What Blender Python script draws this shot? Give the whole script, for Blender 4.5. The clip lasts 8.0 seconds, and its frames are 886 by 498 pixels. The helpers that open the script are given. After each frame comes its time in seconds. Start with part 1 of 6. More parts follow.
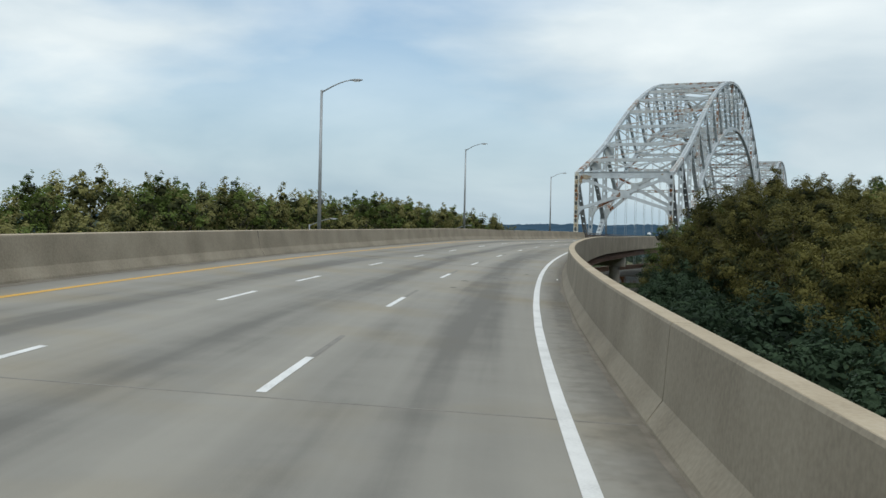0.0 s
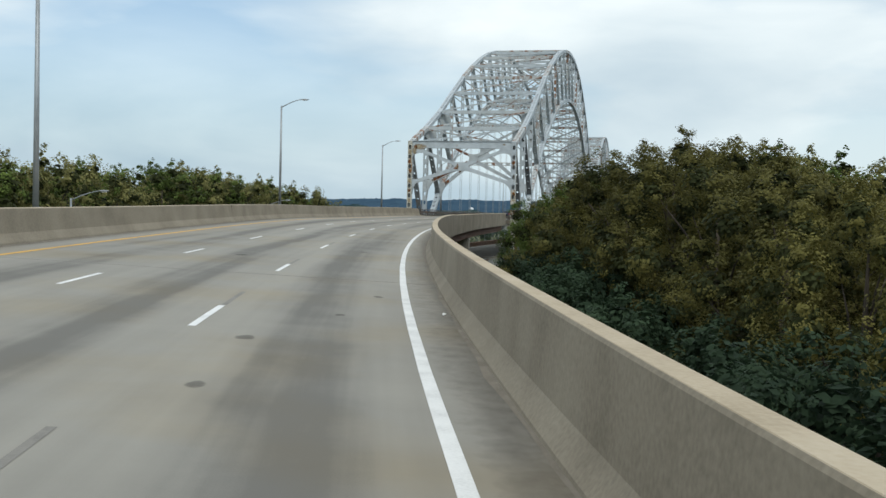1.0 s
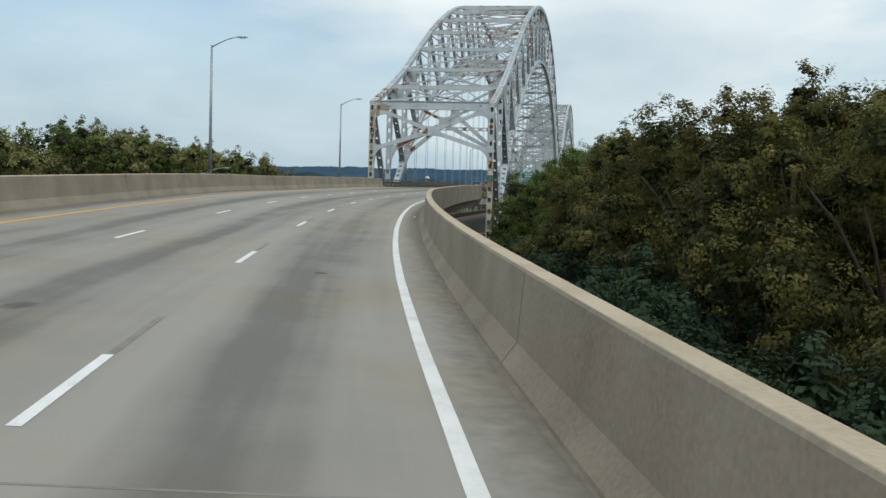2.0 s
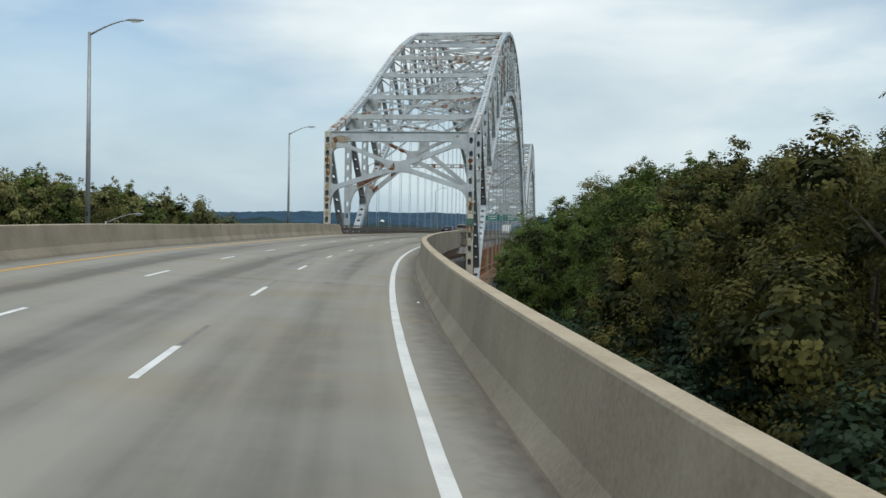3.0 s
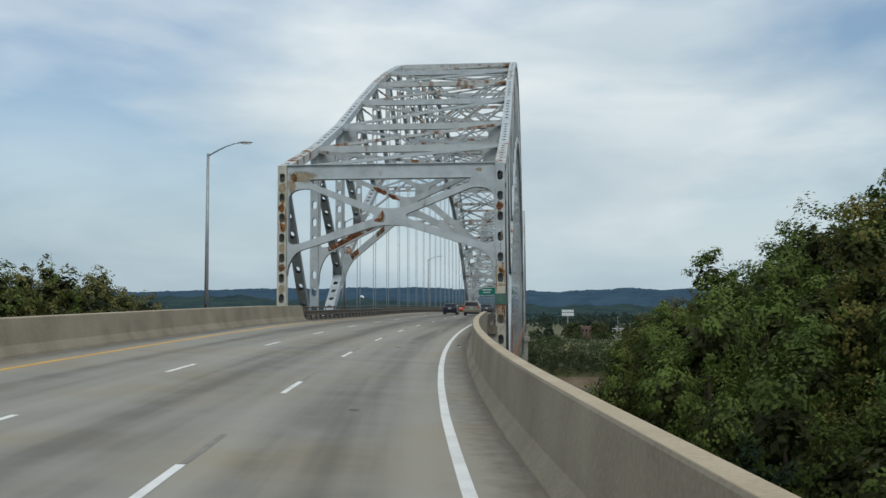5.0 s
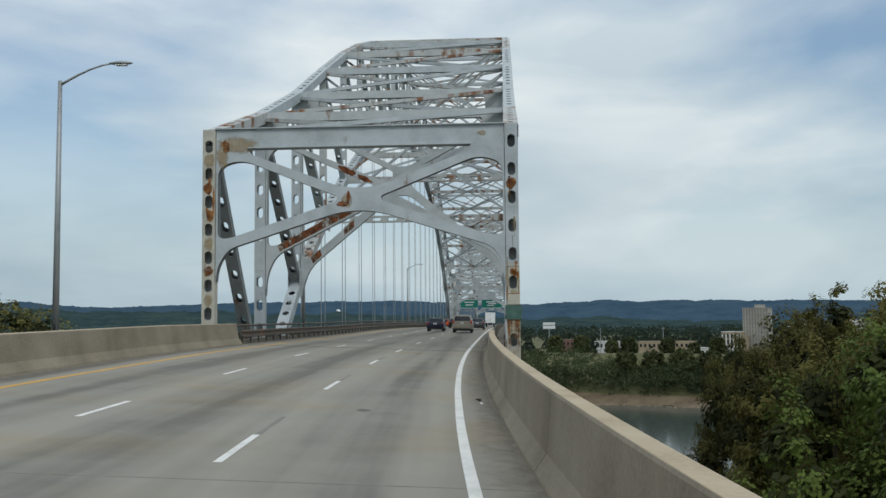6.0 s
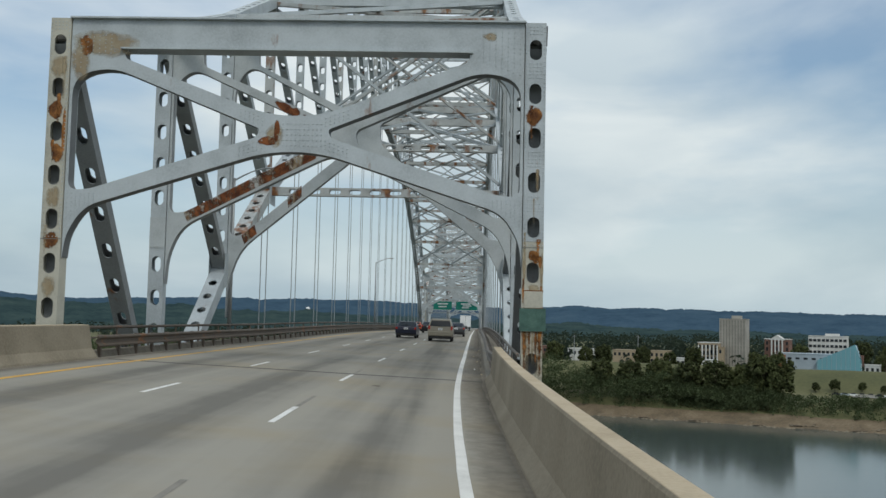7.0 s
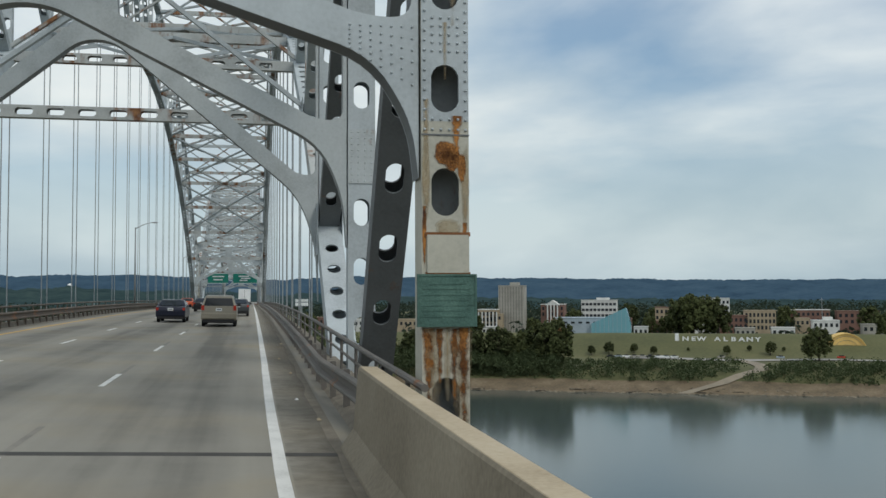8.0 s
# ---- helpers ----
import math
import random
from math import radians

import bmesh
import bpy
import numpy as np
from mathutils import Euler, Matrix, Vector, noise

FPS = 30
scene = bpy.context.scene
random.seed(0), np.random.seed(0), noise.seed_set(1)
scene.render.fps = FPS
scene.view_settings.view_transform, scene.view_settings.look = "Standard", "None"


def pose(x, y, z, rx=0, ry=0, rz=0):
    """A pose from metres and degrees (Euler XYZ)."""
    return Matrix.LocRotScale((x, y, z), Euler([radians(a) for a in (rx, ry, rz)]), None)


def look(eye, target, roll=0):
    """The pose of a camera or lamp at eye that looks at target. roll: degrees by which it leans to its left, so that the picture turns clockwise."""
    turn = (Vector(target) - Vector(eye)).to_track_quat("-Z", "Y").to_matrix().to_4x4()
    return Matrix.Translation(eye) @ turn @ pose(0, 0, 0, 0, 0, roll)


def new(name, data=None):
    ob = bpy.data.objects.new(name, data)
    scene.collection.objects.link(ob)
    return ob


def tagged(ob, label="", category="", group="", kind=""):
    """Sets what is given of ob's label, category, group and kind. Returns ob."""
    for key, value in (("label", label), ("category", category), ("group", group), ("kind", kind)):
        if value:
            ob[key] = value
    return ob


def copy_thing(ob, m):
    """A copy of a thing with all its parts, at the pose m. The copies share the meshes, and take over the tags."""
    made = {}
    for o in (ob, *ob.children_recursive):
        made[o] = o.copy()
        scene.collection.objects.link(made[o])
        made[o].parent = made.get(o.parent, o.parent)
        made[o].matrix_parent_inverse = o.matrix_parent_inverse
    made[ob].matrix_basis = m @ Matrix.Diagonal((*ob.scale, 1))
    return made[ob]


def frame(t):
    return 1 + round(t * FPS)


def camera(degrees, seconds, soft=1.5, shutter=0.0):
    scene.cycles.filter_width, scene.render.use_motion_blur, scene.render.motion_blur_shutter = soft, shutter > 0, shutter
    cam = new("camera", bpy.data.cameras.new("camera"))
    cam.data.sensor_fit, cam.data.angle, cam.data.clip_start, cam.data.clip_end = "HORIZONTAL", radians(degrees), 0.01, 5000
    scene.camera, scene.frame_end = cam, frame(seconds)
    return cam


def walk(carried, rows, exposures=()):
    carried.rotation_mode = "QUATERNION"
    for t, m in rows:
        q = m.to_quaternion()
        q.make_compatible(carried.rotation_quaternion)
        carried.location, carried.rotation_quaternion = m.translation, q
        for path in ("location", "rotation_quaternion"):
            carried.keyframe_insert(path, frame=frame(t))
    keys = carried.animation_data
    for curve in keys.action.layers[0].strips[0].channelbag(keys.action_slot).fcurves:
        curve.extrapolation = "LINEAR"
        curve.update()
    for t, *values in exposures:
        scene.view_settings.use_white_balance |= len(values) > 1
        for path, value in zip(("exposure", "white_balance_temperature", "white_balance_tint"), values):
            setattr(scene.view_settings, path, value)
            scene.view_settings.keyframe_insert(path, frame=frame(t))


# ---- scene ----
cam = camera(48.5, 8.0)
PATH = [
    (0, (-1.291, 9.315, 1.020), (-1.230, 11.314, 1.005), 1.19),
    (0.5, (-0.546, 19.317, 1.273), (-0.161, 21.280, 1.247), 1.11),
    (1, (0.452, 29.957, 1.464), (0.868, 31.912, 1.405), 1.29),
    (1.5, (1.522, 39.590, 1.669), (1.978, 41.534, 1.544), 1.52),
    (3, (7.017, 73.395, 2.321), (7.610, 75.305, 2.290), 0.89),
    (3.5, (9.156, 83.812, 2.517), (9.776, 85.712, 2.589), -0.64),
    (4, (11.121, 92.699, 2.727), (11.747, 94.597, 2.809), -1.18),
    (4.5, (13.495, 102.412, 2.900), (14.108, 104.313, 3.005), -0.02),
    (6, (22.379, 133.580, 3.270), (23.054, 135.457, 3.417), -0.54),
    (6.5, (25.554, 143.035, 3.425), (26.235, 144.908, 3.593), 0.66),
    (7, (29.014, 152.789, 3.581), (29.741, 154.646, 3.731), 1.25),
    (7.5, (32.606, 162.395, 3.675), (33.644, 164.099, 3.815), 0.84),
    (8, (36.100, 171.526, 3.831), (37.228, 173.175, 3.926), -0.24),
]
walk(cam, [(t, look(eye, target, roll)) for t, eye, target, roll in PATH], [(0.0, -0.20, 6500, 6.5), (0.6, -0.16, 6510, 6.5), (1.1, -0.06, 6530, 6.5), (1.6, -0.12, 6530, 6.5), (3.5, -0.22, 6500, 6.5), (4.5, -0.37, 6480, 6.5), (6.0, -0.37, 6520, 6.5), (8.0, -0.34, 6650, 6.5)])

# ---- plan: the road runs on an arc (s along, l to the right of the lane line) and straight on past s = 0 ----
TH = radians(23.4)
E0 = Vector((38.097, 184.382, 0.0))
RAD = 519.16
AX = Vector((math.sin(TH), math.cos(TH), 0.0))
NX = Vector((math.cos(TH), -math.sin(TH), 0.0))
UP = Vector((0.0, 0.0, 1.0))
U0 = 2.45           # the portal's place along the axis
BANK = 0.046


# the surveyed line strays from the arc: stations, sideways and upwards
KNOT = [-190, -175, -160, -145, -130, -115, -100, -85, -70, -55, -40, -25, -10, 5, 20]
SWAY = [-0.329, -0.289, -0.235, -0.100, 0.011, 0.075, 0.141, 0.202, 0.217, 0.144, 0.121, 0.130, 0.088, -0.010, 0.000]
LIFT = [-0.551, -0.439, -0.332, -0.226, -0.144, -0.079, 0.026, 0.124, 0.150, 0.072, 0.056, 0.057, 0.038, 0.000, 0.000]


def eased(s, table):
    """Reads a table of the knots along a smooth curve."""
    if s <= KNOT[0]:
        return table[0]
    if s >= KNOT[-1]:
        return table[-1]
    step = KNOT[1] - KNOT[0]
    i = int((s - KNOT[0]) // step)
    f = (s - KNOT[i]) / step
    p = [table[min(max(i + k, 0), len(table) - 1)] for k in (-1, 0, 1, 2)]
    return 0.5 * (2 * p[1] + (p[2] - p[0]) * f + (2 * p[0] - 5 * p[1] + 4 * p[2] - p[3]) * f * f + (3 * p[1] - p[0] - 3 * p[2] + p[3]) * f ** 3)


def zline(s):
    if s < 0:
        return 1.728 + 0.01292 * s + eased(s, LIFT)
    if s < 105:
        return 1.728 + 0.01292 * s - s * s * 0.01692 / 210 + eased(s, LIFT)
    return 1.728 + 0.01292 * 105 - 105 * 105 * 0.01692 / 210 - 0.004 * (s - 105)


def bank(s):
    return BANK if s < -10 else max(0.018, BANK - (s + 10) * 0.0007)


def W(s, l, h=0.0):
    """A place by the road: s along it, l across, h over the surface."""
    l += eased(s, SWAY)
    z = zline(s) - bank(s) * l + h
    if s >= 0:
        p = E0 + AX * s + NX * l
    else:
        a = TH + s / RAD
        c = E0 + NX * RAD
        p = c - Vector((math.cos(a), -math.sin(a), 0)) * (RAD - l)
    return Vector((p.x, p.y, z))


def B(u, v, z):
    """A place on the bridge: u from the portal, v across, z absolute."""
    p = E0 + AX * (u + U0) + NX * v
    return Vector((p.x, p.y, z))


# the river's own axes
C0 = Vector((36.05, 171.5, 0))
HH = radians(48.0)
HX = Vector((math.sin(HH), math.cos(HH), 0))
QX = Vector((math.cos(HH), -math.sin(HH), 0))


def far(az, d, z=0.0):
    """A place on the heading az at the distance d across the river."""
    q = C0 + HX * d + QX * (d * math.tan(radians(az) - HH))
    return Vector((q.x, q.y, z))


# ---- world, sun, exposure ----
world = bpy.data.worlds.new("sky")
scene.world = world
world.use_nodes = True
wn, wl = world.node_tree.nodes, world.node_tree.links
wn.clear()


def wnode(kind, **kw):
    n = wn.new(kind)
    for k, v in kw.items():
        n.inputs[k].default_value = v
    return n


SUN_EL, SUN_AZ = 48.0, 178.0
sky = wn.new("ShaderNodeTexSky")
sky.sky_type = "NISHITA"
sky.sun_disc = False
sky.sun_elevation = radians(SUN_EL)
sky.sun_rotation = radians(SUN_AZ)
tc = wn.new("ShaderNodeTexCoord")
mp = wn.new("ShaderNodeMapping")
mp.inputs["Scale"].default_value = (1.0, 1.0, 2.8)
mp.inputs["Rotation"].default_value = (0.12, 0.05, 0.0)
mp.inputs["Location"].default_value = (0.7, 0.35, 0.2)
wl.new(tc.outputs["Generated"], mp.inputs["Vector"])
cl = wnode("ShaderNodeTexNoise", Scale=1.9, Detail=7.0, Roughness=0.48, Distortion=0.25)
wl.new(mp.outputs[0], cl.inputs["Vector"])
rp = wn.new("ShaderNodeValToRGB")
rp.color_ramp.elements[0].position, rp.color_ramp.elements[0].color = 0.37, (0.20, 0.20, 0.20, 1)
rp.color_ramp.elements[1].position, rp.color_ramp.elements[1].color = 0.55, (1, 1, 1, 1)
wl.new(cl.outputs["Fac"], rp.inputs["Fac"])
cl2 = wnode("ShaderNodeTexNoise", Scale=3.3, Detail=7.0, Roughness=0.48, Distortion=0.3)
wl.new(mp.outputs[0], cl2.inputs["Vector"])
rp2 = wn.new("ShaderNodeValToRGB")
rp2.color_ramp.elements[0].position, rp2.color_ramp.elements[0].color = 0.34, (0.64, 0.72, 0.79, 1)
rp2.color_ramp.elements[1].position, rp2.color_ramp.elements[1].color = 0.66, (1.02, 1.03, 1.03, 1)
wl.new(cl2.outputs["Fac"], rp2.inputs["Fac"])
skym = wn.new("ShaderNodeMix")
skym.data_type = "RGBA"
skym.blend_type = "MULTIPLY"
skym.inputs[0].default_value = 1.0
wl.new(sky.outputs[0], skym.inputs[6])
skym.inputs[7].default_value = (0.092, 0.110, 0.118, 1)
mix = wn.new("ShaderNodeMix")
mix.data_type = "RGBA"
# haze veils the lowest part of the sky
sz = wn.new("ShaderNodeSeparateXYZ")
wl.new(tc.outputs["Generated"], sz.inputs[0])
hz = wnode("ShaderNodeMapRange")
hz.inputs["From Min"].default_value, hz.inputs["From Max"].default_value = 0.04, 0.26
hz.inputs["To Min"].default_value, hz.inputs["To Max"].default_value = 1.0, 0.0
wl.new(sz.outputs[2], hz.inputs["Value"])
veil = wn.new("ShaderNodeMath")
veil.operation = "MAXIMUM"
wl.new(hz.outputs[0], veil.inputs[0])
wl.new(rp.outputs["Color"], veil.inputs[1])
wl.new(veil.outputs[0], mix.inputs[0])
wl.new(skym.outputs[2], mix.inputs[6])
wl.new(rp2.outputs["Color"], mix.inputs[7])
bg = wnode("ShaderNodeBackground", Strength=1.18)
# the air thickens towards the horizon
zr = wn.new("ShaderNodeValToRGB")
zr.color_ramp.elements[0].position, zr.color_ramp.elements[0].color = 0.0, (0.56, 0.66, 0.72, 1)
zr.color_ramp.elements[1].position, zr.color_ramp.elements[1].color = 0.36, (1.12, 1.12, 1.12, 1)
wl.new(sz.outputs[2], zr.inputs["Fac"])
air = wn.new("ShaderNodeMix")
air.data_type, air.blend_type = "RGBA", "MULTIPLY"
air.inputs[0].default_value = 1.0
wl.new(mix.outputs[2], air.inputs[6])
wl.new(zr.outputs["Color"], air.inputs[7])
wl.new(air.outputs[2], bg.inputs["Color"])
wo = wn.new("ShaderNodeOutputWorld")
wl.new(bg.outputs[0], wo.inputs[0])

sun = new("sun", bpy.data.lights.new("sun", "SUN"))
sun.data.energy, sun.data.angle, sun.data.color = 1.25, radians(14), (1.0, 0.95, 0.88)
sun.matrix_world = look((0, 0, 60), Vector((0, 0, 60)) - Vector((math.sin(radians(SUN_AZ)) * math.cos(radians(SUN_EL)), math.cos(radians(SUN_AZ)) * math.cos(radians(SUN_EL)), math.sin(radians(SUN_EL)))))
scene.view_settings.exposure = 0.0


# ---- materials ----
def mat(name, base, rough=0.7, metal=0.0, dark=None, light=None, scale=3.0, fine=40.0, bump=0.15, coords="Object", spec=0.4, island=0.0):
    """A surface with wide stains, fine grain and relief."""
    m = bpy.data.materials.new(name)
    m.use_nodes = True
    n, l = m.node_tree.nodes, m.node_tree.links
    p = n["Principled BSDF"]
    p.inputs["Roughness"].default_value, p.inputs["Metallic"].default_value = rough, metal
    p.inputs["Specular IOR Level"].default_value = spec
    dark = dark or tuple(c * 0.72 for c in base)
    light = light or tuple(min(1, c * 1.18) for c in base)
    t = n.new("ShaderNodeTexCoord")
    a = n.new("ShaderNodeTexNoise")
    a.inputs["Scale"].default_value, a.inputs["Detail"].default_value = scale, 6
    b = n.new("ShaderNodeTexNoise")
    b.inputs["Scale"].default_value, b.inputs["Detail"].default_value = fine, 4
    l.new(t.outputs[coords], a.inputs["Vector"])
    l.new(t.outputs[coords], b.inputs["Vector"])
    r = n.new("ShaderNodeValToRGB")
    e = r.color_ramp.elements
    e[0].position, e[0].color = 0.28, (*dark, 1)
    e[1].position, e[1].color = 0.72, (*light, 1)
    c = r.color_ramp.elements.new(0.5)
    c.color = (*base, 1)
    x = n.new("ShaderNodeMath")
    x.operation = "MULTIPLY_ADD"
    x.inputs[1].default_value, x.inputs[2].default_value = 0.35, 0.0
    y = n.new("ShaderNodeMath")
    y.operation = "MULTIPLY_ADD"
    y.inputs[1].default_value = 0.65
    l.new(b.outputs["Fac"], x.inputs[0])
    l.new(a.outputs["Fac"], y.inputs[0])
    l.new(x.outputs[0], y.inputs[2])
    fac = y
    if island:
        g = n.new("ShaderNodeNewGeometry")
        o = n.new("ShaderNodeMath")
        o.operation = "MULTIPLY_ADD"
        o.inputs[1].default_value, o.inputs[2].default_value = island, -island / 2
        l.new(g.outputs["Random Per Island"], o.inputs[0])
        s = n.new("ShaderNodeMath")
        l.new(y.outputs[0], s.inputs[0])
        l.new(o.outputs[0], s.inputs[1])
        fac = s
    l.new(fac.outputs[0], r.inputs["Fac"])
    l.new(r.outputs["Color"], p.inputs["Base Color"])
    if bump:
        u = n.new("ShaderNodeBump")
        u.inputs["Strength"].default_value, u.inputs["Distance"].default_value = bump, 0.02
        l.new(b.outputs["Fac"], u.inputs["Height"])
        l.new(u.outputs[0], p.inputs["Normal"])
    return m


def steel_mat(name, rust, base=(0.435, 0.478, 0.50)):
    """Weathered aluminium-grey bridge paint with rust breaking through; streaks run down."""
    m = mat(name, base, 0.62, 0.0, tuple(c * 0.72 for c in base), tuple(c * 1.16 for c in base), 0.9, 14, 0.1)
    n, l = m.node_tree.nodes, m.node_tree.links
    p = n["Principled BSDF"]
    old = p.inputs["Base Color"].links[0].from_socket
    t = n.new("ShaderNodeTexCoord")
    mp_ = n.new("ShaderNodeMapping")
    mp_.inputs["Scale"].default_value = (1.0, 1.0, 0.35)
    l.new(t.outputs["Object"], mp_.inputs[0])
    a = n.new("ShaderNodeTexNoise")
    a.inputs["Scale"].default_value, a.inputs["Detail"].default_value, a.inputs["Roughness"].default_value = 0.75, 8, 0.62
    l.new(mp_.outputs[0], a.inputs["Vector"])
    r = n.new("ShaderNodeValToRGB")
    r.color_ramp.elements[0].position, r.color_ramp.elements[0].color = 0.70 - rust, (0, 0, 0, 1)
    r.color_ramp.elements[1].position, r.color_ramp.elements[1].color = 0.76 - rust * 0.8, (1, 1, 1, 1)
    l.new(a.outputs["Fac"], r.inputs["Fac"])
    c = n.new("ShaderNodeTexNoise")
    c.inputs["Scale"].default_value, c.inputs["Detail"].default_value = 5, 6
    l.new(t.outputs["Object"], c.inputs["Vector"])
    rc = n.new("ShaderNodeValToRGB")
    rc.color_ramp.elements[0].position, rc.color_ramp.elements[0].color = 0.3, (0.11, 0.035, 0.015, 1)
    rc.color_ramp.elements[1].position, rc.color_ramp.elements[1].color = 0.75, (0.34, 0.17, 0.07, 1)
    l.new(c.outputs["Fac"], rc.inputs["Fac"])
    x = n.new("ShaderNodeMix")
    x.data_type = "RGBA"
    l.new(r.outputs["Color"], x.inputs[0])
    l.new(old, x.inputs[6])
    l.new(rc.outputs["Color"], x.inputs[7])
    l.new(x.outputs[2], p.inputs["Base Color"])
    return m


def leaf_mat(name, dark, light, yellow=0.0):
    m = bpy.data.materials.new(name)
    m.use_nodes = True
    n, l = m.node_tree.nodes, m.node_tree.links
    p = n["Principled BSDF"]
    p.inputs["Roughness"].default_value = 0.7
    p.inputs["Specular IOR Level"].default_value = 0.15
    g = n.new("ShaderNodeNewGeometry")
    o = n.new("ShaderNodeObjectInfo")
    t = n.new("ShaderNodeTexCoord")
    a = n.new("ShaderNodeTexNoise")
    a.inputs["Scale"].default_value, a.inputs["Detail"].default_value = 0.5, 3
    l.new(t.outputs["Object"], a.inputs["Vector"])
    s = n.new("ShaderNodeMath")
    s.operation = "MULTIPLY_ADD"
    s.inputs[1].default_value = 0.16
    l.new(g.outputs["Random Per Island"], s.inputs[0])
    s2 = n.new("ShaderNodeMath")
    s2.operation = "MULTIPLY_ADD"
    s2.inputs[1].default_value = 0.80
    l.new(a.outputs["Fac"], s2.inputs[0])
    l.new(s.outputs[0], s2.inputs[2])
    s3 = n.new("ShaderNodeMath")
    s3.operation = "MULTIPLY_ADD"
    s3.inputs[1].default_value, s3.inputs[2].default_value = 0.35, -0.09
    l.new(o.outputs["Random"], s3.inputs[0])
    l.new(s3.outputs[0], s.inputs[2])
    r = n.new("ShaderNodeValToRGB")
    e = r.color_ramp.elements
    e[0].position, e[0].color = 0.2, (*dark, 1)
    e[1].position, e[1].color = 0.85, (*light, 1)
    l.new(s2.outputs[0], r.inputs["Fac"])
    l.new(r.outputs["Color"], p.inputs["Base Color"])
    tr = n.new("ShaderNodeBsdfTranslucent")
    l.new(r.outputs["Color"], tr.inputs["Color"])
    mx = n.new("ShaderNodeMixShader")
    mx.inputs[0].default_value = 0.26
    l.new(p.outputs[0], mx.inputs[1])
    l.new(tr.outputs[0], mx.inputs[2])
    l.new(mx.outputs[0], n["Material Output"].inputs["Surface"])
    return m


def road_mat():
    """Worn concrete paving: wheel tracks and oil streaks run along the lanes, with blotches and grain."""
    m = bpy.data.materials.new("road_concrete")
    m.use_nodes = True
    n, l = m.node_tree.nodes, m.node_tree.links
    p = n["Principled BSDF"]
    p.inputs["Roughness"].default_value = 0.82
    p.inputs["Specular IOR Level"].default_value = 0.3
    uv = n.new("ShaderNodeUVMap")
    sep = n.new("ShaderNodeSeparateXYZ")
    l.new(uv.outputs[0], sep.inputs[0])
    st = n.new("ShaderNodeMapping")
    st.inputs["Scale"].default_value = (0.9, 0.03, 1)
    l.new(uv.outputs[0], st.inputs[0])
    a = n.new("ShaderNodeTexNoise")
    a.inputs["Scale"].default_value, a.inputs["Detail"].default_value = 1.0, 5
    l.new(st.outputs[0], a.inputs["Vector"])
    # an oil-darkened stripe down the middle of each lane
    w = n.new("ShaderNodeMath")
    w.operation = "MULTIPLY_ADD"
    w.inputs[1].default_value, w.inputs[2].default_value = 2 * math.pi / 3.66, 0.0
    l.new(sep.outputs[0], w.inputs[0])
    cs = n.new("ShaderNodeMath")
    cs.operation = "COSINE"
    l.new(w.outputs[0], cs.inputs[0])
    k = n.new("ShaderNodeMath")
    k.operation = "MULTIPLY_ADD"
    k.inputs[1].default_value = 0.15
    l.new(cs.outputs[0], k.inputs[0])
    l.new(a.outputs["Fac"], k.inputs[2])
    b = n.new("ShaderNodeTexNoise")
    b.inputs["Scale"].default_value, b.inputs["Detail"].default_value, b.inputs["Roughness"].default_value = 0.45, 7, 0.6
    l.new(uv.outputs[0], b.inputs["Vector"])
    k2 = n.new("ShaderNodeMath")
    k2.operation = "MULTIPLY_ADD"
    k2.inputs[1].default_value = 0.35
    l.new(b.outputs["Fac"], k2.inputs[0])
    l.new(k.outputs[0], k2.inputs[2])
    g = n.new("ShaderNodeTexNoise")
    g.inputs["Scale"].default_value, g.inputs["Detail"].default_value = 55, 3
    l.new(uv.outputs[0], g.inputs["Vector"])
    k3 = n.new("ShaderNodeMath")
    k3.operation = "MULTIPLY_ADD"
    k3.inputs[1].default_value = 0.10
    l.new(g.outputs["Fac"], k3.inputs[0])
    l.new(k2.outputs[0], k3.inputs[2])
    r = n.new("ShaderNodeValToRGB")
    e = r.color_ramp.elements
    e[0].position, e[0].color = 0.50, (0.146, 0.139, 0.122, 1)
    e[1].position, e[1].color = 0.92, (0.292, 0.277, 0.240, 1)
    c = e.new(0.68)
    c.color = (0.233, 0.222, 0.194, 1)
    l.new(k3.outputs[0], r.inputs["Fac"])
    # rusty-brown washes in the surface
    wb = n.new("ShaderNodeTexNoise")
    wb.inputs["Scale"].default_value, wb.inputs["Detail"].default_value = 0.22, 6
    l.new(uv.outputs[0], wb.inputs["Vector"])
    wr = n.new("ShaderNodeValToRGB")
    wr.color_ramp.elements[0].position, wr.color_ramp.elements[0].color = 0.48, (1, 1, 1, 1)
    wr.color_ramp.elements[1].position, wr.color_ramp.elements[1].color = 0.72, (1.0, 0.92, 0.78, 1)
    l.new(wb.outputs["Fac"], wr.inputs["Fac"])
    wm = n.new("ShaderNodeMix")
    wm.data_type, wm.blend_type = "RGBA", "MULTIPLY"
    wm.inputs[0].default_value = 1.0
    l.new(r.outputs["Color"], wm.inputs[6])
    l.new(wr.outputs["Color"], wm.inputs[7])
    l.new(wm.outputs[2], p.inputs["Base Color"])
    u = n.new("ShaderNodeBump")
    u.inputs["Strength"].default_value, u.inputs["Distance"].default_value = 0.12, 0.01
    l.new(g.outputs["Fac"], u.inputs["Height"])
    l.new(u.outputs[0], p.inputs["Normal"])
    return m


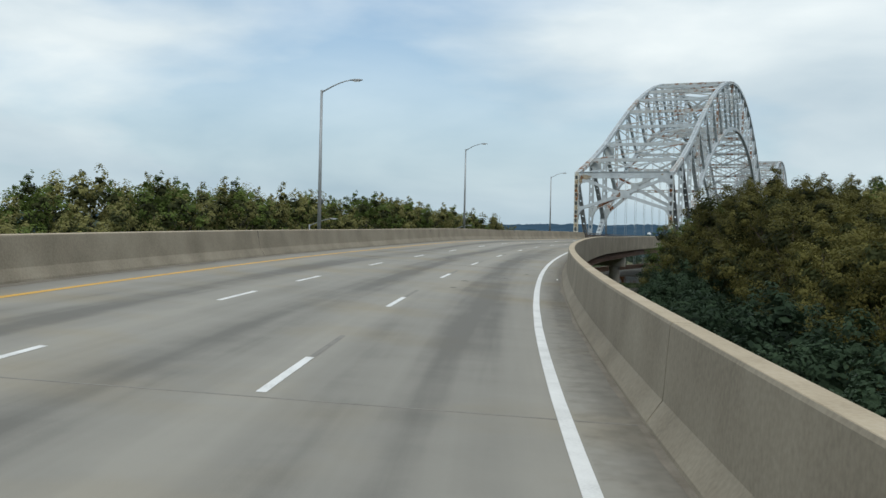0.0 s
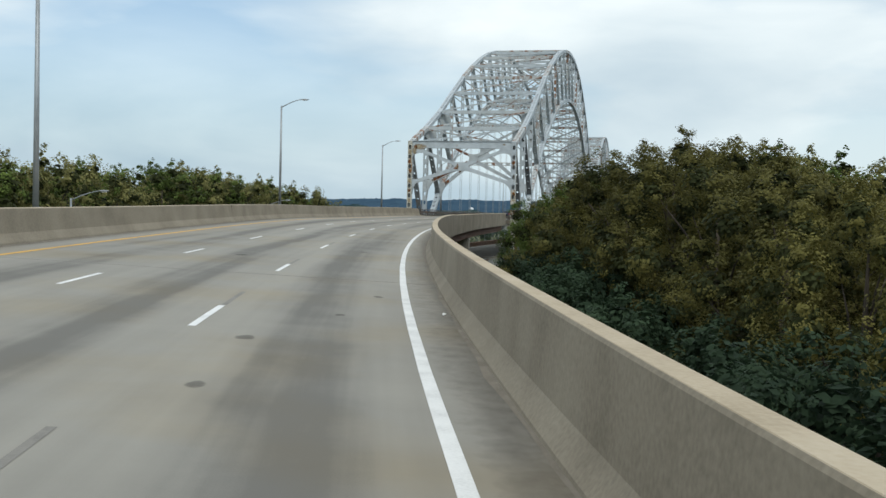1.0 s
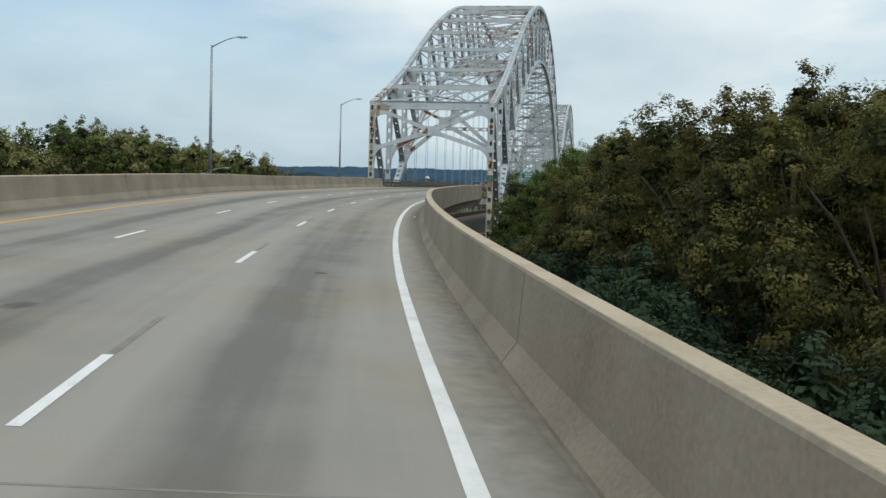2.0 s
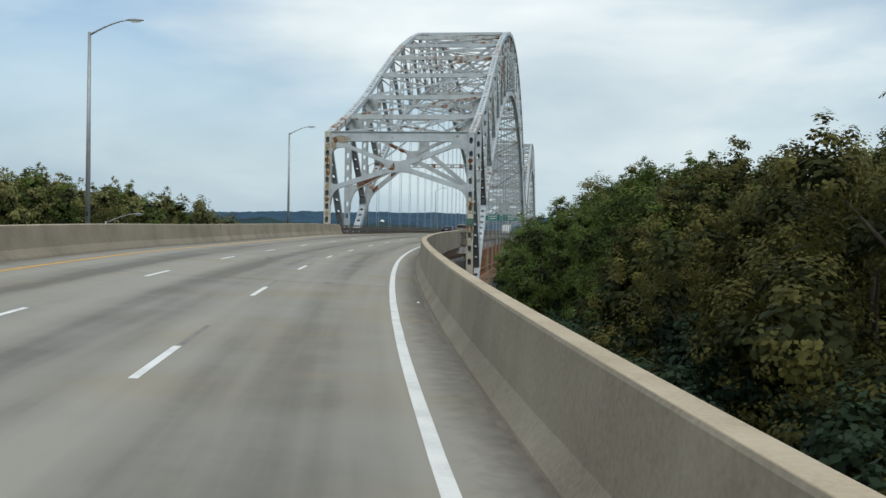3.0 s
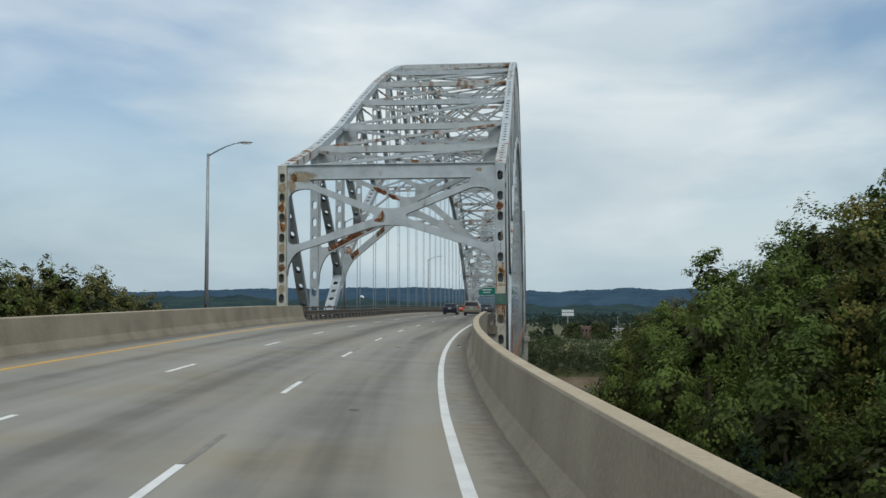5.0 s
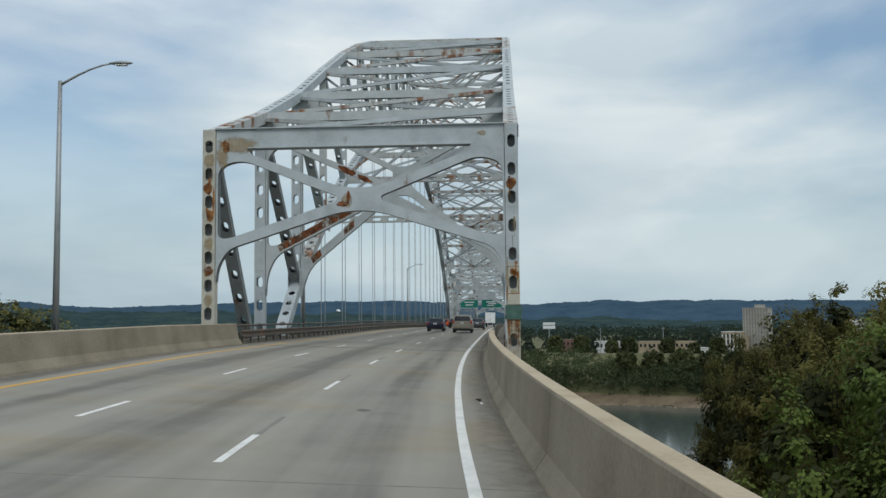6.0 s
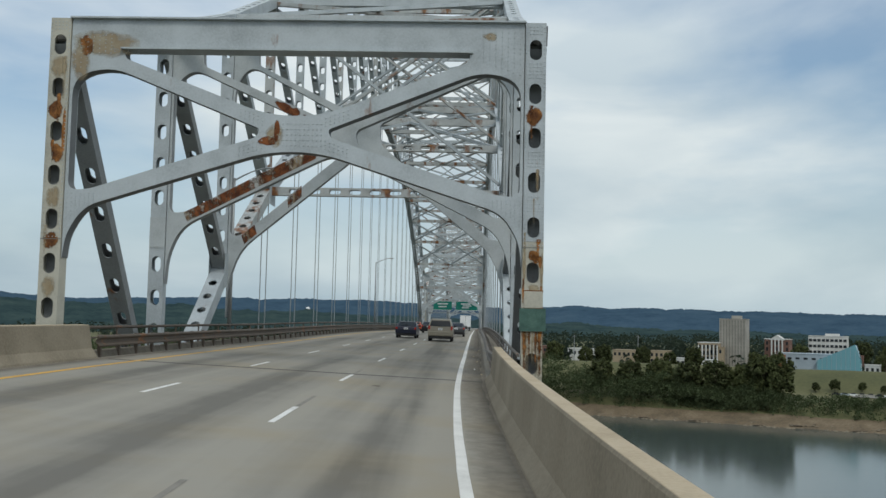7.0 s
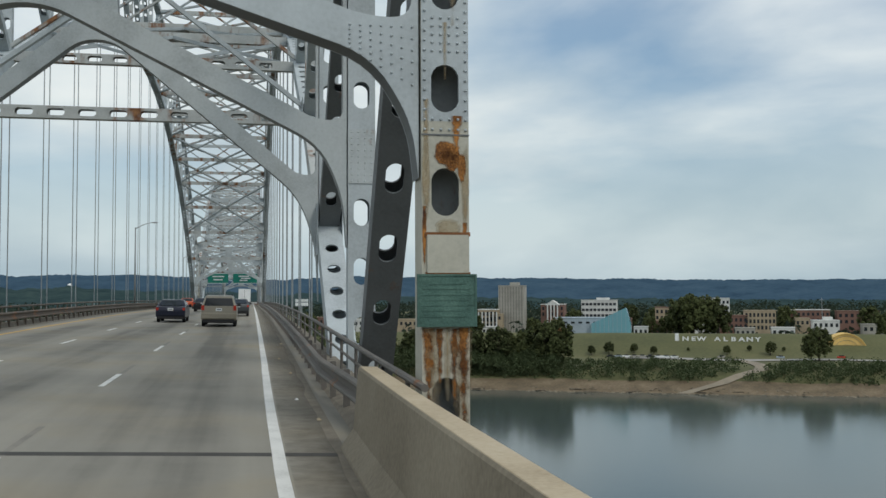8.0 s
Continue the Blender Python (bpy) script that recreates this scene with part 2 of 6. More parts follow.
def water_mat():
    m = bpy.data.materials.new("river_water")
    m.use_nodes = True
    n, l = m.node_tree.nodes, m.node_tree.links
    p = n["Principled BSDF"]
    p.inputs["Base Color"].default_value = (0.058, 0.078, 0.074, 1)
    p.inputs["Roughness"].default_value = 0.12
    p.inputs["IOR"].default_value = 1.33
    t = n.new("ShaderNodeTexCoord")
    a = n.new("ShaderNodeTexNoise")
    a.inputs["Scale"].default_value, a.inputs["Detail"].default_value = 0.55, 6
    l.new(t.outputs["Object"], a.inputs["Vector"])
    u = n.new("ShaderNodeBump")
    u.inputs["Strength"].default_value, u.inputs["Distance"].default_value = 0.35, 0.05
    l.new(a.outputs["Fac"], u.inputs["Height"])
    l.new(u.outputs[0], p.inputs["Normal"])
    return m


def glass_mat(name, base=(0.02, 0.025, 0.03), rough=0.06):
    m = bpy.data.materials.new(name)
    m.use_nodes = True
    p = m.node_tree.nodes["Principled BSDF"]
    p.inputs["Base Color"].default_value = (*base, 1)
    p.inputs["Roughness"].default_value = rough
    p.inputs["Specular IOR Level"].default_value = 0.35
    return m


STEEL = steel_mat("steel_paint", 0.045)
STEEL_RUSTY = steel_mat("steel_paint_rusting", 0.18, (0.44, 0.46, 0.455))
STEEL_SWAY = steel_mat("steel_paint_sway", 0.075, (0.44, 0.475, 0.485))
STEEL_POST = steel_mat("steel_paint_streaked", 0.07, (0.47, 0.455, 0.385))
# darker copies of the paint: grime, and shade of soffits and hollows, in the colour
STEEL_DARK = steel_mat("steel_paint_grimy_shaded", 0.06, (0.15, 0.16, 0.165))
STEEL_MID = steel_mat("steel_paint_dull_shaded", 0.06, (0.27, 0.285, 0.29))
RAIL_BROWN = steel_mat("rail_steel_brown", 0.12, (0.105, 0.082, 0.062))
STEEL_RAIL = steel_mat("rail_steel", 0.10, (0.145, 0.132, 0.118))
TIE_STEEL = steel_mat("tie_steel_weathered", 0.40, (0.25, 0.225, 0.195))
RUST_POST = steel_mat("post_rusted", 0.75, (0.20, 0.135, 0.085))
RUST_SCALE = mat("rust_scale_old", (0.20, 0.085, 0.035), 0.95, 0, (0.075, 0.032, 0.018), (0.33, 0.16, 0.065), 4.5, 30, 0.5)


def stain_mat(name, dark, light, sharp, cover):
    """A stain that breaks up into specks towards its rim and lets the paint show through."""
    m = mat(name, tuple(a * 0.65 + b * 0.35 for a, b in zip(dark, light)), 0.95, 0, dark, light, 2.4, 30, 0.3)
    n, l = m.node_tree.nodes, m.node_tree.links
    el = [k for k in n if k.type == "VALTORGB"][0].color_ramp.elements
    el[0].position, el[2].position = 0.36, 0.63
    at = n.new("ShaderNodeAttribute")
    at.attribute_name = "fade"
    t = n.new("ShaderNodeTexCoord")
    a = n.new("ShaderNodeTexNoise")
    a.inputs["Scale"].default_value, a.inputs["Detail"].default_value, a.inputs["Roughness"].default_value = 3.2, 9, 0.65
    l.new(t.outputs["Object"], a.inputs["Vector"])
    s = n.new("ShaderNodeMath")
    s.operation = "MULTIPLY_ADD"
    s.inputs[1].default_value = 0.55
    l.new(at.outputs["Fac"], s.inputs[0])
    l.new(a.outputs["Fac"], s.inputs[2])
    r = n.new("ShaderNodeMapRange")
    r.inputs["From Min"].default_value, r.inputs["From Max"].default_value = 0.66 - sharp, 0.66 + sharp
    r.inputs["To Max"].default_value = cover
    l.new(s.outputs[0], r.inputs["Value"])
    l.new(r.outputs[0], n["Principled BSDF"].inputs["Alpha"])
    return m


RUST = stain_mat("rust_bloom", (0.055, 0.019, 0.010), (0.46, 0.20, 0.055), 0.10, 1.0)
RUST_DEEP = stain_mat("rust_scale", (0.050, 0.016, 0.009), (0.30, 0.105, 0.036), 0.10, 1.0)
RUST_PALE = stain_mat("rust_wash", (0.33, 0.24, 0.135), (0.46, 0.40, 0.28), 0.26, 0.7)
OIL = stain_mat("oil_stain", (0.09, 0.085, 0.075), (0.15, 0.142, 0.128), 0.26, 0.42)
SHOULDER_DIRT = stain_mat("shoulder_dirt", (0.125, 0.106, 0.080), (0.175, 0.150, 0.115), 0.55, 0.72)
GIRDER = mat("girder_rust_paint", (0.14, 0.075, 0.05), 0.85, 0, None, None, 0.6, 12, 0.2)
BRONZE = mat("bronze_patina", (0.075, 0.15, 0.125), 0.6, 0.2, (0.04, 0.085, 0.07), (0.12, 0.22, 0.18), 3, 26, 0.4)
ROAD = road_mat()
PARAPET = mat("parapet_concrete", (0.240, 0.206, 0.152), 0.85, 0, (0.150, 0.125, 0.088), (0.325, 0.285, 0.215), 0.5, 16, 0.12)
# worn tan cap, also made lighter in colour for the light on top
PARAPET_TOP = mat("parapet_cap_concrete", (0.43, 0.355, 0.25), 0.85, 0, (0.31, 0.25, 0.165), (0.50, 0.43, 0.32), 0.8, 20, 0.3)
CONCRETE = mat("pier_concrete", (0.30, 0.28, 0.24), 0.85, 0, None, None, 0.4, 14, 0.3)
WHITE_PAINT = mat("white_road_paint", (0.72, 0.72, 0.70), 0.6, 0, (0.52, 0.52, 0.50), (0.8, 0.8, 0.78), 1.6, 30, 0.15)
YELLOW_PAINT = mat("yellow_road_paint", (0.62, 0.35, 0.05), 0.65, 0, (0.44, 0.27, 0.07), (0.68, 0.39, 0.05), 1.2, 24, 0.15)
TAR = mat("joint_tar", (0.06, 0.058, 0.055), 0.9, 0, None, None, 2, 30, 0.2)
SCUFF = mat("old_marking_scar", (0.212, 0.20, 0.178), 0.85, 0, None, None, 2, 30, 0.2)
DIRT = mat("gutter_grit", (0.185, 0.163, 0.130), 0.95, 0, (0.12, 0.102, 0.08), (0.245, 0.22, 0.18), 2.5, 40, 0.6)
GALV = mat("galvanised_steel", (0.33, 0.35, 0.36), 0.5, 0.5, None, None, 1.5, 30, 0.05)
SIGN_GREEN = mat("sign_green", (0.010, 0.20, 0.15), 0.4, 0, None, None, 1, 8, 0.0)
SIGN_WHITE = mat("sign_white", (0.75, 0.76, 0.76), 0.45, 0, None, None, 1, 8, 0.0)
RUBBER = mat("tyre_rubber", (0.016, 0.016, 0.017), 0.85, 0, None, None, 3, 40, 0.2)
PLASTIC = mat("black_plastic", (0.02, 0.02, 0.021), 0.6, 0, None, None, 3, 40, 0.1)
CAR_GLASS = glass_mat("car_glass")
TAIL_RED = glass_mat("tail_light_red", (0.45, 0.03, 0.015), 0.2)
CHROME = mat("chrome", (0.6, 0.6, 0.6), 0.2, 1.0, None, None, 3, 30, 0.0)
BARK = mat("bark", (0.055, 0.044, 0.032), 0.9, 0, None, None, 2, 18, 0.6)
LEAF_OLIVE = leaf_mat("leaf_olive", (0.030, 0.032, 0.010), (0.200, 0.182, 0.053))
LEAF_GREEN = leaf_mat("leaf_green", (0.034, 0.053, 0.014), (0.160, 0.218, 0.052))
# leaves inside the crowns, with the crown's inner shade in their dark colour
LEAF_INNER_SHADE = leaf_mat("leaf_inner_shade", (0.013, 0.017, 0.006), (0.062, 0.072, 0.024))
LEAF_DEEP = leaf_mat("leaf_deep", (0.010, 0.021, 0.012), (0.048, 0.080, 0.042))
# lighter olive for the wood's trees: their sunlit look is put into the colour
LEAF_WOOD_LIT = leaf_mat("leaf_wood_lit", (0.085, 0.088, 0.032), (0.280, 0.265, 0.095))
LEAF_TOWN = leaf_mat("leaf_town", (0.036, 0.048, 0.020), (0.120, 0.140, 0.056))
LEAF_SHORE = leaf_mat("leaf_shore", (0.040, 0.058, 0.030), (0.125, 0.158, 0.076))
# woods behind the town: haze is mixed into the leaf colour as blue
LEAF_FAR_HAZE = leaf_mat("leaf_far_haze", (0.028, 0.042, 0.032), (0.066, 0.088, 0.064))
WATER = water_mat()
GRASS = mat("levee_grass", (0.098, 0.100, 0.042), 0.95, 0, (0.062, 0.070, 0.030), (0.135, 0.128, 0.058), 0.03, 0.6, 0.3)
MUD = mat("river_mud", (0.140, 0.106, 0.066), 0.9, 0, (0.068, 0.054, 0.035), (0.22, 0.172, 0.115), 0.12, 0.9, 0.4)
# the far ridge's blue is distance haze put into the base colour
HILL = mat("wooded_hills_hazed", (0.046, 0.083, 0.122), 0.95, 0, (0.030, 0.056, 0.088), (0.064, 0.104, 0.142), 0.012, 0.06, 0.0, spec=0.0)
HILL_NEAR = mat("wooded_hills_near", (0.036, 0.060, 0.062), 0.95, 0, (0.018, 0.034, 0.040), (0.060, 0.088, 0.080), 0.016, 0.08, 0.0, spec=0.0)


# ---- mesh helpers ----
class MB:
    """Gathers faces of one mesh."""

    def __init__(self):
        self.v, self.f, self.uv = [], [], None

    def add(self, verts, faces):
        o = len(self.v)
        self.v += [tuple(p) for p in verts]
        self.f += [tuple(i + o for i in q) for q in faces]
        return self

    def box(self, c, x, y, z):
        """A box round c with the half axes x, y, z."""
        c, x, y, z = Vector(c), Vector(x), Vector(y), Vector(z)
        p = [c + x * a + y * b + z * d for d in (-1, 1) for b in (-1, 1) for a in (-1, 1)]
        return self.add(p, [(0, 2, 3, 1), (4, 5, 7, 6), (0, 1, 5, 4), (2, 6, 7, 3), (0, 4, 6, 2), (1, 3, 7, 5)])

    def beam(self, p, q, w, d, side=None):
        """A solid bar from p to q: w along side, d across it."""
        p, q = Vector(p), Vector(q)
        e = (q - p).normalized()
        s = Vector(side) if side is not None else e.cross(UP)
        if s.length < 1e-4:
            s = Vector((1, 0, 0))
        s = (s - e * s.dot(e)).normalized()
        n = e.cross(s)
        return self.box((p + q) / 2, (q - p) / 2, s * (w / 2), n * (d / 2))

    def tube(self, pts, radii, n=8, cap=True):
        """A tube through pts."""
        rings = []
        for i, p in enumerate(pts):
            p = Vector(p)
            e = Vector(pts[min(i + 1, len(pts) - 1)]) - Vector(pts[max(i - 1, 0)])
            e.normalize()
            s = e.cross(UP)
            if s.length < 0.05:
                s = e.cross(Vector((1, 0, 0)))
            s.normalize()
            t = e.cross(s)
            r = radii[i] if hasattr(radii, "__len__") else radii
            rings.append([p + (s * math.cos(a) + t * math.sin(a)) * r for a in [2 * math.pi * k / n for k in range(n)]])
        f = []
        for i in range(len(pts) - 1):
            for k in range(n):
                f.append((i * n + k, i * n + (k + 1) % n, (i + 1) * n + (k + 1) % n, (i + 1) * n + k))
        if cap:
            f.append(tuple(range(n - 1, -1, -1)))
            f.append(tuple((len(pts) - 1) * n + k for k in range(n)))
        return self.add([p for r in rings for p in r], f)

    def lathe(self, c, axis, prof, n=20):
        """Turns a profile of (along, radius) round an axis."""
        c, axis = Vector(c), Vector(axis).normalized()
        s = axis.orthogonal().normalized()
        t = axis.cross(s)
        v = [c + axis * a + (s * math.cos(2 * math.pi * k / n) + t * math.sin(2 * math.pi * k / n)) * r for a, r in prof for k in range(n)]
        f = [(i * n + k, i * n + (k + 1) % n, (i + 1) * n + (k + 1) % n, (i + 1) * n + k) for i in range(len(prof) - 1) for k in range(n)]
        return self.add(v, f)

    def mesh(self, name, fix=True, smooth=False):
        m = bpy.data.meshes.new(name)
        m.from_pydata(self.v, [], self.f)
        if fix:
            b = bmesh.new()
            b.from_mesh(m)
            bmesh.ops.recalc_face_normals(b, faces=b.faces)
            b.to_mesh(m)
            b.free()
        if smooth:
            m.polygons.foreach_set("use_smooth", [True] * len(m.polygons))
        m.update()
        return m


def thing(name, at=(0, 0, 0), label="", category="", group="", kind=""):
    ob = new(name)
    ob.location = at
    ob.empty_display_size = 0.3
    return tagged(ob, label, category, group, kind)


def part(name, mb, material, parent=None, label="", smooth=False, fix=True):
    """One mesh object, under a thing or a part."""
    data = mb if isinstance(mb, bpy.types.Mesh) else mb.mesh(name, fix, smooth)
    if not data.materials:
        data.materials.append(material)
    ob = new(name, data)
    if parent is not None:
        ob.parent = parent
        if parent.parent is None:
            ob.matrix_parent_inverse = Matrix.Translation(-parent.location)
    if label:
        ob["label"] = label
    return ob


def solo(name, mb, material, label, category, kind="", group="", smooth=False, fix=True):
    return tagged(part(name, mb, material, None, "", smooth, fix), label, category, group, kind)


def ring_plate(mb, o, ex, ey, nz, L, w, holes, a, b, t):
    """A plate from o along ex (length L), ey across (width w), with stadium holes of half length a and half width b at the places given."""
    def P(x, y, z=0.0):
        return o + ex * x + ey * y + nz * z
    c = 0.0
    cell = a + 0.14
    for h in holes:
        if h - cell > c + 1e-3:
            mb.add([P(c, -w / 2), P(h - cell, -w / 2), P(h - cell, w / 2), P(c, w / 2)], [(0, 1, 2, 3)])
        inner, outer = [], []
        for k in range(16):
            g = 2 * math.pi * (k + 0.5) / 16
            x, y = math.cos(g), math.sin(g)
            inner.append(((a - b) * (1 if x > 0 else -1) + b * x, b * y))
        for k in range(16):
            g = 2 * math.pi * (k + 0.5) / 16
            x, y = math.cos(g), math.sin(g)
            m = max(abs(x), abs(y))
            outer.append((cell * x / m, w / 2 * y / m))
        # square corners
        for k, (sx, sy) in ((1, (1, 1)), (5, (-1, 1)), (9, (-1, -1)), (13, (1, -1))):
            outer[k] = (cell * sx, w / 2 * sy)
        v = [P(h + x, y) for x, y in inner] + [P(h + x, y) for x, y in outer] + [P(h + x, y, -t) for x, y in inner]
        f = [(k, 16 + k, 16 + (k + 1) % 16, (k + 1) % 16) for k in range(16)] + [(k, (k + 1) % 16, 32 + (k + 1) % 16, 32 + k) for k in range(16)]
        mb.add(v, f)
        c = h + cell
    if L > c + 1e-3:
        mb.add([P(c, -w / 2), P(L, -w / 2), P(L, w / 2), P(c, w / 2)], [(0, 1, 2, 3)])


def member(p, q, w, d, side=None, pitch=1.6, a=0.36, b=0.215, first=None, back=True):
    """A riveted box member: two cover plates with hand holes, two solid webs."""
    mb = MB()
    p, q = Vector(p), Vector(q)
    e = (q - p).normalized()
    L = (q - p).length
    s = Vector(side) if side is not None else NX
    s = (s - e * s.dot(e)).normalized()
    n = e.cross(s)
    if first is None:
        k = max(1, int((L - 1.4) / pitch))
        holes = [L / 2 + (i - (k - 1) / 2) * pitch for i in range(k)]
    else:
        holes = [h for h in [first + i * pitch for i in range(60)] if h < L - a - 0.2]
    if back:
        ring_plate(mb, p + n * (d / 2), e, s, n, L, w, holes, a, b, 0.06)
    else:
        ring_plate(mb, p - n * (d / 2), e, s, -n, L, w, holes, a, b, 0.06)
    if back:
        ring_plate(mb, p - n * (d / 2), e, s, -n, L, w, holes, a, b, 0.06)
        far_plate = []
    else:
        # the far plate is whole, and a diaphragm closes the box behind the holes
        far_plate = [d / 2, d / 2 - 0.08]
    # with the axis upright, the first plate faces along the bridge
    for o in far_plate:
        mb.add([p + n * o - s * (w / 2), q + n * o - s * (w / 2), q + n * o + s * (w / 2), p + n * o + s * (w / 2)], [(0, 1, 2, 3)])
    for k in (-1, 1):
        o = s * (k * w / 2)
        for h in (0.0, 0.035):
            x = o - s * (k * h)
            mb.add([p + x + n * d / 2, p + x - n * d / 2, q + x - n * d / 2, q + x + n * d / 2], [(0, 1, 2, 3)])
    return mb


def outline_plate(name, outer, holes, thick, place):
    """A flat plate with rounded openings, cut from an outline, thick both ways; place maps (x, y, depth) to the world."""
    cu = bpy.data.curves.new(name, "CURVE")
    cu.dimensions, cu.fill_mode, cu.extrude = "2D", "BOTH", thick
    for pts in [outer] + holes:
        sp = cu.splines.new("POLY")
        sp.points.add(len(pts) - 1)
        for i, (x, y) in enumerate(pts):
            sp.points[i].co = (x, y, 0, 1)
        sp.use_cyclic_u = True
    ob = bpy.data.objects.new(name, cu)
    me = bpy.data.meshes.new_from_object(ob)
    bpy.data.objects.remove(ob)
    bpy.data.curves.remove(cu)
    b = bmesh.new()
    b.from_mesh(me)
    bmesh.ops.remove_doubles(b, verts=b.verts, dist=0.002)
    for v in b.verts:
        v.co = place(v.co.x, v.co.y, v.co.z)
    bmesh.ops.recalc_face_normals(b, faces=b.faces)
    b.to_mesh(me)
    b.free()
    me.update()
    return me


def smooth_loop(pts, r=0.5, n=5):
    """Rounds the corners of a closed outline; each point may bring its own radius."""
    out = []
    m = len(pts)
    for i in range(m):
        p0, p1, p2 = [Vector(pts[(i + k) % m][:2]) for k in (-1, 0, 1)]
        rr = pts[i][2] if len(pts[i]) > 2 else r
        a, b = p0 - p1, p2 - p1
        rr = min(rr, a.length * 0.48, b.length * 0.48)
        if rr < 0.02:
            out.append(tuple(p1))
            continue
        a, b = p1 + a.normalized() * rr, p1 + b.normalized() * rr
        for k in range(n + 1):
            t = k / n
            out.append(tuple(a * (1 - t) ** 2 + p1 * 2 * t * (1 - t) + b * t * t))
    return out


def stations(s0, s1, step):
    n = max(1, int(round((s1 - s0) / step)))
    return [s0 + (s1 - s0) * i / n for i in range(n + 1)]


def straight(s):
    return 0.0


def sweep(prof, s0, s1, step=3.0, closed=True, caps=True, off=straight):
    """Draws a profile of (l, h) along the road."""
    mb = MB()
    st = stations(s0, s1, step)
    n = len(prof)
    mb.v = [tuple(W(s, l + off(s), h)) for s in st for l, h in prof]
    m = n if closed else n - 1
    mb.f = [(i * n + k, i * n + (k + 1) % n, (i + 1) * n + (k + 1) % n, (i + 1) * n + k) for i in range(len(st) - 1) for k in range(m)]
    if closed and caps:
        mb.f += [tuple(range(n)), tuple((len(st) - 1) * n + k for k in range(n - 1, -1, -1))]
    return mb


# ---- ground, river, hills ----
def ground_height(d, q):
    """Height of the land d across the river from the near shore, q along it."""
    prof = [(-9000, -15), (-60, -15), (8, -16), (30, -26), (52, -43), (120, -48), (400, -48), (455, -43.5), (463, -40.8), (476, -36.5), (486, -33.5), (520, -31), (556, -30.2), (594, -18.9), (602, -18.7), (622, -25), (3000, -24), (9000, -24)]
    for (a, za), (b, zb) in zip(prof, prof[1:]):
        if d <= b:
            z = za + (zb - za) * (d - a) / (b - a)
            break
    z += 0.7 * noise.noise(Vector((d * 0.03, q * 0.02, 0)))
    if 440 < d < 500:
        z += 0.9 * noise.noise(Vector((d * 0.08, q * 0.05, 5)))
    return z


def build_ground():
    ds = [-3500, -1500, -700, -400, -250, -150, -100, -60, -30, -10, 8, 20, 30, 40, 52, 80, 120, 400, 440, 448, 455, 459, 463, 469, 476, 481, 486, 500, 520, 540, 556, 568, 580, 590, 596, 603, 612, 622, 700, 900, 1400, 2200, 3200, 4400]
    qs = [-4200, -3000, -2000, -1300] + [-900 + 18 * i for i in range(101)] + [1100, 1500, 2200, 3000, 4200]
    mb = MB()
    for d in ds:
        for q in qs:
            p = C0 + HX * d + QX * q
            mb.v.append((p.x, p.y, ground_height(d, q)))
    n = len(qs)
    mb.f = [(i * n + k, i * n + k + 1, (i + 1) * n + k + 1, (i + 1) * n + k) for i in range(len(ds) - 1) for k in range(n - 1)]
    me = mb.mesh("ground")
    for m in (GRASS, MUD):
        me.materials.append(m)
    for f in me.polygons:
        d = (f.center - C0).dot(HX)
        f.material_index = 1 if 15 < d < 473 else 0
        f.use_smooth = True
    tagged(new("ground", me), "river banks of grass and bare mud under the bridge", "ground", "", "structure")
    w = MB()
    for d in (20, 500):
        for q in (-4200, 4200):
            p = C0 + HX * d + QX * q
            w.v.append((p.x, p.y, -41.0))
    w.f = [(0, 1, 3, 2)]
    solo("water", w, WATER, "calm grey-green river water", "river", "structure")


RIDGE = [(-75, 70), (-30, 74), (-8, 76), (-4.5, 78), (-3.2, 86), (-2, 70), (0, 63), (2, 66), (5, 72), (10, 78), (16, 80), (19, 76), (24, 66), (26.5, 66), (29, 74), (33, 71), (38, 67), (42, 64), (48, 58), (54, 55), (60, 54), (95, 52)]


def build_hills():
    """Wooded ridges round the far side of the valley: a low dark one before a tall one with haze in its colour."""
    az = [-75 + 0.1 * i for i in range(1701)]
    for far_one in (True, False):
        mb = MB()
        base = 3000 if far_one else 1850
        rows = [(0, 0.0), (150, 0.42), (300, 0.72), (450, 0.93), (600, 1.0), (800, 0.9), (1300, 0.1)]
        for r, k in rows:
            for a in az:
                crest = float(np.interp(a, [p[0] for p in RIDGE], [p[1] for p in RIDGE]))
                if far_one:
                    top = crest + 26 + 4 * noise.noise(Vector((a * 0.5, 7, 0)))
                else:
                    top = (crest + 26) * 0.40 * (1.0 + 0.22 * noise.noise(Vector((a * 0.16, 3, 0))) + 0.12 * noise.noise(Vector((a * 0.7, 5, 0))))
                    top *= float(np.interp(a, [-30, 0, 6, 13, 24, 40, 60], [1.72, 1.66, 1.5, 1.2, 0.95, 0.6, 0.5]))
                z = -26 + top * k + 4.0 * k * noise.noise(Vector((a * 1.5, r * 0.004, 1))) + 2.6 * k * noise.noise(Vector((a * 5, r * 0.02, 2)))
                z += 3.0 * k * abs(noise.noise(Vector((a * 13, r * 0.05, 4))))
                d = base + r
                mb.v.append((C0.x + d * math.sin(radians(a)), C0.y + d * math.cos(radians(a)), z))
        n = len(az)
        mb.f = [(i * n + j, i * n + j + 1, (i + 1) * n + j + 1, (i + 1) * n + j) for i in range(len(rows) - 1) for j in range(n - 1)]
        solo("backdrop" if far_one else "backdrop_near", mb, HILL if far_one else HILL_NEAR, "long wooded ridge across the valley, blue haze in its colour" if far_one else "lower dark green wooded hills before the ridge", "hills", "structure", smooth=True)


build_ground()
build_hills()

# ---- the road and its parapets ----
S0, S1 = -300.0, 560.0


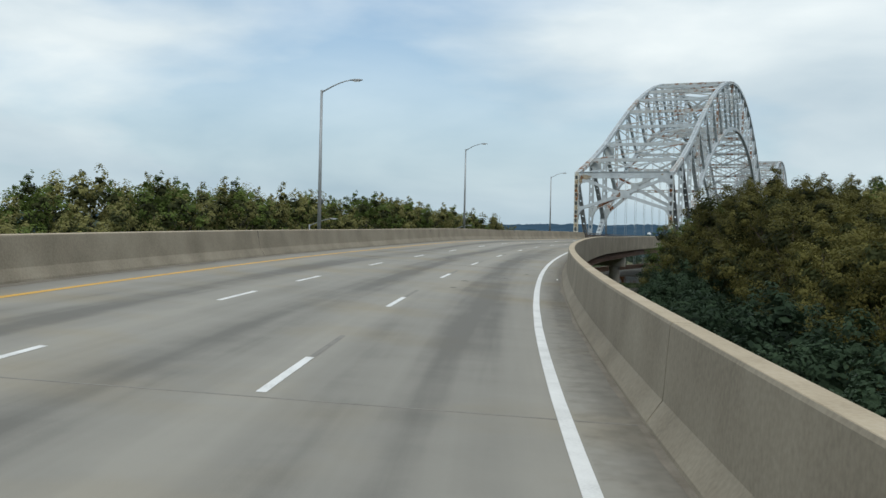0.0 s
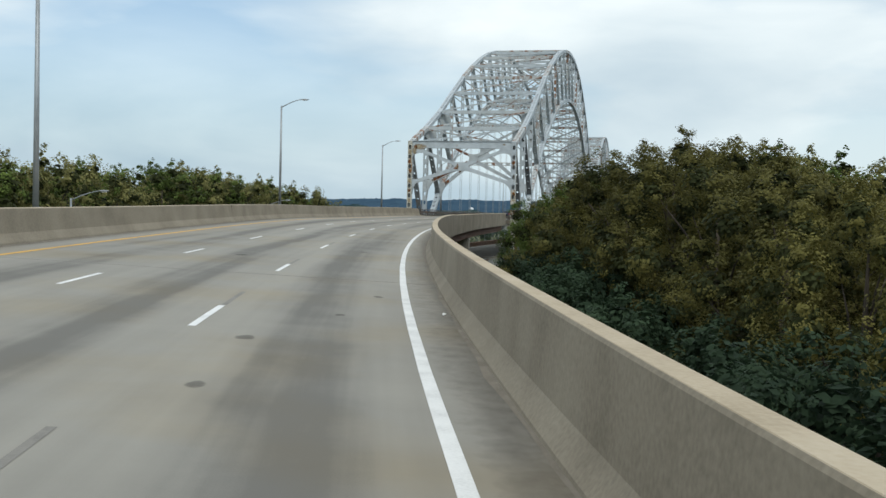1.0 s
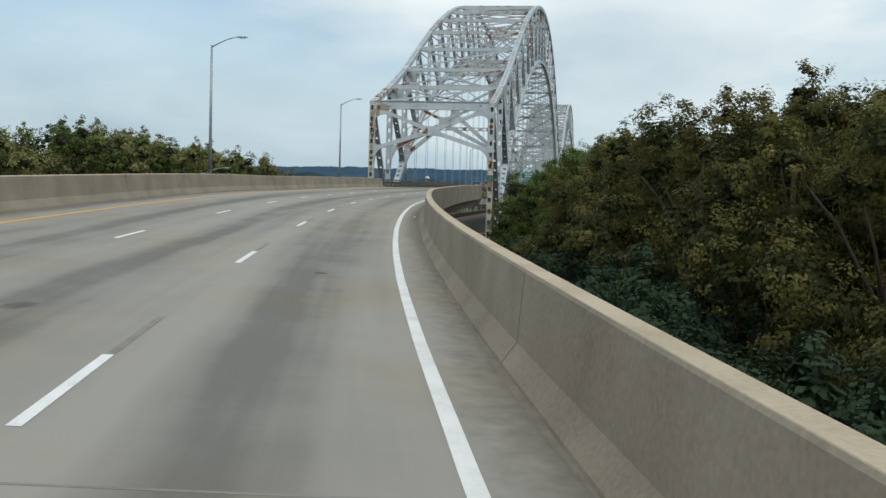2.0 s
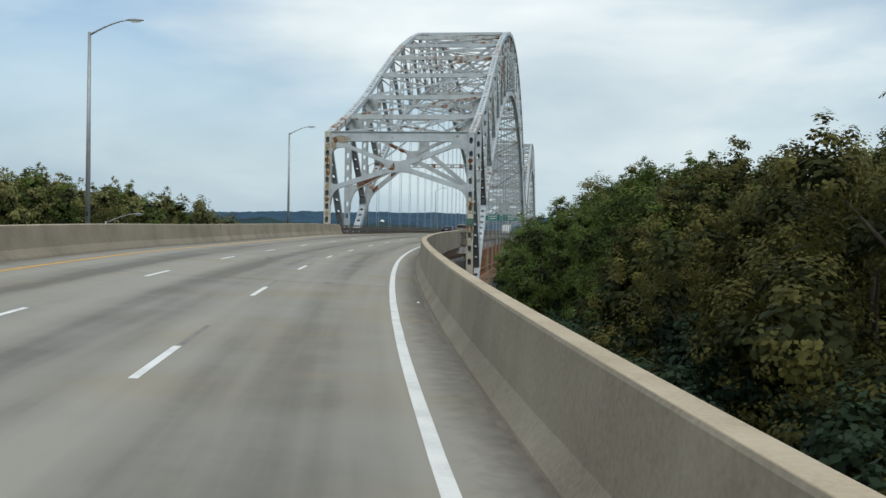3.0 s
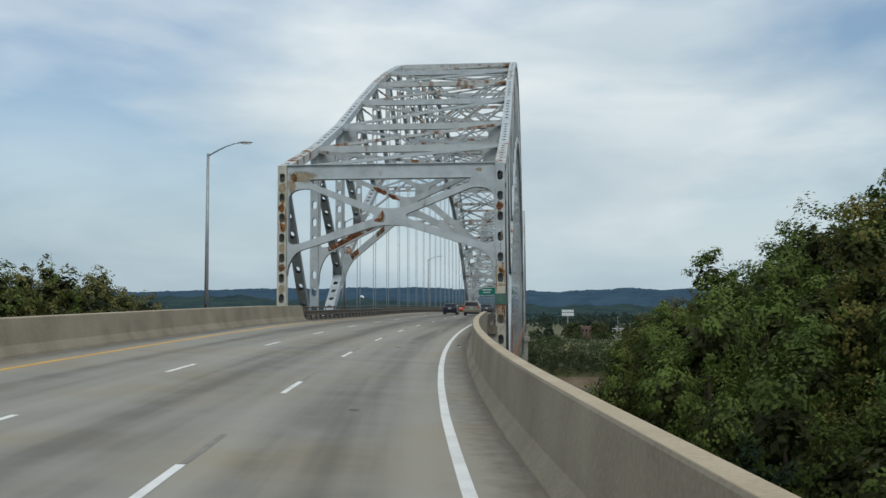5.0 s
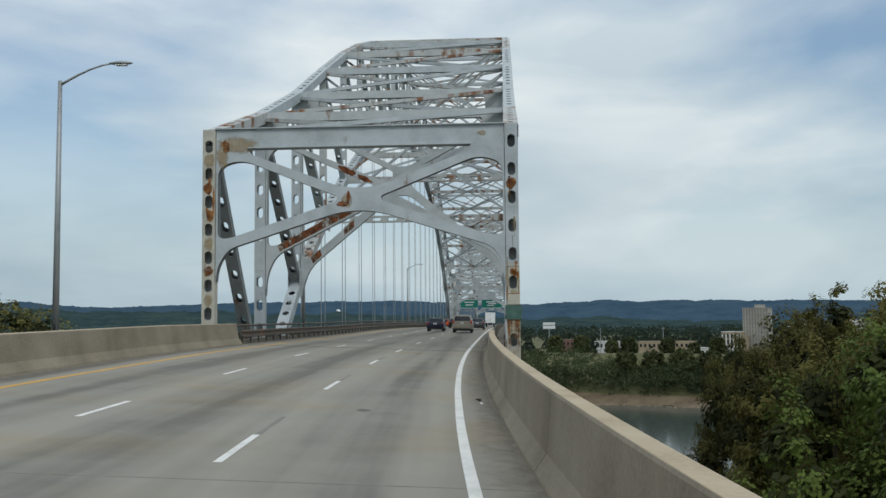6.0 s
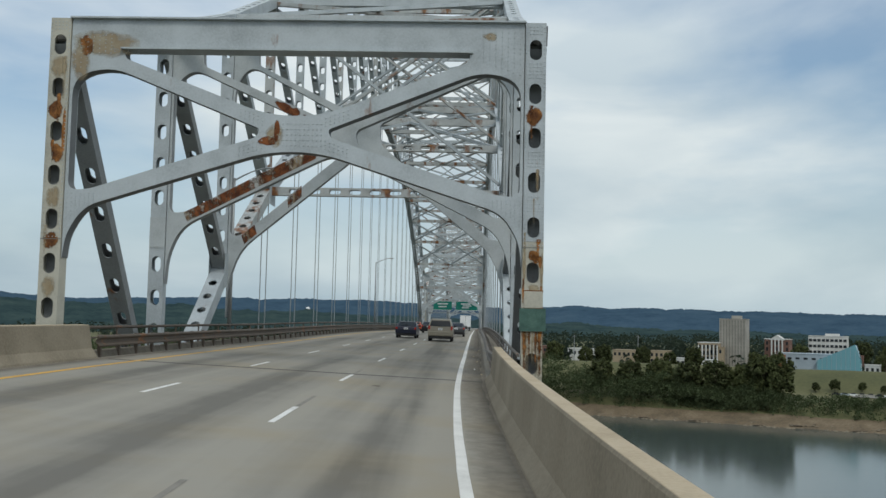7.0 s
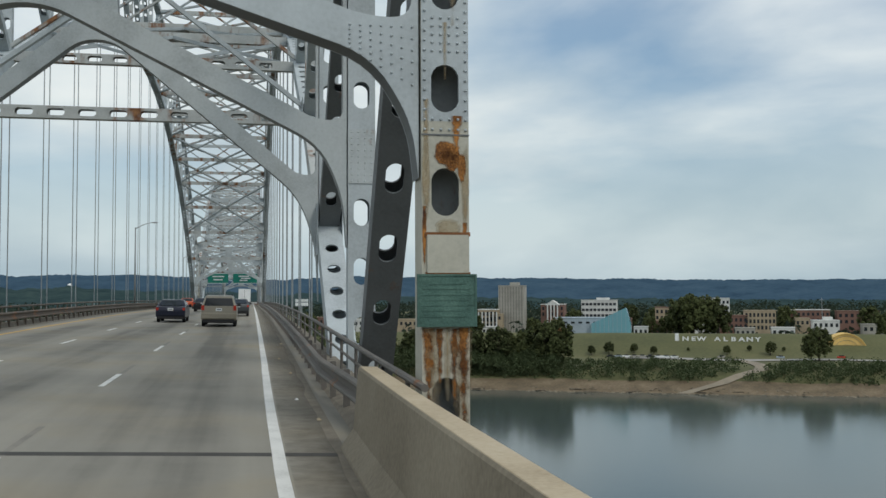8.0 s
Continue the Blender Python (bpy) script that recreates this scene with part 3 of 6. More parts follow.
def build_road():
    st = stations(S0, S1, 3.0)
    ls = [-9.2, -7.3, -3.66, 0, 3.66, 5.1]
    mb = MB()
    mb.v = [tuple(W(s, l)) for s in st for l in ls]
    n = len(ls)
    mb.f = [(i * n + k, i * n + k + 1, (i + 1) * n + k + 1, (i + 1) * n + k) for i in range(len(st) - 1) for k in range(n - 1)]
    me = mb.mesh("road")
    uv = me.uv_layers.new(name="UVMap")
    for lp in me.loops:
        i = lp.vertex_index
        uv.data[lp.index].uv = (ls[i % n], st[i // n])
    me.materials.append(ROAD)
    ob = tagged(new("road", me), "grey worn concrete three-lane carriageway curving onto the bridge", "road", "", "structure")
    # slab and girders under the paving
    part("deck_slab", sweep([(-9.7, -0.03), (5.0, -0.03), (5.0, -0.32), (-9.7, -0.32)], S0, S1, 4.0), CONCRETE, ob, "concrete deck slab")
    for l in (-8.2, -4.8, -1.4, 1.4, 4.4):
        part("girder", sweep([(l - 0.2, -0.33), (l + 0.2, -0.33), (l + 0.2, -1.7), (l - 0.2, -1.7)], S0, 1.0, 6.0), GIRDER, ob, "rust-brown steel girder")
    # expansion joints
    for s in (-217.0, -169.3, -132.6, -84.2, -40.2, 1.5):
        part("expansion_joint", sweep([(-8.9, 0.004), (4.58, 0.004), (4.58, -0.01), (-8.9, -0.01)], s - (0.022 if s < 0 else 0.14), s + (0.022 if s < 0 else 0.14), 0.2), SCUFF if s < 0 else TAR, ob, "dark tar-filled joint")
    # gutters of grit
    for a, b in ((4.36, 4.56), (-8.93, -8.66)):
        mb = MB()
        st = stations(S0, 300, 1.5)
        for i, s in enumerate(st):
            j = 0.08 * noise.noise(Vector((s * 0.35, a, 0))) + 0.06 * noise.noise(Vector((s * 1.7, a, 3)))
            if a > 0:
                mb.v += [tuple(W(s, a + 0.1 + j, 0.004)), tuple(W(s, b + 0.06, 0.012))]
            else:
                mb.v += [tuple(W(s, a, 0.012)), tuple(W(s, b + j, 0.004))]
        mb.f = [(2 * i, 2 * i + 1, 2 * i + 3, 2 * i + 2) for i in range(len(st) - 1)]
        part("gutter_grit", mb, DIRT, ob, "strip of dark grit along the gutter")
    # a film of dirt lies along the shoulder, thickest on the bridge
    mb, val = MB(), []
    st = stations(-215.0, 260, 0.8)
    for s in st:
        g = float(np.interp(s, [-34, -12, 4], [0.0, 0.28, 0.62]))
        for l, f in ((3.76, -0.8), (3.98, -0.5), (4.2, -0.22), (4.60, 0.26)):
            mb.v.append(tuple(W(s, l, 0.0035)))
            val.append(f + g + 0.22 * noise.noise(Vector((s * 0.08, l * 2, 2))))
    mb.f = [(4 * i + k, 4 * i + k + 1, 4 * i + k + 5, 4 * i + k + 4) for i in range(len(st) - 1) for k in range(3)]
    me = mb.mesh("shoulder_dirt", False)
    me.attributes.new("fade", "FLOAT", "POINT").data.foreach_set("value", val)
    part("shoulder_dirt", me, SHOULDER_DIRT, ob, "film of brown dirt on the shoulder")
    return ob


ROAD_OB = build_road()


def stripe(s0, s1, l, w, h=0.005, step=1.5, ragged=0.0, off=straight):
    mb = MB()
    st = stations(s0, s1, step)
    for s in st:
        j = ragged * noise.noise(Vector((s * 2.3, l, 1))) + off(s)
        mb.v += [tuple(W(s, l - w / 2 + j, h)), tuple(W(s, l + w / 2 + j, h))]
    mb.f = [(2 * i, 2 * i + 1, 2 * i + 3, 2 * i + 2) for i in range(len(st) - 1)]
    return mb


def build_markings():
    part("edge_line", stripe(S0, S1, 3.636, 0.18, ragged=0.008), WHITE_PAINT, ROAD_OB, "solid white edge line")
    part("median_line", stripe(S0, S1, -7.56, 0.20, ragged=0.015), YELLOW_PAINT, ROAD_OB, "worn yellow edge line")
    starts = [-169.0 - 12.4 * i for i in range(9, 0, -1)] + [-169.0, -156.8, -143.7, -131.2, -117.0, -102.8, -90.1, -77.6, -65.1, -52.3]
    starts += [-38.8, -26.0, -13.5, -1.9] + [10.4 + 12.1 * i for i in range(0, 36)]
    for s in starts:
        part("lane_dash", stripe(s, s + 3.1, 0.0, 0.13, ragged=0.006), WHITE_PAINT, ROAD_OB)
        if s < 70:
            part("marking_scar", stripe(s + 3.2, s + 6.0, 0.02, 0.10, 0.004, ragged=0.02), SCUFF, ROAD_OB, "dark scar of an old marking")
    starts2 = [-170.0 - 12.3 * i for i in range(9, 0, -1)] + [-169.8, -158.2, -150.6, -138.5, -126.0, -112.9, -98.6, -85.6, -73.2, -60.9, -48.1, -34.0, -21.9, -9.5] + [2.4 + 12.1 * i for i in range(0, 36)]
    for s in starts2:
        part("lane_dash", stripe(s, s + 3.1, -3.77, 0.13, ragged=0.006), WHITE_PAINT, ROAD_OB)


build_markings()

RIGHT_PROF = [(4.55, 0.0), (4.56, 0.05), (4.74, 0.31), (4.81, 1.18), (4.83, 1.212), (5.09, 1.212), (5.12, 1.17), (5.12, -0.75), (4.55, -0.75)]
LEFT_PROF = [(-8.92, 0.0), (-8.94, 0.07), (-9.14, 0.34), (-9.28, 1.11), (-9.30, 1.14), (-9.58, 1.14), (-9.61, 1.10), (-9.61, -0.75), (-8.92, -0.75)]


def build_parapet(name, prof, cuts, label, off=straight):
    ob = thing(name, W(0, prof[0][0]), label, "parapet", "", "structure")
    for a, b in zip(cuts, cuts[1:]):
        seg = part("parapet_section", sweep(prof, a + 0.02, b - 0.02, 1.6, off=off), PARAPET, ob)
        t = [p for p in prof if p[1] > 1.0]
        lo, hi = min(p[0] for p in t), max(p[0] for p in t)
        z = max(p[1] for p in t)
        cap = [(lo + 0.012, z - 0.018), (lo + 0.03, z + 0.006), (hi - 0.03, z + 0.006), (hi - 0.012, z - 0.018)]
        part("cap", sweep(cap, a + 0.02, b - 0.02, 1.6, off=off), PARAPET_TOP, seg, "worn tan concrete cap, light from above in its colour")
    for s in cuts[1:-1]:
        part("joint_filler", sweep([(p[0] + (0.014 if p[0] < (prof[0][0] + prof[5][0]) / 2 else -0.014), min(p[1], 1.17)) for p in prof], s - 0.021, s + 0.021, 0.05, off=off), TAR, ob)
    return ob


build_parapet("parapet_outer", RIGHT_PROF, [-300, -258, -212, -169.3, -127.4, -85.4, -38.9, 2.0], "tan concrete road parapet with dark vertical joints")
build_parapet("parapet_median", LEFT_PROF, [-300, -272, -226, -181.5, -136.9, -92.5, -48.0, 1.4], "grey-tan concrete parapet beside the yellow line")


def build_viaduct_piers():
    for s in (-260, -212, -169, -127, -85, -39):
        ob = thing("viaduct_pier", W(s, -2.2, -17), "concrete pier carrying the approach viaduct", "pier", "piers of the viaduct")
        c = W(s, -2.2)
        a, b = W(s, -9), W(s, 4.8)
        d = (b - a).normalized()
        f = d.cross(UP)
        part("cap_beam", MB().box(c - UP * 2.4, d * 6.9, f * 0.7, UP * 0.65), CONCRETE, ob)
        for l in (-7.6, 3.2):
            p = W(s, l)
            part("column", MB().tube([p - UP * 17.5, p - UP * 3.05], 0.75, 16), CONCRETE, ob)


build_viaduct_piers()

# ---- the tied arch bridge ----
PANEL, NP = 11.7, 22
VL, VR = -11.15, 6.17
TOP = [14.02, 17.6, 21.8, 26.8, 31.6, 35.9, 39.6, 42.7, 45.1, 46.8, 47.8, 48.15]
LOW = [-12.0, -2.2, 6.4, 12.8, 18.2, 22.8, 26.6, 29.8, 32.3, 34.1, 35.2, 35.6]
TOP += TOP[-2::-1]
LOW += LOW[-2::-1]


def portal_bracing(u, top, bottom, thick, name, e=0.06, strut=1.12, reach=0.0, hub=1.0, rise=0.0, lining=0.0):
    """A crossed portal frame between the trusses, cut from plate with swept gussets; e slims the arms."""
    k = (top - bottom) / 8.9
    mid = (VL + VR) / 2
    lo, hi = VL + 0.4 - mid, VR - 0.4 - mid
    e = e / k ** 0.5

    def z(h):
        return top - h * k
    st = strut / k
    outer = [(lo, z(0), 0.02), (hi, z(0), 0.02), (hi, z(8.8), 0.02), (hi - 0.10, z(8.0 - e), 0.6), (hi - 0.70, z(6.95 - e * 0.4), 1.5), (0.95 * hub, z(4.85 - e * 0.4) + rise, 1.2), (-0.95 * hub, z(4.85 - e * 0.4) + rise, 1.2), (lo + 0.70, z(6.95 - e * 0.4), 1.5), (lo + 0.10, z(8.0 - e), 0.6), (lo, z(8.8), 0.02)]
    upper = [(lo + 1.95 - reach, z(st), 0.25), (hi - 1.95 + reach, z(st), 0.25), (hi - 2.0 + reach, z(1.42 + e - reach * 0.25), 0.25), (hub - e * hub, z(3.45 + e) + rise, 0.9), (-hub + e * hub, z(3.45 + e) + rise, 0.9), (lo + 2.0 - reach, z(1.42 + e - reach * 0.25), 0.25)]
    left = [(lo + 0.10, z(2.15), 0.95), (lo + 1.5 - reach, z(1.86 - e * 1.2 - reach * 0.2), 0.8), (-0.3 - 0.98 * hub + e, z(4.06 - e) + rise, 0.3), (-0.4 - hub + e, z(4.24 + e) + rise, 0.3), (lo + 0.80, z(6.25 + e), 0.55), (lo + 0.10, z(6.25 + e), 0.4)]
    right = [(-x, y, r) for x, y, r in left]
    loops = [smooth_loop(outer), smooth_loop(upper), smooth_loop(left), smooth_loop(right)]
    if lining:
        # the plates that join front and back along the edge of each opening
        plates = []
        for j, loop in enumerate(loops):
            mb = MB()
            for (xa, ya), (xb, yb) in zip(loop, loop[1:] + loop[:1]):
                if j == 0 and (max(ya, yb) > z(8.75) + 0.4 and abs(xa) > hi - 0.02 and abs(xb) > hi - 0.02 or min(ya, yb) > z(0.05)):
                    continue
                k = len(mb.v)
                mb.v += [tuple(B(u - lining, mid + xa, ya)), tuple(B(u + lining, mid + xa, ya)), tuple(B(u + lining, mid + xb, yb)), tuple(B(u - lining, mid + xb, yb))]
                mb.f.append((k, k + 1, k + 2, k + 3))
            plates.append(mb)
        return plates
    return outline_plate(name, loops[0], loops[1:], thick, lambda x, y, d: B(u + d, mid + x, y))


def rivets(mb, rows, n, size=0.022):
    """Domed rivet heads along rows of (start, end, count), facing n."""
    for a, b, c in rows:
        a, b = Vector(a), Vector(b)
        s = n.orthogonal().normalized()
        t = n.cross(s)
        for i in range(c):
            p = a + (b - a) * (i / max(1, c - 1))
            v = [p + (s * math.cos(g) + t * math.sin(g)) * size for g in [math.pi * k / 3 for k in range(6)]] + [p + n * size * 0.8 + (s * math.cos(g) + t * math.sin(g)) * size * 0.5 for g in [math.pi * k / 3 for k in range(6)]]
            mb.add(v, [(k, (k + 1) % 6, 6 + (k + 1) % 6, 6 + k) for k in range(6)] + [tuple(range(6, 12))])


def stain(c, ex, ey, w, h, seed):
    """A ragged blotch lying on a plate."""
    rr = random.Random(seed)
    n = 22
    pts = []
    rad = [0.5 * (0.8 + 0.6 * rr.random()) for i in range(n)]
    rad = [(rad[i - 1] + rad[i] + rad[(i + 1) % n]) / 3 for i in range(n)]
    rings = (0.35, 0.7, 1.0)
    for k in rings:
        for i in range(n):
            g = 2 * math.pi * i / n
            pts.append(c + ex * (w * rad[i] * k * math.cos(g)) + ey * (h * rad[i] * k * math.sin(g)))
    f = [(0, 1 + i, 1 + (i + 1) % n) for i in range(n)]
    for j in range(len(rings) - 1):
        f += [(1 + j * n + i, 1 + j * n + (i + 1) % n, 1 + (j + 1) * n + (i + 1) % n, 1 + (j + 1) * n + i) for i in range(n)]
    me = MB().add([c] + pts, f).mesh("stain", False)
    fade = me.attributes.new("fade", "FLOAT", "POINT")
    fade.data.foreach_set("value", [0.8] + [0.72 + 0.2 * rr.random() for i in range(n)] + [0.45 + 0.3 * rr.random() for i in range(n)] + [-0.1] * n)
    return me


def streak(c, ex, ey, w, h, seed):
    """A run of rust from c along ey that thins out on its way."""
    rr = random.Random(seed)
    n = 14
    mb, val = MB(), []
    for i in range(n + 1):
        t = i / n
        for k in (-1, 0, 1):
            mb.v.append(tuple(c + ey * (h * t) + ex * (w * 0.5 * k * (1 - 0.35 * t))))
            val.append((0.75 - 0.75 * t + 0.25 * rr.random()) if k == 0 else 0.05 - 0.3 * t)
    mb.f = [(3 * i + k, 3 * i + k + 1, 3 * i + k + 4, 3 * i + k + 3) for i in range(n) for k in (0, 1)]
    me = mb.mesh("streak", False)
    me.attributes.new("fade", "FLOAT", "POINT").data.foreach_set("value", val)
    return me


def strip(place, a, b, c, d, n, cover, seed):
    """Broken bands of rust over a bar between the edges a-b and c-d."""
    rr = random.Random(seed)
    mb, val = MB(), []
    for i in range(n + 1):
        t = i / n
        g = cover + 0.75 * noise.noise(Vector((t * n * 0.16, seed, 0))) + 0.2 * (rr.random() - 0.5)
        for k in range(4):
            p = a.lerp(b, t).lerp(c.lerp(d, t), k / 3)
            mb.v.append(tuple(place(p.x, p.y)))
            val.append(g + 0.12 * rr.random())
    mb.f = [(4 * i + k, 4 * i + k + 1, 4 * i + k + 5, 4 * i + k + 4) for i in range(n) for k in range(3)]
    me = mb.mesh("strip", False)
    me.attributes.new("fade", "FLOAT", "POINT").data.foreach_set("value", val)
    return me


SEAM = 6.3           # where the post's upper plates lap the lower ones


def build_arch(label):
    ob = thing("arch_bridge", B(0, -2.7, -14), label, "bridge")
    U = [i * PANEL for i in range(NP + 1)]
    for v in (VL, VR):
        for i in range(NP + 1):
            end = i in (0, NP)
            lowz = -4.0 if end or LOW[i] < -4 else LOW[i]
            w = 0.74 if i in (0, 1, 2, NP, NP - 1, NP - 2) else 0.62
            d = 0.62 if end else 0.5
            base = max(lowz, -4.0) if not end else -5.0
            m = STEEL_POST if end else (STEEL if i % 3 else STEEL_RUSTY)
            first = 0.82 if end else None
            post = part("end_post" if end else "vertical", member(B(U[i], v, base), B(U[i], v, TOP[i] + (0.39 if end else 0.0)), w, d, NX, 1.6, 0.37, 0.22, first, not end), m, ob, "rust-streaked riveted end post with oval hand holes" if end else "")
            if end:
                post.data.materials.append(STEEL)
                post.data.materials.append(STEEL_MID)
                # the post's hollow is darkened by colour, for the shade inside
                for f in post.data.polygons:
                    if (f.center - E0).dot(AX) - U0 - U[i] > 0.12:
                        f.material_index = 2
            if end and v > 0:
                for f in post.data.polygons:
                    if f.center.z > SEAM and f.material_index == 0:
                        f.material_index = 1
            if i < NP:
                part("top_chord", member(B(U[i], v, TOP[i]), B(U[i + 1], v, TOP[i + 1]), 0.86, 0.72, NX, 1.5, 0.3, 0.18), STEEL if i % 4 else STEEL_RUSTY, ob)
                part("bottom_chord", member(B(U[i], v, LOW[i]), B(U[i + 1], v, LOW[i + 1]), 0.9, 0.8, NX, 1.35, 0.26, 0.24), STEEL if i % 4 != 2 else STEEL_RUSTY, ob)
                # web diagonals fall towards the crown
                a, b = (i, i + 1) if i < NP // 2 else (i + 1, i)
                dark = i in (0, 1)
                part("diagonal", member(B(U[a], v, TOP[a] - 0.4), B(U[b], v, LOW[b]), 0.78 if i < 3 else 0.58, 0.5, NX, 1.75, 0.36, 0.2), (STEEL_DARK if v > 0 else STEEL_MID) if dark else STEEL, ob, "dark diagonal with oval holes" if dark else "")
                part("tie_girder", MB().beam(B(U[i] + 0.02, v, -4.3), B(U[i + 1] - 0.02, v, -4.3), 0.7, 1.6, NX), TIE_STEEL, ob)
            # wire rope hangers in pairs
            if 3 <= i <= NP - 3:
                for k in (-0.95, 0.95):
                    part("hanger", MB().tube([B(U[i] + k, v, -3.6), B(U[i] + k, v, LOW[i])], 0.036, 6, False), GALV, ob)
        # gusset plates where the web meets the lower chord
        for i in (2, 3, NP - 3, NP - 2):
            for k in (-1, 1):
                c = B(U[i], v + k * 0.47, LOW[i])
                part("gusset_plate", MB().box(c, AX * 1.0, NX * 0.012, UP * 1.0), STEEL, ob)
    for i in range(NP + 1):
        # top struts and sway frames
        if i in (0, NP):
            for o in (-0.225, 0.305):
                me = portal_bracing(U[i] + o, TOP[i] + 0.41, TOP[i] - 8.5, 0.015, "portal_bracing")
                part("portal_bracing", me, STEEL, ob, "grey plate portal with crossed arms and swept gussets")
            # soffit shade is painted in with the darker, grimy steel
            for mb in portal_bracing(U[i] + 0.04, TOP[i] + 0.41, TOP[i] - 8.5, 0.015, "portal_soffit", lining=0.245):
                part("portal_soffit", mb, STEEL_DARK, ob, "dark underside plate of the portal, grime and shade in its colour")
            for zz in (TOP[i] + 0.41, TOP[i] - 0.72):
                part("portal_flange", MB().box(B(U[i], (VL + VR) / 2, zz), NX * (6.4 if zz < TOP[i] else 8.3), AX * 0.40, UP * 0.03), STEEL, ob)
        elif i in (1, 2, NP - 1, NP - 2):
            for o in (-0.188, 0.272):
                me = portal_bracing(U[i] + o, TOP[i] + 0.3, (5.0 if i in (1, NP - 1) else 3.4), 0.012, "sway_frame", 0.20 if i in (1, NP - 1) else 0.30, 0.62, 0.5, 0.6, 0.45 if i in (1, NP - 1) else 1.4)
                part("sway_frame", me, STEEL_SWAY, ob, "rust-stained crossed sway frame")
            # here too the underside's shade comes from a darker paint
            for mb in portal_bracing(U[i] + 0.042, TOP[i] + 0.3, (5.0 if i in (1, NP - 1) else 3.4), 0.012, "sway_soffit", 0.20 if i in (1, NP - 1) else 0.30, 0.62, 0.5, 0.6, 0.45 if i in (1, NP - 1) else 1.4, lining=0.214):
                part("sway_soffit", mb, STEEL_MID, ob, "underside plate of the sway frame, shade in its dull colour")
        else:
            part("top_strut", member(B(U[i], VL, TOP[i]), B(U[i], VR, TOP[i]), 0.5, 0.6, AX, 1.4, 0.32, 0.14), STEEL if i % 2 else STEEL_RUSTY, ob)
            part("lower_strut", member(B(U[i], VL, LOW[i]), B(U[i], VR, LOW[i]), 0.45, 0.62, AX, 1.4, 0.4, 0.16) if i not in (3, 4) else member(B(U[i], VL, LOW[i]), B(U[i], VR, LOW[i]), 0.6, 0.5, UP, 1.45, 0.42, 0.17), STEEL_RUSTY, ob)
            mid = (VL + VR) / 2
            for a, b in ((VL, VR), (VR, VL)):
                part("sway_brace", MB().beam(B(U[i] + (0.12 if a < b else -0.12), a, TOP[i] - 0.3), B(U[i] + (0.12 if a < b else -0.12), b, LOW[i] + 0.4), 0.32, 0.2, AX), STEEL if i % 2 else STEEL_RUSTY, ob)
        if i < NP:
            for a, b in ((VL, VR), (VR, VL)):
                o = 0.14 if a < b else -0.14
                part("top_lateral", MB().beam(B(U[i], a, TOP[i] + o), B(U[i + 1], b, TOP[i + 1] + o), 0.42, 0.26), STEEL if (i + (a < b)) % 2 else STEEL_RUSTY, ob)
            if 4 <= i <= NP - 5:
                mid = (VL + VR) / 2
                for a in (VL, VR):
                    part("lower_lateral", MB().beam(B(U[i], a, LOW[i]), B(U[i + 1], mid, LOW[i + 1]), 0.36, 0.24), STEEL if i % 3 else STEEL_RUSTY, ob)
                    part("lower_lateral", MB().beam(B(U[i + 1], a, LOW[i + 1]), B(U[i], mid, LOW[i]), 0.3, 0.2), STEEL, ob)
        zf = min(zline(U[i] + U0) - 0.75, 1.6)
        part("floor_beam", MB().beam(B(U[i], VL + 0.35, zf - 0.45), B(U[i], VR - 0.35, zf - 0.45), 0.45, 1.1, AX), STEEL_RUSTY, ob)
        part("floor_beam", MB().beam(B(U[i], VL + 0.35, -5.2), B(U[i], VR - 0.35, -5.2), 0.45, 1.1, AX), STEEL_RUSTY, ob)
    # rusted edge girders carry the deck between the trusses
    stiff = MB().box((0, 0, 0), NX * 0.07, AX * 0.05, UP * 0.86).mesh("stiffener")
    stiff.materials.append(STEEL_RUSTY)
    for l, k in ((5.56, 1), (-10.05, -1)):
        for i in range(NP):
            a = U[i] + U0
            part("edge_girder", sweep([(l - 0.06, -0.28), (l + 0.06, -0.28), (l + 0.06, -2.05), (l - 0.06, -2.05)], a + 0.01, a + PANEL - 0.01, 6.0), GIRDER, ob, "rust-brown deck edge girder")
            part("girder_flange", sweep([(l - 0.16, -2.05), (l + 0.2, -2.05), (l + 0.2, -2.11), (l - 0.16, -2.11)], a + 0.01, a + PANEL - 0.01, 6.0), TIE_STEEL, ob)
            if i < 5:
                for j in range(5):
                    o = part("stiffener", stiff, None, ob)
                    o.matrix_parent_inverse = Matrix.Translation(-ob.location) @ Matrix.Translation(W(a + (j + 0.5) * PANEL / 5, l + 0.13 * k, -1.16))
    # rusted posts of the lower deck's side, below the upper deck edge
    for i in range(7):
        for j in range(4):
            u = U[i] + (j + 0.5) * PANEL / 4
            part("deck_post", MB().beam(B(u, VR - 0.42, -3.7), B(u, VR - 0.42, zline(u + U0) - 2.0), 0.34, 0.22, NX), RUST_POST if (i + j) % 3 else TIE_STEEL, ob, "rust-brown post")
    part("side_rail", MB().beam(B(U[0], VR - 0.30, -2.6), B(U[7], VR - 0.30, -2.6), 0.12, 0.2, NX), TIE_STEEL, ob)
    mid = (VL + VR) / 2
    part("lower_deck", MB().box(B(U[-1] / 2, mid, -4.5), AX * U[-1] / 2, NX * 7.4, UP * 0.12), CONCRETE, ob, "concrete lower deck slab")
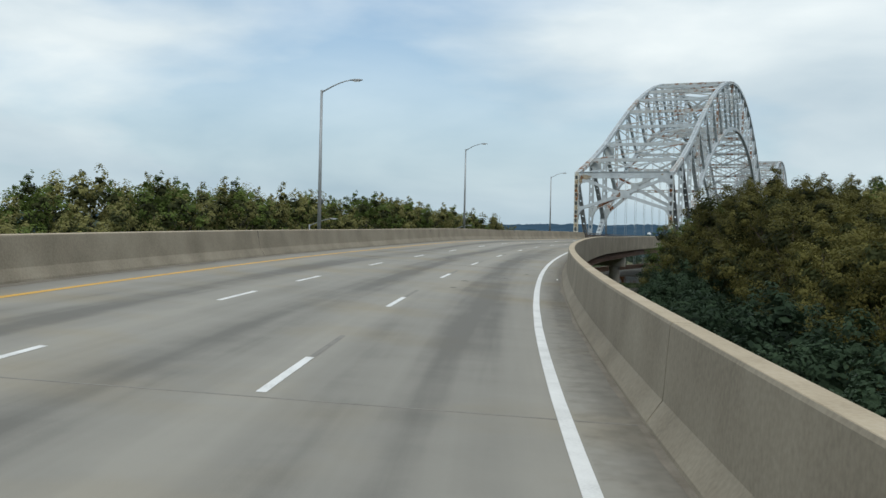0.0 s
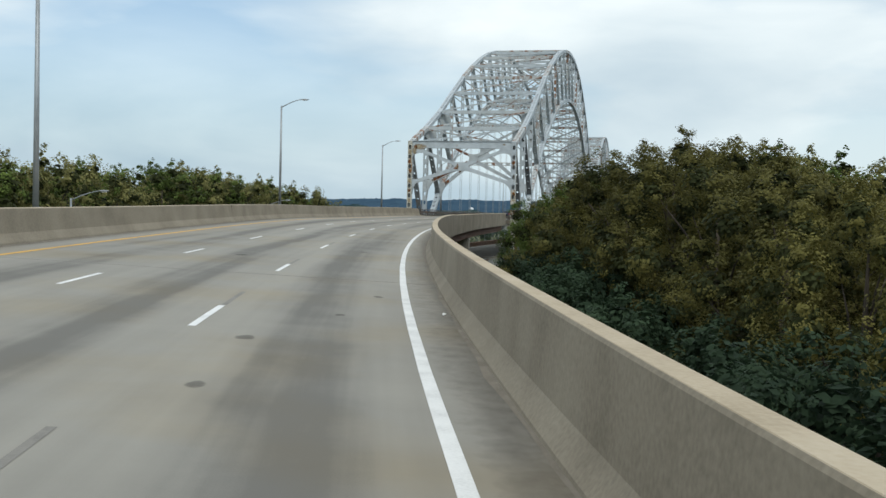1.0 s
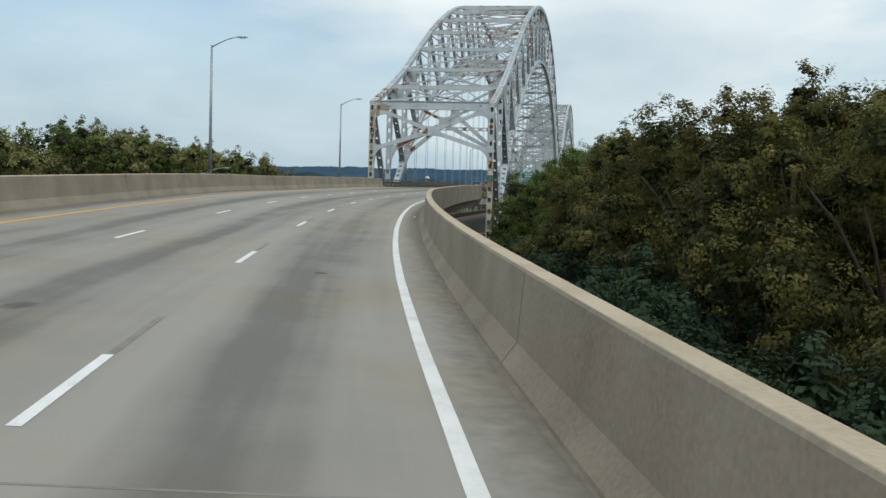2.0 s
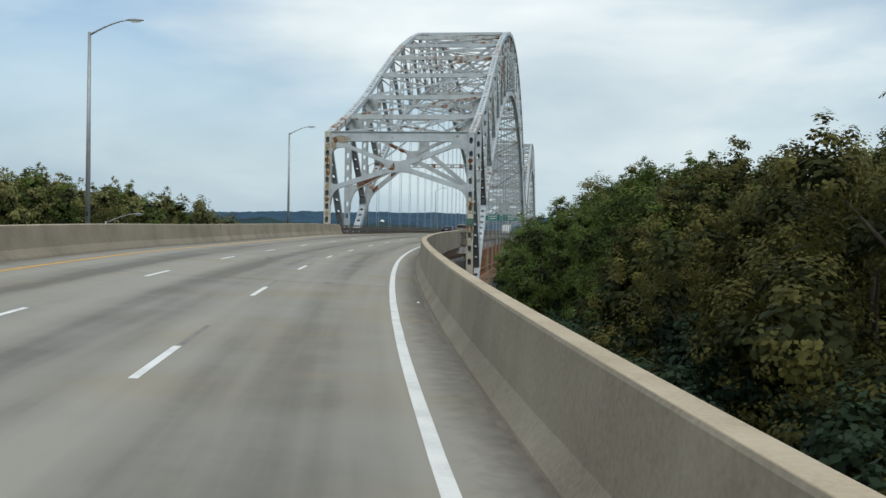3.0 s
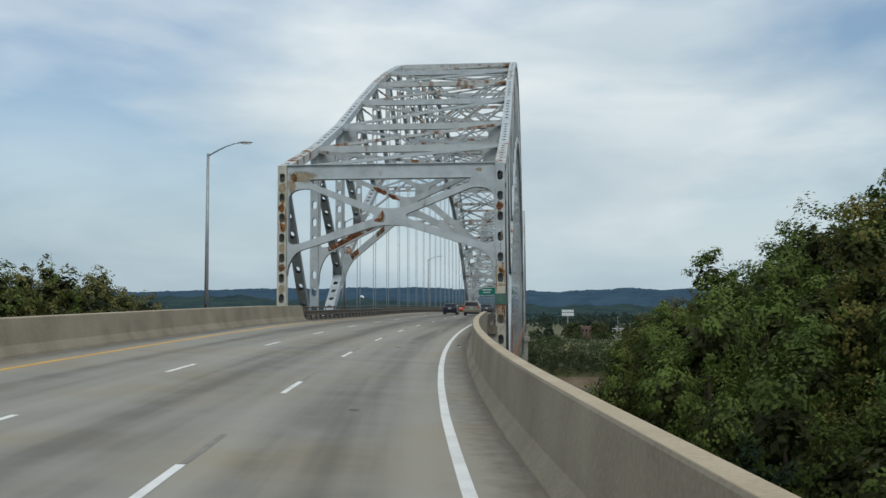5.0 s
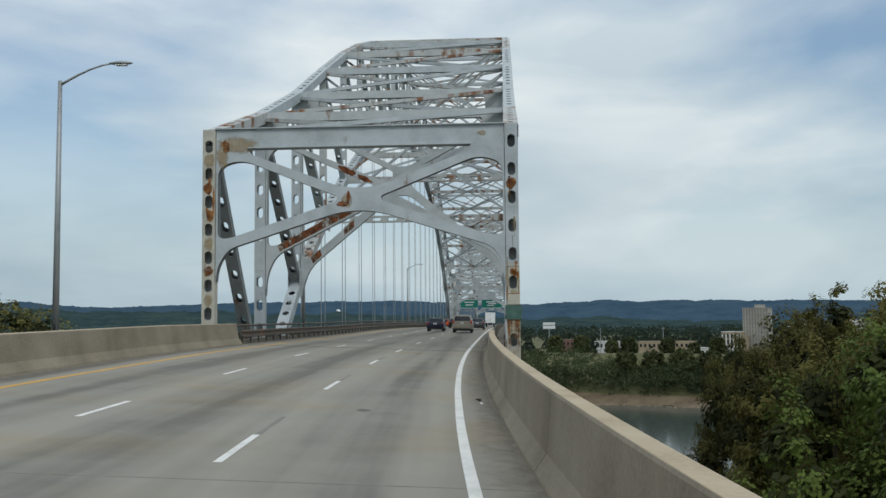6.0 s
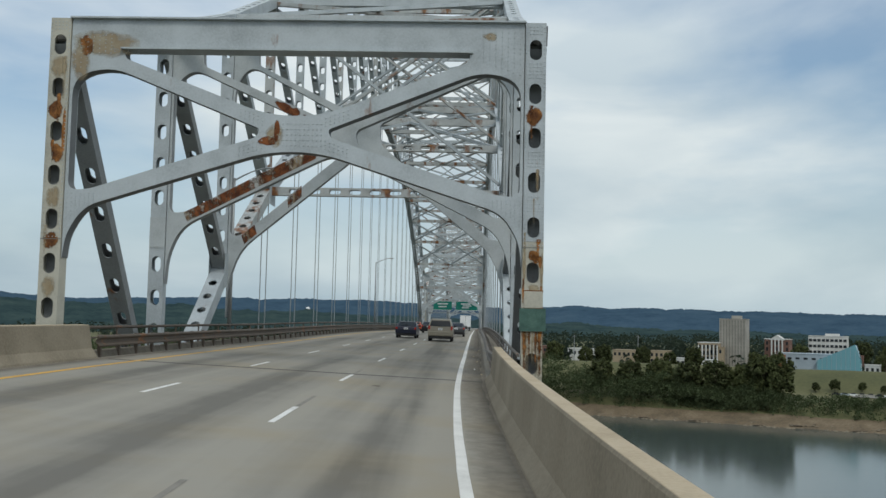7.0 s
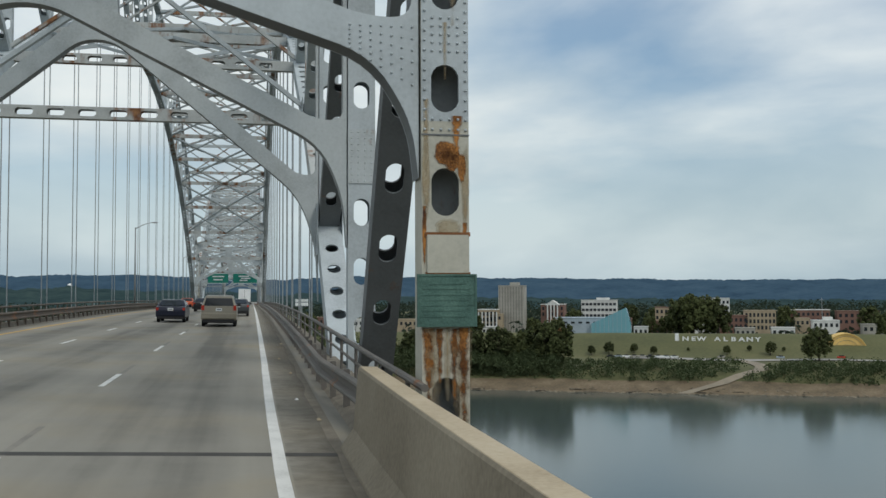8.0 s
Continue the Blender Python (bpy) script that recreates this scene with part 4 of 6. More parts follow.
    # rivet rows on the near post and portal gussets
    for v, side in ((VL, -1), (VR, 1)):
        mb = MB()
        n = -AX
        for k in (-0.32, 0.32):
            rivets(mb, [(B(-0.316, v + k, SEAM + 0.08), B(-0.316, v + k, TOP[0] + 0.2), 52)], n, 0.026)
        z = SEAM + 0.75
        eaten = (11.0,) if side > 0 else (11.0, 9.42, 6.22, 12.62, 7.82)
        for j in range(5):
            for c in range(5):
                if z + 0.6 + 0.13 * c > TOP[0] + 0.3:
                    break
                if any(abs(z + 0.55 + 0.13 * c - e) < 0.42 for e in eaten):
                    continue
                rivets(mb, [(B(-0.316, v - 0.2, z + 0.55 + 0.13 * c), B(-0.316, v + 0.2, z + 0.55 + 0.13 * c), 4)], n, 0.026)
            z += 1.6
        rivets(mb, [(B(-0.316, v - 0.2, SEAM + 0.08), B(-0.316, v + 0.2, SEAM + 0.08), 4), (B(-0.316, v - 0.2, SEAM + 0.24), B(-0.316, v + 0.2, SEAM + 0.24), 4)], n, 0.026)
        part("splice_seam", MB().box(B(-0.316, v, SEAM), NX * 0.375, AX * 0.006, UP * 0.012), STEEL_DARK, ob, "dark lapped seam of the post plates")
        inner = -side
        for r in range(7):
            a = B(-0.246, v + inner * (0.55 + 0.22 * r), TOP[0] + 0.2)
            b = B(-0.246, v + inner * (0.55 + 0.22 * r), TOP[0] - 1.5 + 0.08 * r)
            rivets(mb, [(a, b, 10)], n)
            a = B(-0.246, v + inner * (0.5 + 0.16 * r), TOP[0] - 6.05)
            b = B(-0.246, v + inner * (0.5 + 0.16 * r), TOP[0] - 6.95 + 0.09 * r)
            rivets(mb, [(a, b, 6)], n)
        o = part("rivet_field", mb, STEEL, ob, "rows of domed rivet heads")
        o["kind"] = "stuff"
    mb = MB()
    for r in range(5):
        rivets(mb, [(B(-0.246, mid - 0.4, TOP[0] - 3.4 - 0.2 * r), B(-0.246, mid + 1.0, TOP[0] - 3.4 - 0.2 * r), 10)], -AX, 0.028)
    # more rows follow each arm out from the hub
    for side in (-1, 1):
        for z0, rise in ((-3.32, 0.37), (-4.16, -0.34)):
            for c in (-0.14, 0.0, 0.14):
                rivets(mb, [(B(-0.246, mid + side * 1.15, TOP[0] + z0 + c), B(-0.246, mid + side * 1.95, TOP[0] + z0 + c + 0.8 * rise), 6)], -AX, 0.028)
    o = part("rivet_field", mb, STEEL, ob)
    o["kind"] = "stuff"
    for v in (VL, VR):
        part("gusset_plate", MB().box(B(U[1] - 0.262, v, 7.62), NX * 0.375, AX * 0.012, UP * 0.74), STEEL_SWAY, ob, "riveted gusset plate over the vertical")
        mb = MB()
        for k in (-0.27, -0.09, 0.09, 0.27):
            rivets(mb, [(B(U[1] - 0.274, v + k, 6.95), B(U[1] - 0.274, v + k, 8.28), 9)], -AX, 0.024)
        o = part("rivet_field", mb, STEEL_SWAY, ob)
        o["kind"] = "stuff"
    f = -0.318
    for v, z, w, h, m in ((VR + 0.03, 6.0, 0.46, 0.40, RUST), (VR + 0.26, 5.8, 0.14, 0.5, RUST), (VR + 0.10, 5.93, 0.36, 0.34, RUST), (VR - 0.05, 11.0, 0.6, 0.75, RUST), (VR + 0.31, 5.5, 0.13, 1.2, RUST_PALE), (VR - 0.30, 5.7, 0.13, 1.2, RUST_PALE), (VR + 0.05, 4.86, 0.4, 0.28, RUST_PALE),
                          (VL - 0.05, 11.0, 0.55, 0.75, RUST), (VL + 0.1, 9.42, 0.45, 0.7, RUST), (VL, 6.22, 0.55, 0.65, RUST), (VL, 12.62, 0.6, 0.8, RUST_PALE), (VL, 7.82, 0.5, 0.8, RUST_PALE), (VL + 0.29, 10.2, 0.14, 1.8, RUST), (VL, 4.62, 0.5, 0.7, RUST_PALE)):
        part("rust_patch", stain(B(f, v, z), NX, UP, w, h, int(z * 10)), m, ob, "rust stain")
    for v, z, w, h, m in ((VR - 0.27, 3.34, 0.26, 1.6, RUST), (VR - 0.10, 3.33, 0.16, 1.0, RUST), (VR + 0.13, 3.33, 0.18, 1.3, RUST), (VR + 0.18, 6.6, 0.20, 0.9, RUST), (VR - 0.12, 11.4, 0.22, 1.3, RUST), (VR + 0.12, 9.1, 0.14, 1.1, RUST_PALE), (VR - 0.2, 3.34, 0.3, 1.7, RUST_PALE), (VR + 0.27, 3.34, 0.26, 1.9, RUST), (VR + 0.24, 3.3, 0.34, 2.2, RUST_PALE), (VR + 0.02, 3.34, 0.14, 1.1, RUST_PALE), (VR - 0.33, 5.2, 0.08, 1.2, RUST), (VR, SEAM + 1.75, 0.08, 0.9, RUST_PALE), (VR - 0.30, 6.85, 0.10, 1.2, RUST_PALE),
                          (VR + 0.3, 4.95, 0.09, 0.8, RUST), (VL + 0.05, 11.6, 0.2, 1.2, RUST), (VL - 0.1, 9.9, 0.16, 1.0, RUST), (VL + 0.2, 13.0, 0.2, 1.6, RUST_PALE), (VL - 0.2, 6.8, 0.16, 1.3, RUST_PALE)):
        part("rust_streak", streak(B(f - 0.001, v, z), NX, -UP, w, h, int(z * 10 + v)), m, ob, "rust streak running down")
    f = -0.247
    for v, z, w, h, m in ((-3.42, 9.98, 0.70, 0.34, RUST_DEEP), (-3.10, 10.32, 0.22, 0.85, RUST_DEEP), (-3.2, 10.2, 0.6, 0.8, RUST_PALE), (-9.5, 13.45, 2.4, 0.9, RUST_PALE), (-10.4, 12.9, 0.7, 1.3, RUST_PALE), (-10.2, 13.4, 0.5, 0.8, RUST), (4.5, 13.9, 0.5, 0.3, RUST_PALE)):
        part("rust_patch", stain(B(f, v, z), NX, UP, w, h, int(z * 10) + 3), m, ob, "rust stain")
    rr = random.Random(6)
    for n_, u, a, b, za, zb in ((3, U[1] - 0.207, -5.6, -3.4, 14.0, 12.9),):
        e = (B(0, b, zb) - B(0, a, za)).normalized()
        for i in range(n_):
            t = (i + rr.random() * 0.8) / n_
            c = B(u - 0.001 * i, a + (b - a) * t, za + (zb - za) * t)
            part("rust_patch", stain(c, e, e.cross(AX), 0.5 + 0.9 * rr.random(), 0.25 + 0.3 * rr.random(), i), RUST_DEEP, ob, "heavy rust stain")
    # the rotten arms of the first two sway frames
    for i, bottom, t0, t1, cover in ((1, 5.0, 0.0, 1.0, 0.27), (2, 3.4, 0.45, 0.58, 0.22), (2, 3.4, 0.88, 1.0, 0.35)):
        top = TOP[i] + 0.3
        k = (top - bottom) / 8.9
        e = (0.20 if i == 1 else 0.30) / k ** 0.5
        lo, rise = VL + 0.4 - mid, 0.45 if i == 1 else 1.4
        hi_a, hi_b = Vector((-1.25 + e, top - (4.24 + e) * k + rise)), Vector((lo + 0.80, top - (6.25 + e) * k))
        lo_a, lo_b = Vector((-1.15, top - (4.92 - e * 0.4) * k + rise)), Vector((lo + 1.0, top - (6.78 - e * 0.4) * k))
        part("rust_wash", strip(lambda x, y: B(U[i] - 0.203, mid + x, y), hi_a.lerp(hi_b, t0), hi_a.lerp(hi_b, t1), lo_a.lerp(lo_b, t0), lo_a.lerp(lo_b, t1), int(60 * (t1 - t0)), cover + 0.25, i + 5), RUST_PALE, ob, "pale rust wash along the arm")
        part("rust_patch", strip(lambda x, y: B(U[i] - 0.206, mid + x, y), hi_a.lerp(hi_b, t0), hi_a.lerp(hi_b, t1), lo_a.lerp(lo_b, t0), lo_a.lerp(lo_b, t1), int(60 * (t1 - t0)), cover + 0.06, i), RUST_DEEP, ob, "bands of heavy rust along the arm")
    return ob


ARCH = build_arch("silver-grey riveted steel tied-arch truss bridge with rust stains")
SECOND = copy_thing(ARCH, Matrix.Translation(B(NP * PANEL + 6.0, -2.7, -14)))
tagged(SECOND, "second silver-grey steel arch span behind the first")


def build_bridge_piers():
    for u in (-1.5, NP * PANEL + 3, 2 * NP * PANEL + 7):
        ob = thing("river_pier", B(u, -2.7, -48), "tall concrete river pier under the arch", "pier", "piers of the bridge")
        part("shaft", MB().box(B(u, -2.7, -28), NX * 10.5, AX * 2.2, UP * 20), CONCRETE, ob)
        part("cap", MB().box(B(u, -2.7, -7.4), NX * 11.3, AX * 2.8, UP * 0.7), CONCRETE, ob)


build_bridge_piers()


# ---- rails, plaque, lamps and signs on the bridge ----
def build_guardrail(name, side, l_face, l_pipe, label):
    """A bridge rail: curb, W-beam and rub rail on posts, and a pipe rail behind."""
    ob = thing(name, W(60, l_face), label, "guardrail", "rails of the bridge")
    k = side
    rail = STEEL_RAIL if side > 0 else RAIL_BROWN
    s0, s1 = (2.0 if side > 0 else 1.5), 520.0
    part("curb", sweep([(l_face + 0.10 * k, 0), (l_face + 0.16 * k, 0.05 if side > 0 else 0.22), (l_face + 0.3 * k, 0.10 if side > 0 else 0.26), (l_pipe + 0.25 * k, 0.12), (l_pipe + 0.25 * k, -0.5), (l_face, -0.5)], s0, s1, 6), DIRT, ob, "grit-covered concrete curb")
    wb = [(0.02, 0.37), (0.10, 0.40), (0.11, 0.44), (0.09, 0.48), (0.0, 0.53), (0.0, 0.63), (0.09, 0.68), (0.11, 0.72), (0.10, 0.76), (0.02, 0.79)]
    face = l_face + 0.02 * k

    def flare(s):
        return k * float(np.interp(s, [2.0, 4.8, 9.3], [0.36, 0.25, 0.0])) if k > 0 else 0.0
    prof = [(face - k * a, h) for a, h in wb] + [(face - k * a + 0.012 * k, h) for a, h in reversed(wb)]
    for i in range(40):
        a = s0 + i * 7.62
        part("rail_beam", sweep(prof, a + 0.005, a + 7.6, 0.95 if i < 2 else 3.8, off=flare), rail, ob)
    post = MB().box((0, 0, 0.4), (0.06, 0, 0), (0, 0.07, 0), (0, 0, 0.4)).mesh("rail_post")
    post.materials.append(rail)
    pp = MB().tube([(0, 0, 0), (0, 0, 0.84)], 0.04, 8).mesh("pipe_post")
    pp.materials.append(rail)
    rot = Matrix.Rotation(-TH, 4, "Z")
    for i in range(100):
        s = s0 + 0.6 + i * 1.905
        o = part("rail_post", post, None, ob)
        o.matrix_parent_inverse = Matrix.Translation(-ob.location) @ Matrix.Translation(W(s, face + 0.09 * k + flare(s), 0.0)) @ rot
        if i % 2 == 0:
            o = part("pipe_post", pp, None, ob)
            o.matrix_parent_inverse = Matrix.Translation(-ob.location) @ Matrix.Translation(W(s, l_pipe, 0.15)) @ rot
    for h, r in ((1.0, 0.06), (0.62, 0.035)):
        part("pipe_rail", MB().tube([W(s, l_pipe, h) for s in stations(s0 - 0.9 if side > 0 else s0, s1, 6)], r, 8), rail, ob, "rusty pipe rail")
    return ob


build_guardrail("bridge_guardrail", 1, 4.80, 5.65, "rust-brown steel guardrail with pipe rail along the truss")
build_guardrail("bridge_guardrail", -1, -9.05, -9.95, "brown steel guardrail with pipe rail beside the yellow line")


def build_plaque():
    ob = thing("bronze_plaque", B(-0.36, VR, 3.4), "green-patinated bronze plaque on the end post", "plaque")
    c = B(-0.345, VR + 0.01, 3.76)
    part("plate", MB().box(c, NX * 0.46, AX * 0.03, UP * 0.40), BRONZE, ob)
    for z, w in ((0.27, 0.28), (0.19, 0.36), (0.10, 0.40), (0.02, 0.34), (-0.06, 0.40), (-0.14, 0.30), (-0.23, 0.36)):
        part("lettering_bar", MB().box(c - AX * 0.032 + UP * z, NX * w, AX * 0.005, UP * 0.022), BRONZE, ob)
    for x in (-0.445, 0.445):
        part("rim", MB().box(c - AX * 0.034 + NX * x, NX * 0.015, AX * 0.008, UP * 0.40), BRONZE, ob)
    for z in (-0.385, 0.385):
        part("rim", MB().box(c - AX * 0.034 + UP * z, NX * 0.43, AX * 0.008, UP * 0.015), BRONZE, ob)
    c = B(-0.335, VR + 0.03, 4.47)
    pl = thing("cover_plate", B(-0.33, VR, 4.2), "tan painted cover plate with rusty edges on the end post", "plate")
    part("sheet", MB().box(c, NX * 0.32, AX * 0.02, UP * 0.29), STEEL_POST, pl)
    for z in (-0.31, 0.30):
        part("rusty_edge", MB().box(c + UP * z, NX * 0.35, AX * 0.012, UP * 0.03), RUST_SCALE, pl, "scale-rusted strip")


build_plaque()


def lamp_mesh(name, height, reach, label):
    """A tapered pole with an upswept arm and a cobra head; reaches to +x."""
    ob = thing(name, (0, 0, 0), label, "street lamp")
    part("pole", MB().tube([(0, 0, 0), (0, 0, height * 0.5), (0, 0, height)], [0.125, 0.10, 0.075], 10), GALV, ob, smooth=True)
    part("base_plate", MB().box((0, 0, 0.03), (0.2, 0, 0), (0, 0.2, 0), (0, 0, 0.03)), GALV, ob)
    part("hand_hole", MB().box((0.0, -0.118, 0.75), (0.05, 0, 0), (0, 0.012, 0), (0, 0, 0.11)), PLASTIC, ob, "dark hand hole cover")
    pts = [(0, 0, height - 0.15)] + [(reach * t, 0, height - 0.15 + 0.78 * math.sin(t * math.pi / 2)) for t in (0.12, 0.3, 0.5, 0.7, 0.85)]
    part("arm", MB().tube(pts, [0.055, 0.05, 0.045, 0.04, 0.035, 0.035], 8), GALV, ob, smooth=True)
    z = height + 0.62
    hd = MB()
    prof = [(-0.05, 0.04), (0.05, 0.09), (0.25, 0.15), (0.55, 0.14), (0.78, 0.06), (0.82, 0.01)]
    n = 10
    for a, r in prof:
        for k in range(n):
            g = 2 * math.pi * k / n
            hd.v.append((reach * 0.85 + a, r * math.cos(g), z + r * 0.5 * math.sin(g)))
    hd.f = [(i * n + k, i * n + (k + 1) % n, (i + 1) * n + (k + 1) % n, (i + 1) * n + k) for i in range(len(prof) - 1) for k in range(n)]
    head = part("lamp_head", hd, GALV, ob, smooth=True)
    part("lens", MB().box((reach * 0.85 + 0.4, 0, z - 0.075), (0.2, 0, 0), (0, 0.1, 0), (0, 0, 0.015)), SIGN_WHITE, head, "milky lamp lens")
    return ob


def heading_at(s):
    return TH + min(0.0, s) / RAD


def build_lamps():
    tall = lamp_mesh("street_lamp", 9.65, 2.15, "tall galvanised street lamp with a curved arm over the road")
    tagged(tall, group="street lamps of the road")
    first = True
    for s, l, h in ((-120.4, -10.90, 0.15), (-66.8, -11.57, 0.75), (-18.4, -10.68, 0.40), (26.1, -10.6, 0.2), (110.7, -10.6, 0.2), (195.0, -10.6, 0.2), (-168, -10.95, 0.4)):
        m = Matrix.Translation(W(s, l, h)) @ Matrix.Rotation(-heading_at(s), 4, "Z")
        if s < 0:
            part("lamp_bracket", MB().box(W(s, l + 0.5, h - 0.17), (W(s, 1) - W(s, 0)).normalized() * 0.78, AX * 0.25, UP * 0.17), CONCRETE, ROAD_OB, "concrete lamp bracket on the parapet")
        if first:
            tall.matrix_basis = m
            first = False
        else:
            copy_thing(tall, m)
    low = lamp_mesh("street_lamp", 17.5, 2.6, "grey street lamp of the lower road beyond the parapet")
    tagged(low, group="street lamps of the lower road")
    low.matrix_basis = Matrix.Translation((W(-84, -24).x, W(-84, -24).y, -15.0)) @ Matrix.Rotation(-heading_at(-84), 4, "Z")
    p = W(-38, -21)
    copy_thing(low, Matrix.Translation((p.x, p.y, -14.6)) @ Matrix.Rotation(-heading_at(-38), 4, "Z"))


build_lamps()


def build_gantry():
    u = NP * PANEL - 4.0
    ob = thing("sign_gantry", B(u, -2.0, 2), "green overhead motorway signs with white lines on a steel frame", "road sign")
    for z in (6.6, 10.1):
        part("crossbar", MB().beam(B(u + 0.3, VL + 0.5, z), B(u + 0.3, VR - 0.5, z), 0.25, 0.25, AX), GALV, ob)
    for v in (VL + 0.9, VR - 0.9):
        part("upright", MB().beam(B(u + 0.3, v, 0.6), B(u + 0.3, v, 10.2), 0.3, 0.3, AX), GALV, ob)
    for a, b, bars in ((-8.4, -3.0, ((-0.25, 0.5, 0.55), (0.28, 0.5, 0.55), (0.0, -0.35, 0.8))), (-1.8, 4.5, ((-0.1, 0.55, 0.8), (0.05, 0.0, 0.72), (-0.12, -0.55, 0.6)))):
        c, hw = B(u, (a + b) / 2, 8.7), (b - a) / 2
        p = part("sign_panel", MB().box(c, NX * hw, AX * 0.04, UP * 1.35), SIGN_GREEN, ob, "green sign panel")
        for z in (-1.3, 1.3):
            part("border", MB().box(c - AX * 0.045 + UP * z, NX * hw, AX * 0.006, UP * 0.05), SIGN_WHITE, p)
        for x, z, w in bars:
            part("lettering_bar", MB().box(c - AX * 0.046 + NX * x * hw * 2 * 0.5 + UP * z, NX * hw * w * 0.55, AX * 0.006, UP * 0.16), SIGN_WHITE, p, "white bar of lettering")


build_gantry()


# ---- vehicles ----
def paint(name, base, metal=0.35):
    m = mat(name, base, 0.32, metal, tuple(c * 0.88 for c in base), tuple(min(1, c * 1.07) for c in base), 1.2, 60, 0.0, spec=0.5)
    m.node_tree.nodes["Principled BSDF"].inputs["Coat Weight"].default_value = 0.2
    return m


def build_car(name, label, prof, width, belt, roof, body_paint, rear_win, side_wins, wheel_x, wheel_r, rails=False):
    """A car built from its side profile, facing +x: shell with tumblehome, bumper, glass, lights, wheels."""
    ob = thing(name, (0, 0, 0), label, "car")
    hw = width / 2

    def inset(z):
        return 1.0 - 0.24 * max(0.0, (z - belt) / (roof - belt)) - 0.05 * max(0.0, (0.5 - z) / 0.5)
    mb = MB()
    cx, cz = sum(p[0] for p in prof) / len(prof), sum(p[1] for p in prof) / len(prof)
    loops = [(-1.0, 0.955), (-0.965, 0.985), (-0.88, 1.0), (0.88, 1.0), (0.965, 0.985), (1.0, 0.955)]
    n = len(prof)
    for y, sc in loops:
        for x, z in prof:
            mb.v.append((cx + (x - cx) * sc, y * hw * inset(z), cz + (z - cz) * sc))
    for i in range(len(loops) - 1):
        for k in range(n):
            mb.f.append((i * n + k, i * n + (k + 1) % n, (i + 1) * n + (k + 1) % n, (i + 1) * n + k))
    mb.f += [tuple(range(n)), tuple((len(loops) - 1) * n + k for k in range(n - 1, -1, -1))]
    part("body", mb, body_paint, ob)
    (x0, z0), (x1, z1) = rear_win
    out = Vector((-(z1 - z0), 0, (x1 - x0))).normalized() * 0.012
    if out.x > 0:
        out = -out
    q = [Vector((x0, s * hw * inset(z0) * (0.86 if rails else 0.78), z0)) + out for s in (-1, 1)] + [Vector((x1, s * hw * inset(z1) * (0.88 if rails else 0.80), z1)) + out for s in (1, -1)]
    part("rear_window", MB().add(q + [p - out * 1.5 for p in q], [(0, 1, 2, 3), (4, 5, 6, 7), (0, 1, 5, 4), (1, 2, 6, 5), (2, 3, 7, 6), (3, 0, 4, 7)]), CAR_GLASS, ob, "dark rear window")
    part("wiper", MB().beam((x0 - 0.02, -0.05, z0 + 0.03) if name == "suv" else (x1, 0, z1), (x0 - 0.0, 0.45, z0 + 0.10) if name == "suv" else (x1 + 0.02, 0.02, z1), 0.02, 0.02), PLASTIC, ob)
    for s in (-1, 1):
        for w in side_wins:
            v = [Vector((x, s * (hw * inset(z) * 0.995 + 0.004), z)) for x, z in w]
            m = MB().add(v + [p - Vector((0, s * 0.02, 0)) for p in v], [tuple(range(len(v)))] + [(i, (i + 1) % len(v), len(v) + (i + 1) % len(v), len(v) + i) for i in range(len(v))])
            part("side_window", m, CAR_GLASS, ob)
        for wx in wheel_x:
            wh = part("wheel", MB().lathe((wx, s * (hw - 0.12), wheel_r), (0, s, 0), [(-0.1, 0.0), (-0.1, wheel_r * 0.9), (-0.07, wheel_r), (0.07, wheel_r), (0.1, wheel_r * 0.92), (0.1, wheel_r * 0.66), (0.06, wheel_r * 0.64)], 20), RUBBER, ob, "black tyre")
            part("rim", MB().lathe((wx, s * (hw - 0.12), wheel_r), (0, s, 0), [(0.05, wheel_r * 0.65), (0.085, wheel_r * 0.6), (0.05, wheel_r * 0.3), (0.08, wheel_r * 0.12), (0.08, 0.0)], 14), CHROME, wh, "silver rim")
        xr = min(p[0] for p in prof)
        tz = belt - (0.06 if rails else 0.14)
        part("tail_light", MB().box((xr + 0.09, s * (hw - 0.10), tz), (0.09, 0, 0), (0, 0.08, 0), (0, 0, 0.14 if rails else 0.08)), TAIL_RED, ob, "red tail light")
        fx = side_wins[0][0][0] if False else max(x for w in side_wins for x, z in w)
        part("mirror", MB().box((fx - 0.12, s * (hw + 0.09), belt + 0.06), (0.06, 0, 0), (0, 0.1, 0), (0, 0, 0.075)), body_paint if not rails else PLASTIC, ob)
        if rails:
            part("roof_rail", MB().beam((-1.9, s * hw * 0.72, roof + 0.02), (0.2, s * hw * 0.72, roof + 0.03), 0.05, 0.05), PLASTIC, ob)
    part("bumper", MB().box((xr + 0.07, 0, 0.62 if rails else 0.58), (0.10, 0, 0), (0, hw * 0.96, 0), (0, 0, 0.12)), body_paint, ob)
    part("lower_valance", MB().box((xr + 0.16, 0, 0.38), (0.12, 0, 0), (0, hw * 0.9, 0), (0, 0, 0.12)), PLASTIC, ob, "black plastic lower bumper")
    pz = belt - 0.16
    pl = part("number_plate", MB().box((xr + (0.055 if rails else 0.005), 0, pz), (0.012, 0, 0), (0, 0.17, 0), (0, 0, 0.08)), SIGN_WHITE, ob, "white number plate with a plain bar")
    part("plate_bar", MB().box((xr + (0.042 if rails else -0.008), 0, pz), (0.003, 0, 0), (0, 0.12, 0), (0, 0, 0.025)), PLASTIC, pl)
    part("underbody", MB().box((0, 0, 0.30), (2.0, 0, 0), (0, hw * 0.86, 0), (0, 0, 0.09)), PLASTIC, ob)
    return ob


